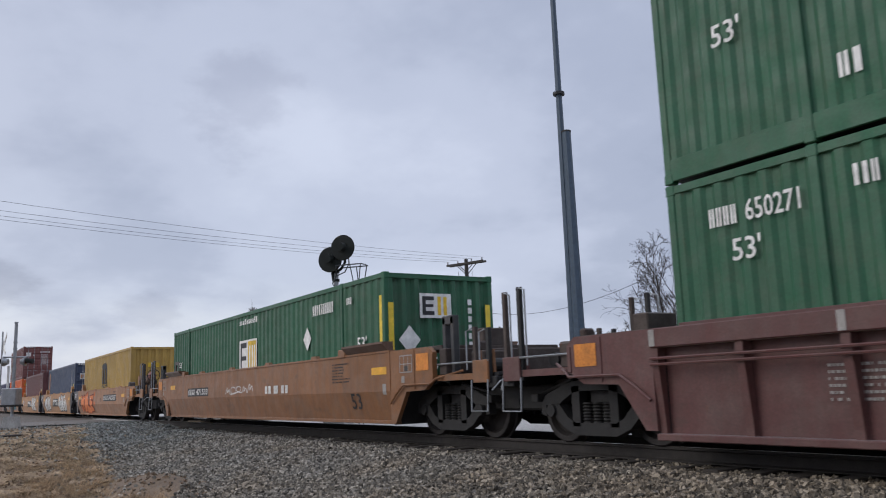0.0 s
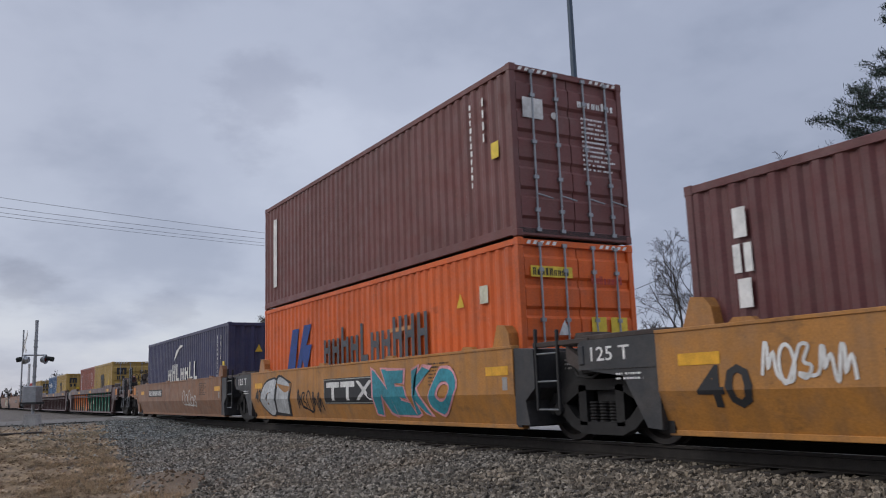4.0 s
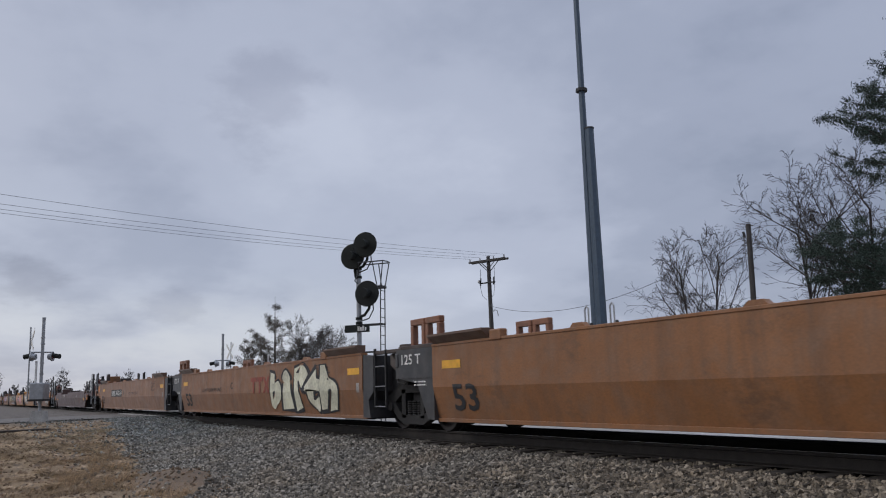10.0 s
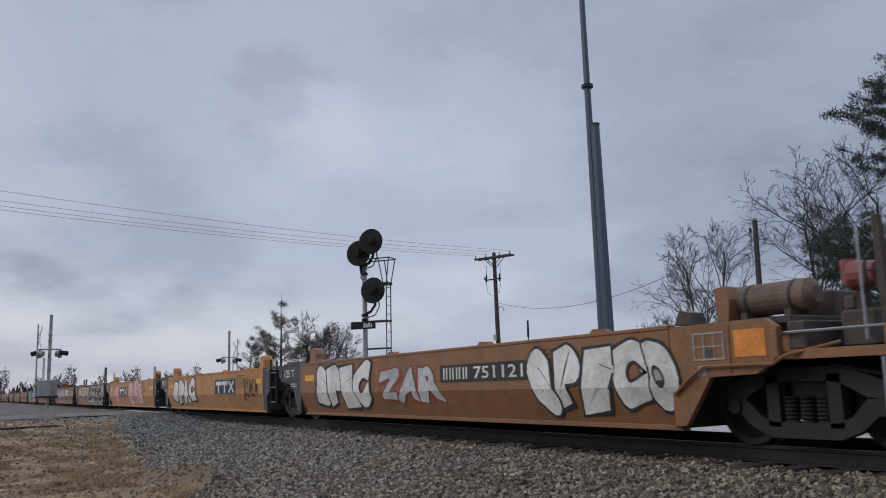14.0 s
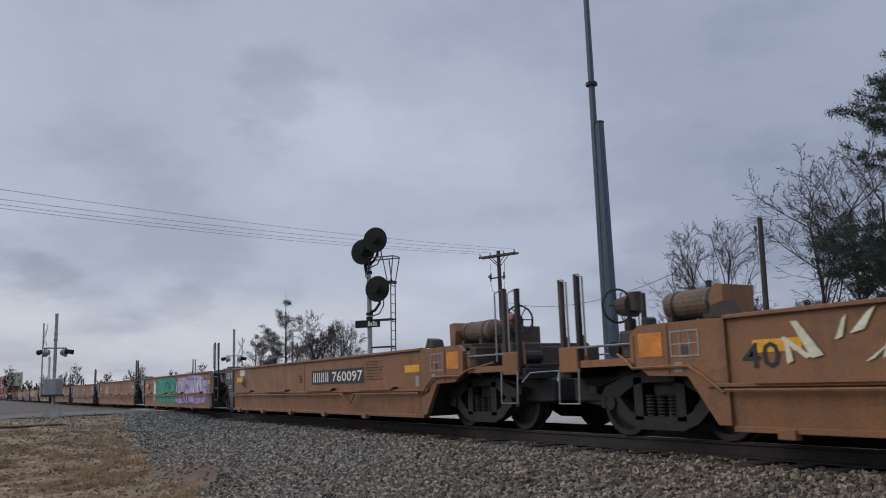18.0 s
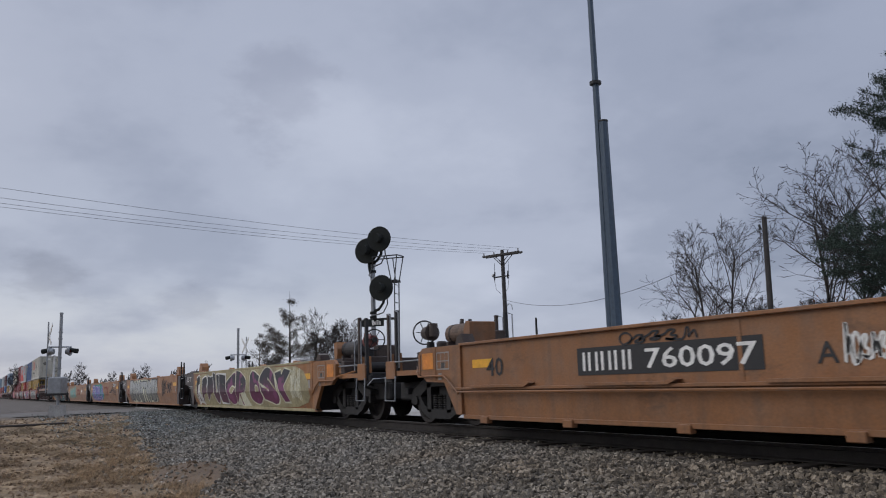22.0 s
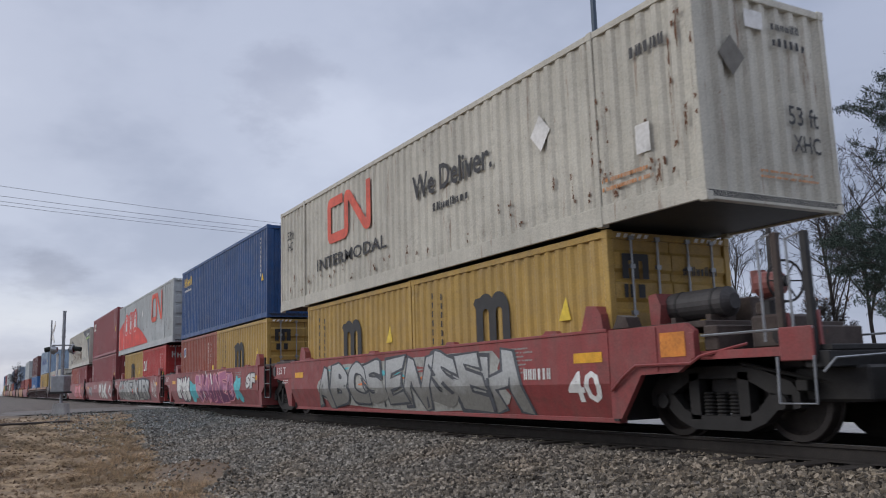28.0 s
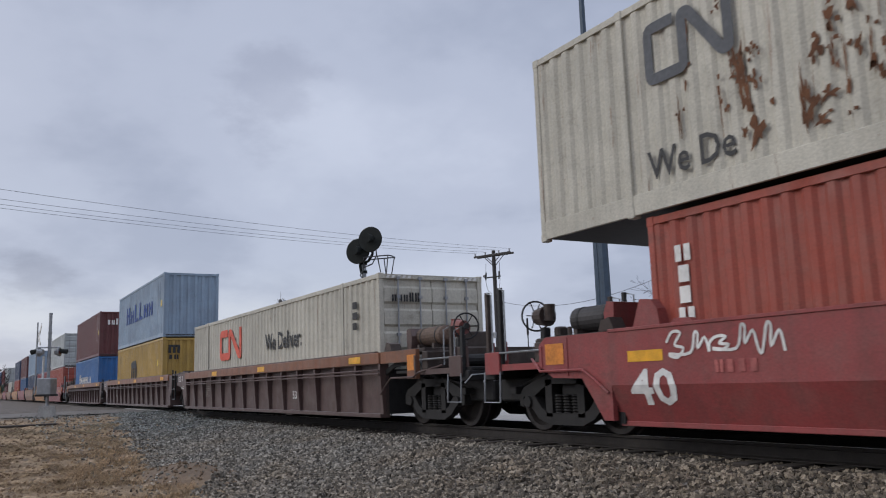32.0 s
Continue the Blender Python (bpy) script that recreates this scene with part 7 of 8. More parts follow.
def doors_text(material=WHITE, seed=1):
    return lambda ob, hx, hy, H: door_print(ob, hx, hy, H, material, seed)


def block_letters(x0, x1, z0, z1, n, seed, t=0.1):
    """Three plain strokes a letter: a brand word reduced to bars."""
    r = random.Random(seed)
    w = (x1 - x0) / n
    out = []
    for i in range(n):
        top = z1 if r.random() < 0.35 else z0 + (z1 - z0) * 0.72
        a, h = x0 + i * w, (z1 - z0) * 0.17
        out.append(rect(a, a + w * 0.24, z0, top))
        if r.random() < 0.7:
            out.append(rect(a + w * 0.52, a + w * 0.76, z0, top if r.random() < 0.6 else z0 + (z1 - z0) * 0.72))
            out.append(rect(a + w * 0.24, a + w * 0.52, z0 + (top - z0) * 0.45, z0 + (top - z0) * 0.45 + h))
        else:
            out.append(rect(a + w * 0.24, a + w * 0.72, z0, z0 + h))
    return flat(out)


def ribbon(pts, w):
    """A flat band of one width along a bent line, mitred at the bends, as one piece."""
    vs = []
    for k, (x, z) in enumerate(pts):
        a, b = pts[max(k - 1, 0)], pts[min(k + 1, len(pts) - 1)]
        u = Vector((x - a[0], z - a[1])).normalized() if k else None
        v = Vector((b[0] - x, b[1] - z)).normalized() if k < len(pts) - 1 else None
        t = ((u or v) + (v or u)).normalized()
        n = Vector((-t.y, t.x)) * (w / 2 / max(0.45, t.dot(u or v)))
        vs += [(x - n.x, z - n.y), (x + n.x, z + n.y)]
    return vs, [(2 * k, 2 * k + 2, 2 * k + 3, 2 * k + 1) for k in range(len(pts) - 1)]


def loop_emblem(x0, x1, z0, z1, w):
    """A line emblem in one stroke: an open loop that runs on into a steep zigzag, with rounded bends."""
    h, m = w / 2, x0 + (x1 - x0) * 0.46
    way = [(m - w * 0.9, z1 - h), (x0 + h, z1 - h), (x0 + h, z0 + h), (m, z0 + h), (m, z1 - h), (m + w * 0.7, z1 - h), (x1 - h - w * 0.7, z0 + h), (x1 - h, z0 + h), (x1 - h, z1)]
    out = [way[0]]
    for a, p, b in zip(way, way[1:], way[2:]):
        a, p, b = Vector(a), Vector(p), Vector(b)
        r = min(w * 0.55, (a - p).length * 0.45, (b - p).length * 0.45)
        c, d = p + (a - p).normalized() * r, p + (b - p).normalized() * r
        out += [tuple((1 - f) ** 2 * c + 2 * f * (1 - f) * p + f * f * d) for f in (0.0, 0.33, 0.67, 1.0)]
    return ribbon(out + [way[-1]], w)


def diamond(x, z, s):
    return poly([(x - s, z), (x, z - s * 1.15), (x + s, z), (x, z + s * 1.15)])


BASE = 0.25

# ---- the well cars, head to tail ----
car(11.6, -8.66, "ribbed", OXIDE, "oxide red ribbed well car under two green containers", all_of(word("53", -7.6, -7.4, 1.28, 1.38, WHITE), word("45", -5.9, -5.7, 1.28, 1.38, WHITE), word("40", -4.8, -4.6, 1.28, 1.38, WHITE)), "conv", "conv", 0, 1)
car(-12.3, -31.95, "fold53", TAN, "weathered orange well car with one green container", all_of(plate(-5.72, -3.39, 0.88, 1.14, 10, 2, digits="471533"), scrawl(-1.7, 0.7, 0.9, 1.15, SWHITE, 4, 0.014), plate(1.5, 3.4, 0.82, 1.10, 3, 3, None, SWHITE), word("53", 6.6, 7.05, 0.48, 0.8, INK), ), "conv", "conv", 0, 3)
car(-36.4, -52.2, "fold40", MIDORANGE, "faded orange well car with red graffiti and a yellow container", all_of(plate(1.32, 4.45, 0.84, 1.14, 10, 3, digits="742707"), tag("MiLE", -5.25, -1.5, 0.26, 1.36, SORANGE, spray("dark_red", (0.16, 0.02, 0.015)), 0.06, None, 0.15, 5, SWHITE), swirls(-5.2, -1.6, 0.28, 0.62, [SRED, PINK], 5, 12), patch(-1.35, -0.95, 1.05, 1.35, SORANGE, 3), patch(-1.35, -0.95, 0.62, 0.9, SORANGE, 4), word("40", -6.0, -5.4, 0.6, 0.98, INK), word("B", 0.57, 0.79, 0.81, 0.99, INK)), "conv", "art", 1, 5)
car(-52.2, -68.0, "fold40", YELLOW, "yellow-orange well car with white bubble graffiti", all_of(dark_board(-1.17, 1.42, 0.62, 1.12, 4), tag("GiRi", 1.74, 4.5, 0.26, 1.38, SWHITE, SBLACK, 0.09, None, 0.1, 8), patch(4.45, 5.2, 0.34, 1.05, SWHITE, 3, 0.4), tag("GKRO", -5.02, -2.35, 0.26, 1.38, SWHITE, SBLACK, 0.08, None, 0.1, 9), word("40", -5.93, -5.2, 0.56, 1.0, INK)), seed=7)
car(-68.0, -83.6, "fold40", YELLOW, "yellow-orange well car with white graffiti", all_of(dark_board(-1.06, 1.56, 0.60, 1.08, 6), tag("GKRO", 1.84, 4.3, 0.26, 1.40, SWHITE, SBLACK, 0.08, None, 0.1, 12), tag("o", 4.2, 4.65, 0.96, 1.36, SWHITE, SBLACK, 0.05, None, 0.1, 13), word("40", -5.70, -4.92, 0.5, 0.98, INK, 0.02), scrawl(-4.8, -3.7, 0.75, 1.2, SWHITE, 6, 0.02), word("D", -3.4, -3.15, 0.85, 1.05, INK)), seed=9)
car(-83.6, -99.3, "fold40", YELLOW, "yellow-orange well car with teal graffiti", all_of(dark_board(-1.06, 1.60, 0.56, 1.12, 8), tag("NEKO", 1.6, 4.45, 0.26, 1.38, TURQ, PINK, 0.07, None, 0.2, 15), tag("Gi", -5.4, -3.3, 0.26, 1.32, SILVER, SBLACK, 0.08, None, 0.1, 16), scrawl(-2.8, -1.2, 0.32, 1.0, SBLACK, 17), word("40", -5.95, -5.45, 0.6, 0.97, INK)), seed=11)
car(-99.3, -115.0, "fold40", TAN, "faded orange well car with one dark blue container", all_of(plate(-4.43, -1.9, 0.88, 1.16, 10, 10), scrawl(1.44, 3.41, 0.45, 1.08, SWHITE, 20)), "art", "conv", -1, 13)
car(-119.2, -138.6, "ribbed", RUSTBROWN, "rusty brown ribbed well car covered in green and orange graffiti", all_of(patch(-7.9, -6.4, 0.3, 1.15, SORANGE, 3), patch(-6.9, -1.2, 0.2, 1.2, GREENS, 5, 0.08), tag("ASROE", -6.6, -1.8, 0.24, 1.15, GREENS, CREAM, 0.05, None, 0.1, 21), patch(-1.75, -0.5, 0.2, 1.18, SORANGE, 7), patch(-0.55, 7.2, 0.2, 1.2, GREENS, 8, 0.05), slashes(-0.4, 7.0, 0.22, 1.18, CREAM, 20, 9), rib_paint(-0.5, 7.2, GREENS), rib_paint(-6.8, -0.6, SORANGE), word("125", -8.0, -7.38, 0.40, 0.70, DIMWHITE)), "conv", "art", 1, 15)
car(-138.6, -158.1, "ribbed", RUSTBROWN, "rusty brown ribbed well car with two short containers", all_of(word("53", 6.40, 6.90, 0.52, 0.86, DIMWHITE, 0.02), word("125T", -8.0, -7.28, 0.39, 0.70, DIMWHITE, 0.02), word("53", -8.0, -7.85, 0.98, 1.08, DIMWHITE), word("45", -6.95, -6.78, 0.98, 1.08, DIMWHITE), ), seed=17)
car(-158.1, -177.75, "ribbed", RUSTBROWN, "rusty brown ribbed well car with two short containers", all_of(word("53", 6.40, 6.90, 0.50, 0.86, DIMWHITE, 0.02), plate(-5.7, -5.05, 0.72, 0.96, 3, 30, None, CREAM), word("20", -6.45, -6.2, 1.06, 1.16, WHITE), word("40", -6.45, -6.2, 0.92, 1.02, WHITE)), "art", "conv", -1, 19)
car(-181.95, -201.7, "fold53", TAN, "empty faded orange well car with a number board", all_of(plate(1.90, 5.05, 0.84, 1.18, 10, 12, digits="767314"), word("53", -7.73, -6.94, 0.41, 0.87, INK, 0.02), word("B", 1.25, 1.45, 0.95, 1.16, INK), word("40", 6.4, 6.65, 1.2, 1.35, INK), word("45", 7.2, 7.45, 1.2, 1.35, INK)), "conv", "art", 1, 21)
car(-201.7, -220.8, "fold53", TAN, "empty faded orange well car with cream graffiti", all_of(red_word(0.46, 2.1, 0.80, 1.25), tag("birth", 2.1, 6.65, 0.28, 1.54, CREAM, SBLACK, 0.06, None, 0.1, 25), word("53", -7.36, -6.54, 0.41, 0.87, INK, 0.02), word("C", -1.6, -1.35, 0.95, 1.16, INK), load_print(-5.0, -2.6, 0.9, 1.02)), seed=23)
car(-220.8, -240.1, "fold53", TAN, "empty faded orange well car with a number board", all_of(plate(-4.85, -1.69, 0.84, 1.20, 10, 14, digits="767314"), word("A", -1.26, -1.0, 0.92, 1.18, INK), word("53", -8.1, -7.26, 0.47, 0.89, INK, 0.02), load_print(0.3, 2.6, 0.92, 1.04)), "art", "conv", 0, 25)
car(-244.6, -264.2, "fold_low", MAROONCAR, "empty dark maroon well car with outlined graffiti", all_of(word("53", 5.39, 5.92, 0.50, 0.82, FADEDTAN, 0.03), plate(-3.97, -2.30, 0.92, 1.14, 9, 16, None, WHITE, "72272"), plate(3.3, 4.55, 0.9, 1.03, 16, 17, None, WHITE), scrawl(-1.72, 1.31, 0.36, 1.0, DIMSILVER, 30, 0.016, 5), throw_up("BUS", 1.6, 4.0, 0.33, 1.12, MAROONCAR, DIMSILVER, 31, 0.12, 0.03), scrawl(2.3, 3.8, 0.45, 1.0, DIMSILVER, 35, 0.016, 3), scrawl(4.05, 5.1, 0.42, 0.85, DIMSILVER, 33, 0.018, 5), scrawl(0.4, 1.2, 0.92, 1.12, DIMSILVER, 34, 0.014, 4)), "conv", "conv", 1, 27)
car(-268.45, -284.2, "fold40", TAN, "empty orange well car with white bubble graffiti", all_of(tag("SPECO", 3.5, 6.5, 0.3, 1.40, SWHITE, SBLACK, 0.10, None, 0.1, 32), plate(0.77, 3.4, 0.84, 1.14, 9, 18, INK, SWHITE, "751121"), tag("SPEC", -5.27, -2.2, 0.3, 1.40, SWHITE, SBLACK, 0.10, None, 0.1, 33), tag("2AR", -1.7, 0.8, 0.42, 1.3, SILVER, FADEDRED, 0.05, None, 0.1, 34)), "conv", "art", 1, 29)
car(-284.2, -299.8, "fold40", YELLOW, "empty yellow-orange well car with white graffiti", all_of(tag("SPAC", -5.15, -1.6, 0.3, 1.38, SWHITE, SBLACK, 0.10, None, 0.1, 36), dark_board(1.11, 3.6, 0.68, 1.2, 20), scrawl(4.4, 5.8, 0.5, 1.25, SBLACK, 37)), seed=31)
car(-299.8, -315.3, "fold40", YELLOW, "empty yellow-orange well car with pale pink graffiti", all_of(dark_board(-2.9, -0.4, 0.68, 1.16, 22), patch(-4.8, -3.0, 0.35, 1.3, PINK, 6), tag("CMTE", 0.06, 3.4, 0.3, 1.36, PINK, SWHITE, 0.06, None, 0.1, 40)), seed=33)
car(-315.3, -331.0, "ledge", TAN, "empty orange well car covered by black and white graffiti", all_of(tag("2ANDRX", -5.2, -0.4, 0.5, 1.40, KHAKI, SWHITE, 0.06, KHAKI, 0.1, 41), patch(-0.3, 6.3, 0.24, 1.42, SLATE, 42, 0.05), throw_up("CRUC", -0.1, 5.6, 0.28, 1.40, SBLACK, SWHITE, 43, 0.10, 0.05), patch(5.75, 6.35, 0.85, 1.38, SWHITE, 44, 0.06), patch(5.8, 6.35, 0.4, 0.8, SWHITE, 45, 0.1)), seed=35)
car(-331.0, -346.6, "ledge", DULL, "empty orange well car with lilac and white graffiti", all_of(tag("WARN", -4.28, 0.0, 0.48, 1.36, LILAC, MAGENTA, 0.06, PINK, 0.2, 46), patch(-0.5, 0.25, 0.82, 1.12, SLATE, 47, 0.1), tag("HBC", 1.0, 3.45, 0.68, 1.40, SWHITE, SBLACK, 0.11, None, 0.1, 48), scrawl(3.8, 5.6, 0.8, 1.3, PALEORANGE, 49), word("40", -6.1, -5.6, 0.86, 1.14, INK), slashes(-5.6, -4.4, 0.75, 1.35, CREAM, 7, 50)), "art", "conv", -1, 37)
car(-350.9, -366.75, "ledge", TAN, "empty faded orange well car with a number board", all_of(plate(0.57, 3.73, 0.86, 1.20, 10, 24, digits="760097"), word("40", -5.57, -5.05, 0.85, 1.14, INK), word("B", -0.3, -0.1, 0.92, 1.11, INK), patch(-5.8, -5.2, 1.2, 1.4, CREAM, 3, 0.05)), "conv", "art", 1, 39)
car(-366.75, -382.3, "ledge", DULL, "empty orange well car with teal and lilac graffiti", all_of(patch(-4.2, -3.4, 0.3, 1.4, SWHITE, 60, 0.3), patch(-3.7, 0.9, 0.26, 1.42, TEAL, 61, 0.1), tag("NUTS", -3.4, 0.5, 0.74, 1.38, TEAL, GREENS, 0.06, None, 0.1, 62), load_print(-1.6, 0.2, 0.9, 1.0), patch(0.5, 6.1, 0.26, 1.42, LILAC, 63, 0.12), tag("LGIAS", 0.9, 5.8, 0.30, 1.36, LILAC, PURPLE, 0.05, None, 0.2, 64), slashes(0.6, 6.2, 0.3, 1.35, SWHITE, 12, 65, 0.018), word("40", -5.40, -4.88, 0.86, 1.2, INK)), seed=41)
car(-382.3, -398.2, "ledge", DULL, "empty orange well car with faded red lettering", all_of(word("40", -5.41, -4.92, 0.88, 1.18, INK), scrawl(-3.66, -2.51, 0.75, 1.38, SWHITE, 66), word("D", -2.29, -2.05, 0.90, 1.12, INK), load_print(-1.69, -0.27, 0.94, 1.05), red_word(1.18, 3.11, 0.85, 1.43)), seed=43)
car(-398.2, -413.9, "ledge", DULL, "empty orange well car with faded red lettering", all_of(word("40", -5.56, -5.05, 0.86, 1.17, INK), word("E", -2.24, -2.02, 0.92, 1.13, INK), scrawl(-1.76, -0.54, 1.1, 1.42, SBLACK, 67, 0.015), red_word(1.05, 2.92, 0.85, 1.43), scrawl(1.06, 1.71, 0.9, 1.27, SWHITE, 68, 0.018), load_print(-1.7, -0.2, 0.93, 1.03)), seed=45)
car(-413.9, -429.1, "ledge", DULL, "empty orange well car with a number board", all_of(plate(-2.89, 0.32, 0.84, 1.22, 10, 26, digits="760097"), word("A", 0.97, 1.22, 0.88, 1.10, INK), word("40", -5.30, -4.80, 0.88, 1.18, INK), scrawl(-2.0, -0.6, 1.22, 1.40, SBLACK, 69, 0.014), scrawl(1.28, 1.75, 0.85, 1.26, SWHITE, 70, 0.018), load_print(2.0, 3.6, 0.93, 1.04)), "art", "conv", -1, 47)
car(-433.4, -449.3, "fold40", MIDORANGE, "empty orange well car with purple and black graffiti", all_of(patch(-6.35, 6.3, 0.21, 1.40, KHAKI, 71, 0.02), edge_paint(-6.3, 6.25, KHAKI), throw_up("RBBUE", -5.9, -1.7, 0.24, 1.38, DUSK, SWHITE, 72, 0.10, 0.045), throw_up("CROSY", -1.7, 4.9, 0.24, 1.39, PLUM, CREAM, 73, 0.13, 0.04), plate(2.08, 4.31, 0.80, 1.10, 9, 74, SLATE, CREAM), scrawl(4.8, 5.6, 0.4, 1.3, CREAM, 75, 0.02, 7)), "conv", "art", 1, 49)
car(-449.3, -465.3, "fold40", MIDORANGE, "empty orange well car with silver graffiti", all_of(patch(-5.4, 2.5, 0.24, 1.39, CREAM, 76, 0.05), throw_up("EDSNE", -5.2, -1.3, 0.25, 1.39, CHROME, SLATE, 76, 0.08, 0.05), throw_up("TNMEH", -1.2, 2.3, 0.25, 1.39, CHROME, SLATE, 77, 0.08, 0.05), scrawl(3.3, 4.2, 0.55, 1.3, SBLACK, 78), scrawl(4.5, 5.5, 0.65, 1.33, SBLACK, 79), word("40", -6.12, -5.62, 0.49, 0.94, FADEDRED)), seed=51)
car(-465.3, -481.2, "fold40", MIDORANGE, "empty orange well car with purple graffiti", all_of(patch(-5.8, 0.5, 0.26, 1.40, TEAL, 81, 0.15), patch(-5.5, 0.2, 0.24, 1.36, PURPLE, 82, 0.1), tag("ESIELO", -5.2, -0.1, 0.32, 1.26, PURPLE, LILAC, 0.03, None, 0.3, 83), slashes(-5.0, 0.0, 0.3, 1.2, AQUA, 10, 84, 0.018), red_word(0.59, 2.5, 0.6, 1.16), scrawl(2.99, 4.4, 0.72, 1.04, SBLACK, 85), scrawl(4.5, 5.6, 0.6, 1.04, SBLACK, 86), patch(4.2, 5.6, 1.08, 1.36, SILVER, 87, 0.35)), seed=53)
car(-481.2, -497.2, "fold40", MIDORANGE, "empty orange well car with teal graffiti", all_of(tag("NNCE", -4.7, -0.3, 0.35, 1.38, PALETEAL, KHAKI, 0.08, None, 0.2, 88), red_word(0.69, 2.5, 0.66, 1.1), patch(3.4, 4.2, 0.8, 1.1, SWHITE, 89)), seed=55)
car(-497.2, -513.2, "fold40", MIDORANGE, "empty orange well car with swirling blue-grey graffiti", all_of(patch(-5.1, 5.6, 0.22, 1.40, SLATEBLUE, 90, 0.04), edge_paint(-4.9, 5.4, SLATEBLUE), flow(-5.3, 5.6, 0.21, 1.395, [BLUEGREY, MISTTEAL, SLATEBLUE, MISTTEAL, BLUEGREY, PALEORANGE, MISTTEAL, SLATE], 104, 91), plate(-4.05, -1.5, 0.74, 1.08, 9, 92, INK, SWHITE, "742 16", 0.088), scrawl(-6.1, -5.5, 0.5, 1.2, SBLACK, 93), word("40", -6.2, -5.6, 0.55, 0.95, FADEDRED)), "art", "conv", -1, 57)
car(-516.9, -533.1, "ribbed", RUSTTOP, "empty brown ribbed well car with an orange top edge", all_of(word("53", 5.2, 5.45, 0.6, 0.8, FADEDRED), plate(3.4, 3.9, 0.62, 0.7, 4, 94, None, SWHITE)), "conv", "conv", 1, 59)
car(-537.4, -553.4, "fold40", REDCAR, "red well car with pale graffiti under stacked containers", all_of(patch(-4.6, 4.3, 0.22, 1.30, STONEGREY, 95, 0.06), throw_up("ABCSENSEH", -4.5, 4.3, 0.22, 1.36, CHROME, SLATE, 96, 0.05, 0.04), slashes(-4.2, 4.2, 0.24, 0.9, SLATE, 12, 97, 0.018), swirls(-4.0, 3.5, 0.7, 1.2, [REDCAR, SORANGE, AQUA], 6, 98), plate(4.4, 5.3, 0.74, 0.98, 6, 99, None, SWHITE), word("40", 5.56, 6.3, 0.44, 0.88, WHITE, 0.02)), "conv", "art", 1, 61)
car(-553.4, -569.3, "fold40", REDCAR, "red well car with purple and turquoise graffiti under stacked containers", all_of(patch(-5.2, -2.6, 0.24, 1.3, MAGENTA, 100, 0.2), tag("EOMS", -5.1, -2.7, 0.26, 1.3, SWHITE, SLATE, 0.08, None, 0.1, 101), patch(-2.9, -1.4, 0.24, 1.1, AQUA, 102, 0.2), patch(-1.6, 4.0, 0.24, 1.36, MAGENTA, 103, 0.1), throw_up("SHANEB", -1.6, 3.8, 0.25, 1.38, BERRY, PINK, 104, 0.05, 0.035), slashes(-1.4, 3.6, 0.26, 1.3, SWHITE, 12, 105, 0.018), patch(3.5, 4.7, 0.26, 1.2, AQUA, 106, 0.25), tag("SF", 5.2, 6.1, 0.7, 1.28, SWHITE, SLATE, 0.06, None, 0.1, 107)), seed=63)
car(-569.3, -584.8, "fold40", REDCAR, "red well car with silver graffiti under stacked containers", all_of(patch(-5.9, 4.2, 0.23, 1.36, STONEGREY, 108, 0.05), throw_up("SUBREAKIES", -5.8, 4.1, 0.24, 1.38, CHROME, SLATE, 109, 0.055, 0.05), swirls(-5.6, 3.9, 0.3, 1.25, [SORANGE, SLATE, SRED], 9, 110), slashes(-5.5, 4.0, 0.26, 1.0, SWHITE, 10, 111, 0.03), scrawl(4.6, 5.8, 0.4, 1.3, SWHITE, 112)), seed=65)
car(-584.8, -600.6, "fold40", REDCAR, "red well car with white graffiti under stacked containers", all_of(tag("PUNK", 0.53, 4.45, 0.24, 1.38, SWHITE, STONEGREY, 0.06, None, 0.05, 113), tag("C", 5.5, 6.2, 0.24, 1.3, SWHITE, STONEGREY, 0.08, None, 0.1, 114), tag("OilEO", -5.1, -3.5, 0.5, 1.1, SILVER, SBLACK, 0.05, STONEGREY, 0.1, 115), scrawl(-2.4, -0.6, 0.95, 1.25, SWHITE, 116, 0.014)), seed=67)
car(-600.6, -616.3, "fold40", REDCAR, "red well car with pink graffiti under stacked containers", all_of(tag("S57E", 0.45, 4.7, 0.24, 1.38, PINK, SRED, 0.075, None, 0.05, 117), patch(-0.8, 0.3, 0.3, 0.9, PINK, 118, 0.4), scrawl(-5.3, -3.6, 1.0, 1.33, SWHITE, 119, 0.018), word("40", -6.0, -5.2, 0.44, 0.90, WHITE, 0.02), plate(-4.67, -3.85, 0.79, 1.0, 4, 120, None, spray("ghost_red", (0.36, 0.10, 0.09)))), "art", "conv", -1, 69)
car(-620.3, -640.4, "ribbed", RUSTTOP, "brown ribbed well car with a white container", all_of(word("53", 3.0, 3.3, 0.5, 0.7, WHITE)), "conv", "art", 1, 71)
car(-640.4, -660.0, "ribbed", RUSTTOP, "brown ribbed well car with stacked containers", all_of(), seed=73)
car(-660.0, -679.8, "ribbed", RUSTTOP, "brown ribbed well car with stacked containers", all_of(), "art", "conv", -1, 75)
far_u = -684.0
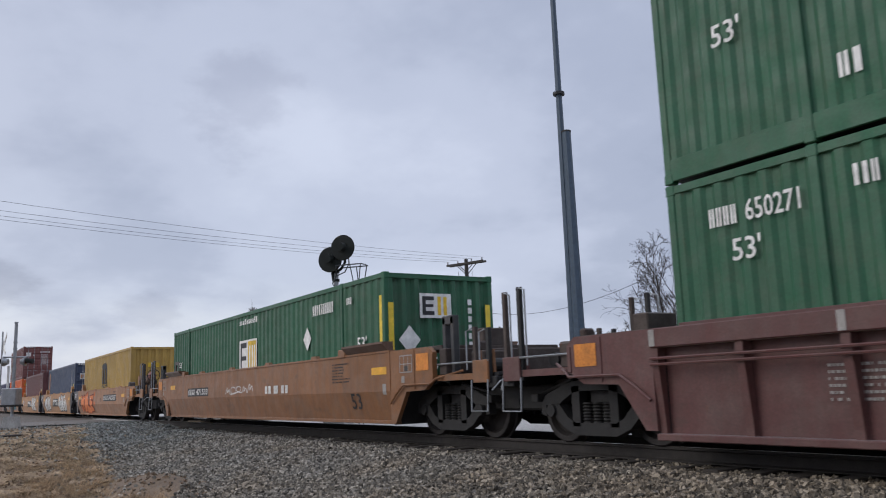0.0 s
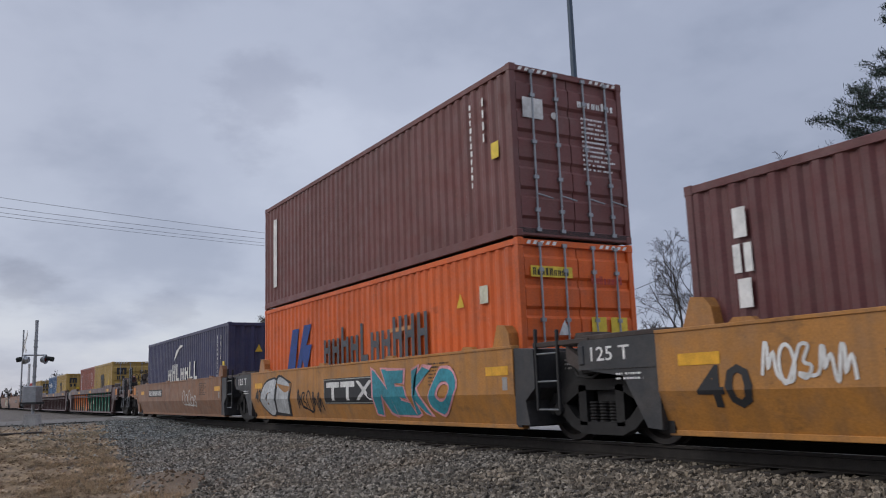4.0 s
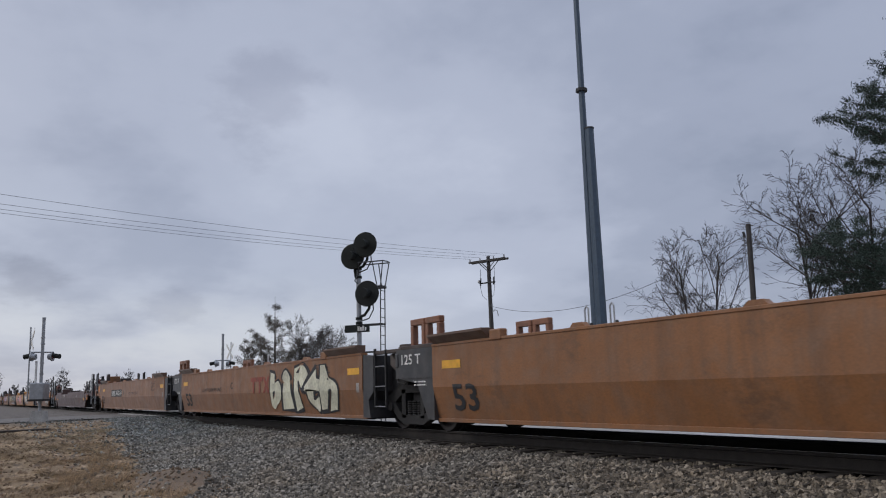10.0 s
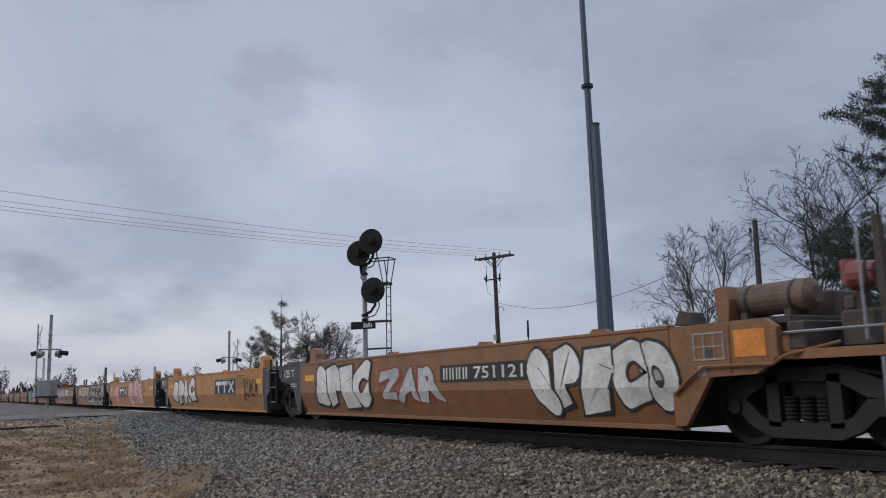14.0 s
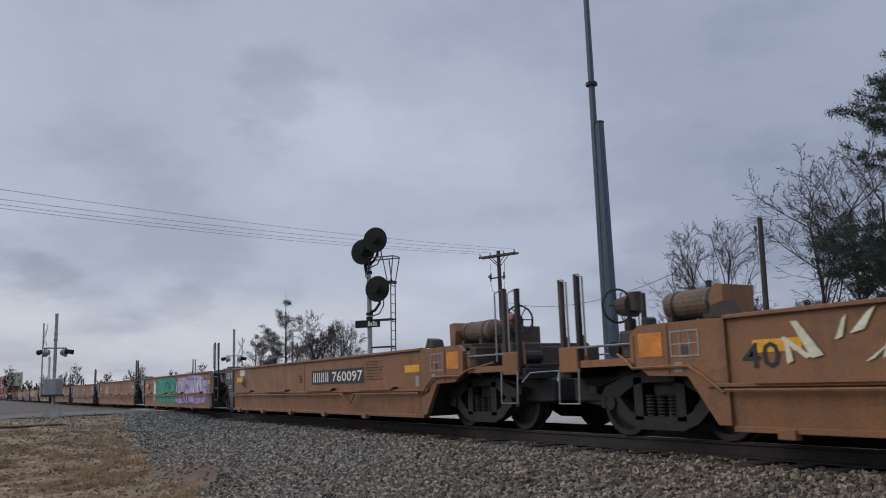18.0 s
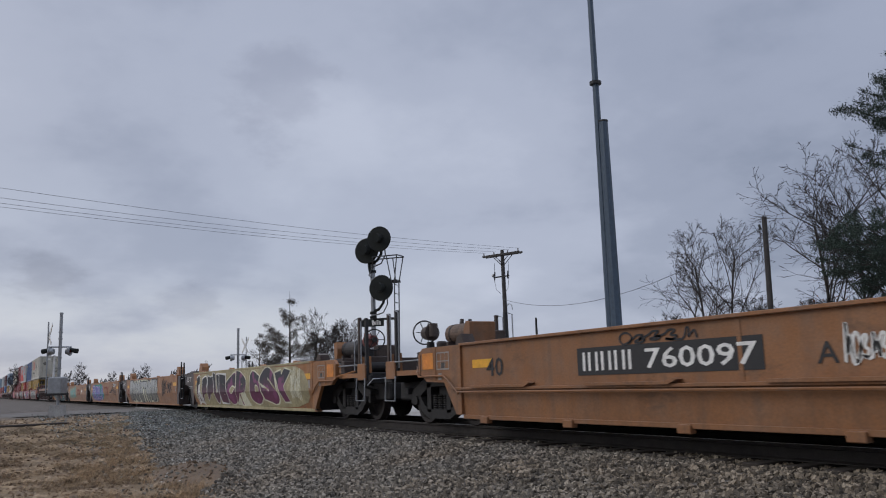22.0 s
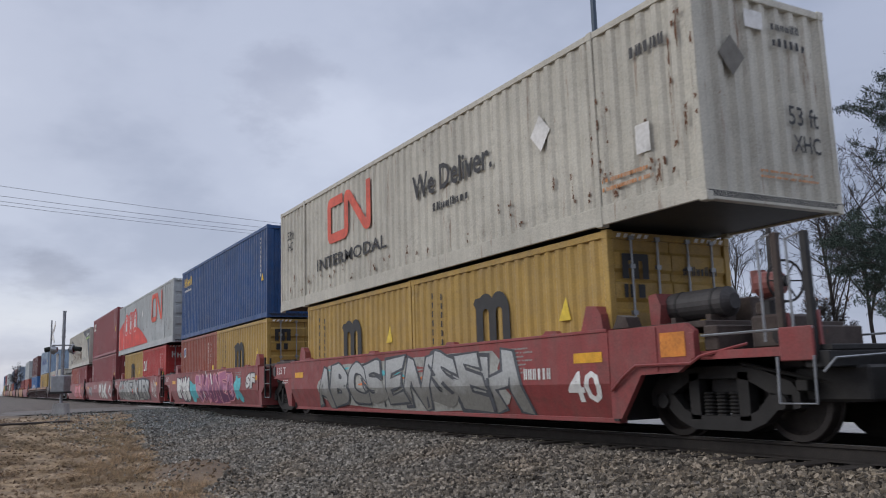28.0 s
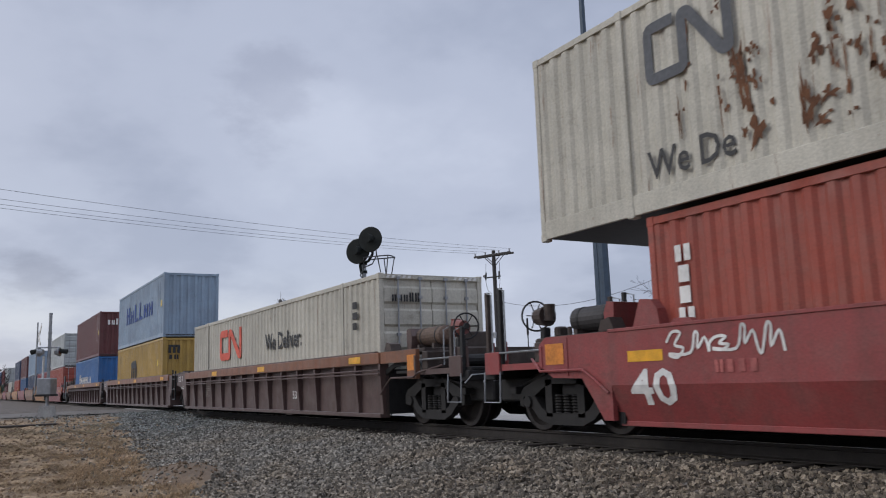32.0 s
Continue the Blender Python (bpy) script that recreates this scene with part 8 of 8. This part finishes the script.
for k in range(9):
    car(far_u, far_u - 15.8, "fold40", (REDCAR, YELLOW, TAN)[k % 3], "distant well car under stacked containers", None, "conv" if k % 5 == 0 else "art", "conv" if k % 5 == 4 else "art", 0, 80 + k)
    cc = far_u - 7.9
    container(cc, BASE, 40, ("tile", "wine", "navy", "blue", "tile", "white", "maroon", "green", "yellow")[k], "distant steel container in a well car", "doors", True)
    if k not in (1, 5):
        container(cc, BASE + 2.93, 40, ("pale", "tile", "sky", "maroon", "navy", "rust", "pale", "wine", "blue")[k], "distant steel container on another", "doors", True)
    far_u -= 15.8 + (4.2 if k % 5 == 4 else 0)

# ---- the containers ----
EMBLEM_BOX = mk(on_side(at(rect(-0.74, 0.72, 1.13, 2.12)), WHITE, "emblem_panel"), on_side(at(rect(0.0, 0.66, 1.18, 2.07)), GOLD, "emblem_bars", 0.009), on_side(at(flat([rect(-0.64, -0.52, 1.2, 2.05), rect(-0.52, -0.12, 1.2, 1.34), rect(-0.52, -0.15, 1.56, 1.68), rect(-0.52, -0.12, 1.91, 2.05)])), INK, "emblem_bars", 0.009), on_side(at(flat([rect(0.1, 0.2, 1.3, 1.95), rect(0.32, 0.42, 1.3, 1.95), rect(0.5, 0.6, 1.3, 1.95)])), WHITE, "emblem_bars", 0.012))
GREEN_SIDE = mk(on_side(at(diamond(4.2, 1.84, 0.24)), WHITE, "placard"), on_side(at(bars(4.54, 5.7, 2.34, 2.58, 10, 3, 1.0)), WHITE, "number_bars"), on_side(txt("53'", 6.85, 7.28, 1.42, 1.70, 0.01), WHITE), on_side(at(bars(6.36, 6.62, 2.42, 2.56, 3, 4, 1.0)), WHITE, "word_bars"), on_side(at(rect(7.86, 7.97, 1.44, 2.45)), YELLOWCARD, "warning_strip"), on_side(txt("53'", -7.27, -6.9, 1.62, 1.82, 0.01), WHITE), on_side(at(bars(-0.75, 0.79, 2.56, 2.72, 10, 5)), WHITE, "word_bars"))
GREEN_END = mk(on_end(at(rect(-0.5, 0.25, 2.0, 2.5)), WHITE, "emblem_panel"), on_end(at(flat([rect(-0.44, -0.36, 2.06, 2.44), rect(-0.36, -0.16, 2.06, 2.14), rect(-0.36, -0.18, 2.22, 2.28), rect(-0.36, -0.16, 2.36, 2.44)])), INK, "emblem_bars", 0.012), on_end(at(flat([rect(-0.08, 0.0, 2.06, 2.44), rect(0.06, 0.14, 2.06, 2.44)])), GOLD, "emblem_bars", 0.012), on_end(at(diamond(-0.75, 1.56, 0.25)), WHITE, "placard"), on_end(txt("53", -0.3, 0.12, 0.95, 1.22, 0.01), WHITE), on_end(at(upright(0.66, 1.0, 2.4, 8, 6, 0.1)), WHITE, "number_bars"), on_end(at(rect(1.10, 1.22, 1.3, 2.3)), YELLOWCARD, "warning_strip"), on_end(at(rect(-1.22, -1.10, 1.3, 2.3)), YELLOWCARD, "warning_strip"))
container(1.2, BASE, 53, "green", "dark green container with white numbers, lower of two", "wall", True, mk(on_side(at(bars(-7.46, -7.06, 2.28, 2.50, 4, 7, 1.0)), WHITE, "number_bars"), on_side(txt("650271", -6.96, -6.28, 2.28, 2.52, 0.01), WHITE, "box_number"), on_side(txt("53'", -7.18, -6.8, 1.86, 2.12, 0.01), WHITE), on_side(at(bars(-5.69, -5.4, 2.38, 2.6, 3, 8, 1.0)), WHITE, "word_bars")))
container(1.2, BASE + 2.93, 53, "green", "dark green container with white numbers, upper of two", "wall", True, mk(on_side(txt("53'", -7.2, -6.8, 1.44, 1.72, 0.01), WHITE), on_side(at(bars(-5.7, -5.4, 0.56, 0.82, 2, 9, 1.0)), WHITE, "word_bars")))
container(-22.35, BASE, 53, "green", "dark green container with a pale emblem and white placards", "wall", True, mk(EMBLEM_BOX, GREEN_SIDE, GREEN_END))
container(-44.25, BASE, 40, "yellow", "yellow container with a black emblem", "wall", True, mk(lambda ob, hx, hy, H: arch_emblem(-0.60, 1.43, 1.05, INK, ob, side_of(hy)), on_side(at(upright(-5.4, 1.2, 2.4, 8, 1)), INK, "word_bars"), on_side(at(upright(-5.0, 1.25, 2.35, 7, 2)), INK, "word_bars"), on_side(at(poly([(4.9, 1.0), (5.2, 1.0), (5.05, 1.3)])), INK, "warning_triangle"), on_end(at(rect(-0.5, 0.0, 2.0, 2.2)), GOLD, "label_plate")))
container(-59.95, BASE, 40, "navy", "dark blue-grey container with white print on its doors", "doors", True, mk(numbers(WHITE, 3), doors_text(WHITE, 4), on_side(at(rect(-5.57, -5.1, 1.15, 2.62)), PALEORANGE, "name_strip"), on_side(at(upright(-5.42, 1.2, 2.55, 7, 5, 0.2)), INK, "word_bars", 0.009), on_end(at(rect(-0.95, -0.62, 1.95, 2.3)), SWHITE, "door_label", 0.012), on_end(at(rect(-0.9, -0.75, 2.0, 2.22)), PALEORANGE, "door_label", 0.015)))
container(-75.57, BASE, 40, "maroon", "dark maroon container with white lettering", "wall", True, mk(numbers(WHITE, 5), on_side(at(flat([bars(-5.45, -5.1, 2.15, 2.5, 1, 2, 1.0), bars(-5.45, -5.1, 1.75, 2.08, 1, 3, 1.0), bars(-5.45, -5.1, 1.35, 1.68, 1, 5, 1.0)])), WHITE, "word_bars"), on_end(at(bars(-0.75, 0.0, 2.05, 2.45, 3, 6, 0.4)), WHITE, "word_bars"), on_end(at(upright(0.75, 0.9, 2.3, 10, 7, 0.06)), WHITE, "number_bars")))
container(-91.25, BASE, 40, "orange", "bright orange container with a blue emblem and dark lettering", "doors", True, mk(on_side(at(flat([poly([(-4.29, 1.16), (-3.75, 1.16), (-3.45, 2.2), (-3.9, 2.2)]), poly([(-3.62, 1.16), (-3.35, 1.16), (-2.6, 2.25), (-3.1, 2.25)]), poly([(-3.3, 1.75), (-2.59, 1.75), (-2.9, 1.16), (-3.1, 1.16)])])), DEEPBLUE, "emblem"), on_side(at(block_letters(-1.83, 3.26, 1.2, 2.02, 10, 11)), SLATE, "word_bars"), on_side(at(rect(4.95, 5.2, 1.95, 2.25)), CREAM, "label_plate"), on_side(at(poly([(4.2, 1.95), (4.45, 1.95), (4.33, 2.2)])), GOLD, "warning_triangle"), on_side(at(rect(1.6, 2.5, 1.72, 1.80)), PALEORANGE, "faded_patch"), on_end(at(rect(-1.0, -0.15, 2.28, 2.46)), YELLOWCARD, "name_plate", 0.012), on_end(at(bars(-0.96, -0.2, 2.31, 2.43, 9, 3)), INK, "word_bars", 0.015), on_end(at(bars(0.25, 0.95, 2.2, 2.34, 8, 4)), SRED, "number_bars", 0.012), on_end(at(flat([rect(0.2, 0.52, 1.2, 1.65), rect(0.62, 0.98, 1.2, 1.65)])), YELLOWCARD, "door_label", 0.012), on_end(at(poly([(-0.5, 1.35), (-0.25, 1.35), (-0.37, 1.6)])), SWHITE, "warning_triangle", 0.012)))
container(-91.25, BASE + 2.93, 40, "brown", "brown container with white print on its doors", "doors", True, mk(numbers(WHITE, 9), doors_text(WHITE, 10), on_side(at(rect(-5.37, -5.1, 0.55, 2.45)), SWHITE, "name_strip"), on_end(at(rect(-1.0, -0.58, 2.0, 2.35)), SWHITE, "door_label", 0.012), on_end(at(disc(-0.35, 2.1, 0.06, 0.06)), SWHITE, "door_label", 0.012)))
container(-107.0, BASE, 40, "violet", "dark violet-blue container with pale bars for its name", "wall", True, mk(on_side(at(block_letters(-2.12, 2.52, 1.2, 1.85, 7, 12)), SWHITE, "word_bars"), on_side(at(poly([(-1.26, 1.97), (-0.9, 2.35), (-0.2, 2.55), (0.25, 2.5), (-0.4, 2.4), (-0.95, 2.1)])), SWHITE, "swoosh"), numbers(WHITE, 11), on_end(at(poly([(-0.35, 1.95), (-0.1, 1.95), (-0.22, 2.2)])), GOLD, "warning_triangle")))
container(-125.5, BASE, 20, "yellow", "short yellow container with a black emblem", "doors", False, yellow_marks(3))
container(-131.6, BASE, 20, "rust", "short faded red container with dark stains", "doors", False, mk(on_side(at(flat([bars(-2.4, -2.1, 2.0 - 0.27 * i, 2.22 - 0.27 * i, 1, i, 1.0) for i in range(4)])), WHITE, "word_bars"), numbers(WHITE, 13), drips(-0.6, 1.4, 1.1, 2.2, 16, 14, plain("soot_stain", (0.09, 0.04, 0.03), 0.9), 0.2)))
container(-145.27, BASE, 20, "yellow", "short yellow container with a black emblem", "wall", False, mk(yellow_marks(5), on_end(at(rect(-0.5, -0.3, 1.4, 1.6)), GOLD, "label_plate")))
container(-151.33, BASE, 20, "blue", "short blue container with pale bars for its name", "doors", False, mk(on_side(at(blob(-2.62, -1.83, 1.79, 2.16, 3, 14, 0.5)), SWHITE, "emblem"), on_side(at(block_letters(-1.69, 0.02, 1.75, 2.1, 6, 13)), SWHITE, "word_bars"), on_side(at(rect(-1.5, 0.08, 1.2, 1.6)), spray("faded_blue", (0.04, 0.14, 0.26)), "faded_patch", 0.004), numbers(WHITE, 15)))
container(-164.8, BASE, 20, "yellow", "short yellow container with a black emblem", "doors", False, yellow_marks(7))
PALE_EMBLEM = flat([rect(-2.7, -2.58, 1.5, 2.02), rect(-2.58, -2.38, 1.5, 1.62), rect(-2.58, -2.38, 1.9, 2.02), poly([(-2.34, 1.5), (-2.22, 1.5), (-2.02, 2.04), (-2.14, 2.04)]), rect(-2.12, -2.0, 1.5, 2.04), rect(-1.92, -1.82, 1.5, 2.04)])
container(-170.9, BASE, 20, "red", "short red container with a pale emblem", "doors", False, mk(on_side(at(PALE_EMBLEM), SWHITE, "emblem"), numbers(WHITE, 16), on_side(at(rect(0.9, 1.5, 1.1, 1.5)), spray("dull_red", (0.30, 0.03, 0.03)), "faded_patch", 0.004)))
container(-542.1, BASE, 20, "yellow", "short yellow container with a black emblem", "doors", False, yellow_marks(9))
container(-548.2, BASE, 20, "yellow", "short yellow container with a black emblem", "doors", False, yellow_marks(11))
WHITE_BOX = mk(on_side(at(loop_emblem(-4.34, -1.7, 1.40, 2.55, 0.24)), EMBRED, "emblem", 0.006, "red line emblem"), on_side(txt("INTERMODAL", -5.1, -0.9, 0.82, 1.12, 0.015), INK), on_side(txt("We Deliver.", 0.38, 3.38, 1.55, 2.05, 0.02), INK), on_side(at(bars(1.2, 2.6, 1.18, 1.34, 8, 18)), INK, "word_bars"), on_side(at(diamond(4.8, 1.75, 0.26)), SWHITE, "placard"), on_side(at(rect(6.93, 7.2, 0.85, 1.25)), SWHITE, "label_plate"), on_side(txt("53ft", -7.45, -6.95, 2.0, 2.25, 0.01), INK), on_side(txt("HC", -7.4, -7.0, 1.68, 1.93, 0.01), INK), on_side(at(bars(6.9, 7.6, 2.2, 2.36, 5, 19, 1.0)), INK, "number_bars"), drips(-7.6, 7.6, 0.32, 1.0, 34, 20, RUSTSTAIN, 0.05), drips(5.6, 8.0, 0.3, 2.6, 14, 21, RUSTSTAIN, 0.04), on_side(at(lines(6.2, 7.7, 0.45, 0.7, 2, 22)), PALEORANGE, "faded_print"))
WHITE_END = mk(on_end(at(diamond(-0.65, 1.95, 0.24)), plain("grey_placard", (0.16, 0.15, 0.13), 0.8), "placard"), on_end(at(bars(0.15, 0.75, 2.45, 2.57, 6, 23)), INK, "number_bars"), on_end(at(bars(0.15, 0.85, 2.22, 2.34, 6, 24)), INK, "number_bars"), on_end(txt("53 ft", 0.35, 0.95, 1.15, 1.42, 0.01), INK), on_end(txt("XHC", 0.4, 0.95, 0.78, 1.02, 0.01), INK), on_end(at(rect(-0.35, 0.0, 2.4, 2.65)), SWHITE, "label_plate"), on_end(at(lines(-0.3, 0.9, 0.35, 0.5, 2, 25)), PALEORANGE, "faded_print"))
container(-545.2, BASE + 2.62, 53, "white", "dirty white container with a red emblem and dark words", "wall", True, mk(WHITE_BOX, WHITE_END))
container(-557.85, BASE, 20, "yellow", "short yellow container with a black emblem", "doors", False, yellow_marks(13))
container(-563.95, BASE, 20, "rust", "short faded red container with a small dark emblem", "doors", False, mk(on_side(at(rect(-2.43, -2.07, 1.84, 2.23)), SWHITE, "emblem_panel"), on_side(at(poly([(-2.38, 1.88), (-2.2, 1.88), (-2.12, 2.18), (-2.38, 2.18)])), DEEPBLUE, "emblem", 0.009), numbers(WHITE, 27)))
container(-560.93, BASE + 2.62, 40, "royal", "royal blue container with yellow bars for its name", "wall", True, mk(on_side(at(block_letters(-5.59, -4.19, 2.2, 2.58, 5, 28)), GOLD, "word_bars"), on_side(at(bars(-5.5, -4.3, 1.98, 2.1, 9, 29)), SWHITE, "word_bars"), on_side(at(upright(5.42, 1.3, 2.6, 9, 30, 0.08)), SWHITE, "number_bars"), on_side(at(poly([(5.5, 1.2), (5.75, 1.2), (5.62, 1.45)])), GOLD, "warning_triangle")))
container(-573.4, BASE, 20, "red", "short red container with a pale emblem", "doors", False, mk(on_side(at(PALE_EMBLEM), SWHITE, "emblem"), numbers(WHITE, 31), on_end(at(block_letters(-0.95, -0.2, 2.0, 2.3, 3, 32)), SWHITE, "word_bars")))
container(-579.5, BASE, 20, "yellow", "short yellow container with a black emblem", "doors", False, yellow_marks(15))


def red_hill(ob, hx, hy, H):
    """The red swoop over the lower part of the white box, with its round pictures."""
    pts = [(-hx + 0.12, 0.32)] + [(-hx + 0.12 + 0.5 * i, 1.55 + 0.75 * math.sin(min(1.0, i / 11) * 1.75)) for i in range(13)]
    top = [(x, z) for x, z in pts[1:]]
    fall = [(-1.5 + 0.4 * i, 1.35 - 1.02 * ((0.4 * i) / 3.5) ** 1.25) for i in range(9)]
    out = []
    line = [p for p in top if p[0] < -1.6] + fall
    for (a, b), (c, d) in zip(line, line[1:]):
        out.append(poly([(a, 0.32), (c, 0.32), (c, max(d, 0.33)), (a, max(b, 0.33))]))
    decal("red_swoop", flat(out), spray("swoop_red", (0.58, 0.055, 0.04)), ob, side_of(hy), 0.004, "red painted swoop")
    for cx, cz, rx, rz in ((-5.2, 1.74, 0.62, 0.66), (-3.7, 1.76, 0.62, 0.66), (-2.2, 1.78, 0.64, 0.68)):
        decal("round_picture", disc(cx, cz, rx, rz, 24), MATS["spray_swoop_red"], ob, side_of(hy), 0.006)
        decal("round_ring", flat([poly([(cx + rx * math.cos(a), cz + rz * math.sin(a)), (cx + rx * math.cos(b), cz + rz * math.sin(b)), (cx + 0.94 * rx * math.cos(b), cz + 0.94 * rz * math.sin(b)), (cx + 0.94 * rx * math.cos(a), cz + 0.94 * rz * math.sin(a))]) for a, b in [(2 * math.pi * i / 24, 2 * math.pi * (i + 1) / 24) for i in range(24)]]), SWHITE, ob, side_of(hy), 0.009)
        decal("round_shape", flat([rect(cx - 0.28, cx + 0.28, cz - 0.4, cz + 0.08), rect(cx - 0.22, cx + 0.22, cz + 0.14, cz + 0.3), rect(cx - 0.14, cx + 0.14, cz + 0.34, cz + 0.44)]), BOXPALE, ob, side_of(hy), 0.009)
    decal("emblem", loop_emblem(2.78, 5.5, 1.25, 2.65, 0.24), EMBRED, ob, side_of(hy), 0.006)
    decal("placard", diamond(0.2, 1.95, 0.2), SWHITE, ob, side_of(hy))


BOXPALE = spray("box_pale", (0.52, 0.53, 0.52))
container(-576.6, BASE + 2.62, 53, "pale", "white and red container with round red pictures", "doors", True, mk(red_hill, drips(-1.0, 7.6, 0.4, 2.5, 22, 33, RUSTSTAIN, 0.03), doors_text(INK, 34)))
TEXV = flat([bars(-5.61, -5.25, 2.1 - 0.4 * i, 2.42 - 0.4 * i, 1, 2 + i, 1.0) for i in range(3)])
container(-592.4, BASE, 40, "wine", "dark red container with pale bars for its name", "wall", True, mk(on_side(at(TEXV), SWHITE, "word_bars"), numbers(WHITE, 35), on_end(at(bars(-0.75, 0.0, 2.05, 2.45, 3, 6, 0.4)), WHITE, "word_bars"), on_end(at(upright(0.75, 0.9, 2.3, 10, 7, 0.06)), WHITE, "number_bars"), on_side(at(rect(4.6, 5.2, 0.55, 0.8)), GOLD, "label_plate"), on_side(at(poly([(4.75, 0.95), (5.0, 0.95), (4.87, 1.2)])), GOLD, "warning_triangle")))
container(-592.4, BASE + 2.93, 40, "wine", "dark red container with a pale label", "doors", True, mk(on_side(at(rect(-5.5, -4.5, 2.05, 2.55)), SWHITE, "label_panel"), on_side(at(bars(-5.4, -4.6, 2.18, 2.42, 4, 36)), FADEDRED, "word_bars", 0.009), numbers(WHITE, 37), on_end(at(rect(-0.95, -0.5, 2.05, 2.35)), SWHITE, "door_label", 0.012)))
container(-605.0, BASE, 20, "wine", "short dark red container with pale bars for its name", "doors", False, mk(on_side(at(flat([bars(-2.4, -2.1, 1.82 - 0.33 * i, 2.1 - 0.33 * i, 1, 2 + i, 1.0) for i in range(3)])), SWHITE, "word_bars"), numbers(WHITE, 38), on_end(at(bars(-0.85, -0.1, 1.75, 2.15, 3, 6, 0.4)), WHITE, "word_bars", 0.012), doors_text(WHITE, 39)))
container(-611.16, BASE, 20, "tile", "short orange-red container with pale bars for its name", "doors", False, mk(on_side(at(flat([bars(-2.58, -2.24, 1.95 - 0.26 * i, 2.16 - 0.26 * i, 1, 4 + i, 1.0) for i in range(4)])), SWHITE, "word_bars"), numbers(WHITE, 40)))


def dark_corner(ob, hx, hy, H):
    """The dark curved corner with its pale green band on the rusty white box."""
    out, band = [], []
    for i in range(12):
        a, b = 3.4 + i * 0.38, 3.4 + (i + 1) * 0.38

        def low(x):
            return H - 0.12 - 0.62 * max(0.0, (x - 3.4) / 2.6) ** 0.8 if x < 6.2 else max(0.35, H - 0.86 - 1.7 * ((x - 6.2) / 1.6) ** 1.5)
        out.append(poly([(a, min(low(a), H - 0.11)), (b, min(low(b), H - 0.11)), (b, H - 0.1), (a, H - 0.1)]))
        band.append(poly([(a, H - 0.95 + 0.10 * (a - 3.4) / 4), (b, H - 0.95 + 0.10 * (b - 3.4) / 4), (b, H - 0.78 + 0.10 * (b - 3.4) / 4), (a, H - 0.78 + 0.10 * (a - 3.4) / 4)]))
    decal("dark_corner", flat(out), SLATE, ob, side_of(hy), 0.004, "dark grey painted corner")
    decal("pale_band", flat(band[6:]), LIME, ob, side_of(hy), 0.0105, "faded lime band")


container(-608.29, BASE + 2.62, 53, "white", "rust-stained white container with a dark corner", "wall", True, mk(on_side(at(loop_emblem(-5.65, -4.2, 1.66, 2.5, 0.15)), SLATE, "emblem"), on_side(txt("We De", -5.72, -4.3, 0.42, 0.8, 0.01), INK), dark_corner, drips(-4.4, 3.0, 0.33, 2.0, 95, 41, RUSTSTAIN, 0.2), drips(-5.2, 5.0, 0.5, 2.5, 50, 42, RUSTSTAIN, 0.07), on_side(at(bars(4.0, 6.0, 0.45, 0.65, 8, 43)), STONEGREY, "word_bars"), on_side(at(bars(6.2, 7.7, 2.3, 2.5, 9, 44, 1.0)), SWHITE, "number_bars", 0.009), on_side(at(diamond(4.9, 1.7, 0.2)), STONEGREY, "placard"), on_end(at(loop_emblem(-0.75, -0.1, 2.25, 2.5, 0.06)), INK, "emblem"), on_end(at(diamond(-0.2, 1.75, 0.22)), MATS["grey_placard"], "placard")))
container(-630.2, BASE, 53, "white", "dirty white container with a red emblem and dark words", "doors", True, mk(on_side(at(loop_emblem(-4.47, -1.95, 1.5, 2.5, 0.24)), EMBRED, "emblem"), on_side(txt("We Deliver.", 0.42, 3.43, 1.6, 2.08, 0.02), INK), on_side(at(upright(6.68, 1.7, 2.4, 3, 45, 0.3)), INK, "number_bars"), drips(-7.6, 7.6, 0.3, 1.1, 26, 46, RUSTSTAIN, 0.05), on_end(at(bars(-1.0, -0.3, 2.3, 2.5, 5, 47)), INK, "number_bars", 0.012), on_end(at(bars(-0.9, 0.9, 0.5, 0.68, 9, 48)), INK, "word_bars", 0.012)))
container(-650.5, BASE, 40, "yellow", "yellow container with a black emblem", "wall", True, yellow_marks(17))
container(-650.5, BASE + 2.93, 40, "sky", "pale blue-grey container with dark blue bars for its name", "wall", True, mk(on_side(at(block_letters(-3.5, 3.9, 1.2, 2.1, 6, 49)), DEEPBLUE, "word_bars"), numbers(INK, 50)))
container(-670.4, BASE, 40, "cobalt", "bright blue container with pale bars for its name", "wall", True, mk(on_side(at(block_letters(-3.5, 3.0, 1.2, 1.9, 7, 51)), SWHITE, "word_bars")))
container(-670.4, BASE + 2.93, 40, "maroon", "maroon container with pale bars for its name", "wall", True, mk(numbers(WHITE, 52), on_end(at(bars(-0.75, 0.0, 2.05, 2.45, 3, 6, 0.4)), WHITE, "word_bars")))


def motions():
    for ob, u, z in RIDES:
        walk(ob, [(t, pose(u + s, TRACK_Y, z)) for t, s in RUN])


motions()
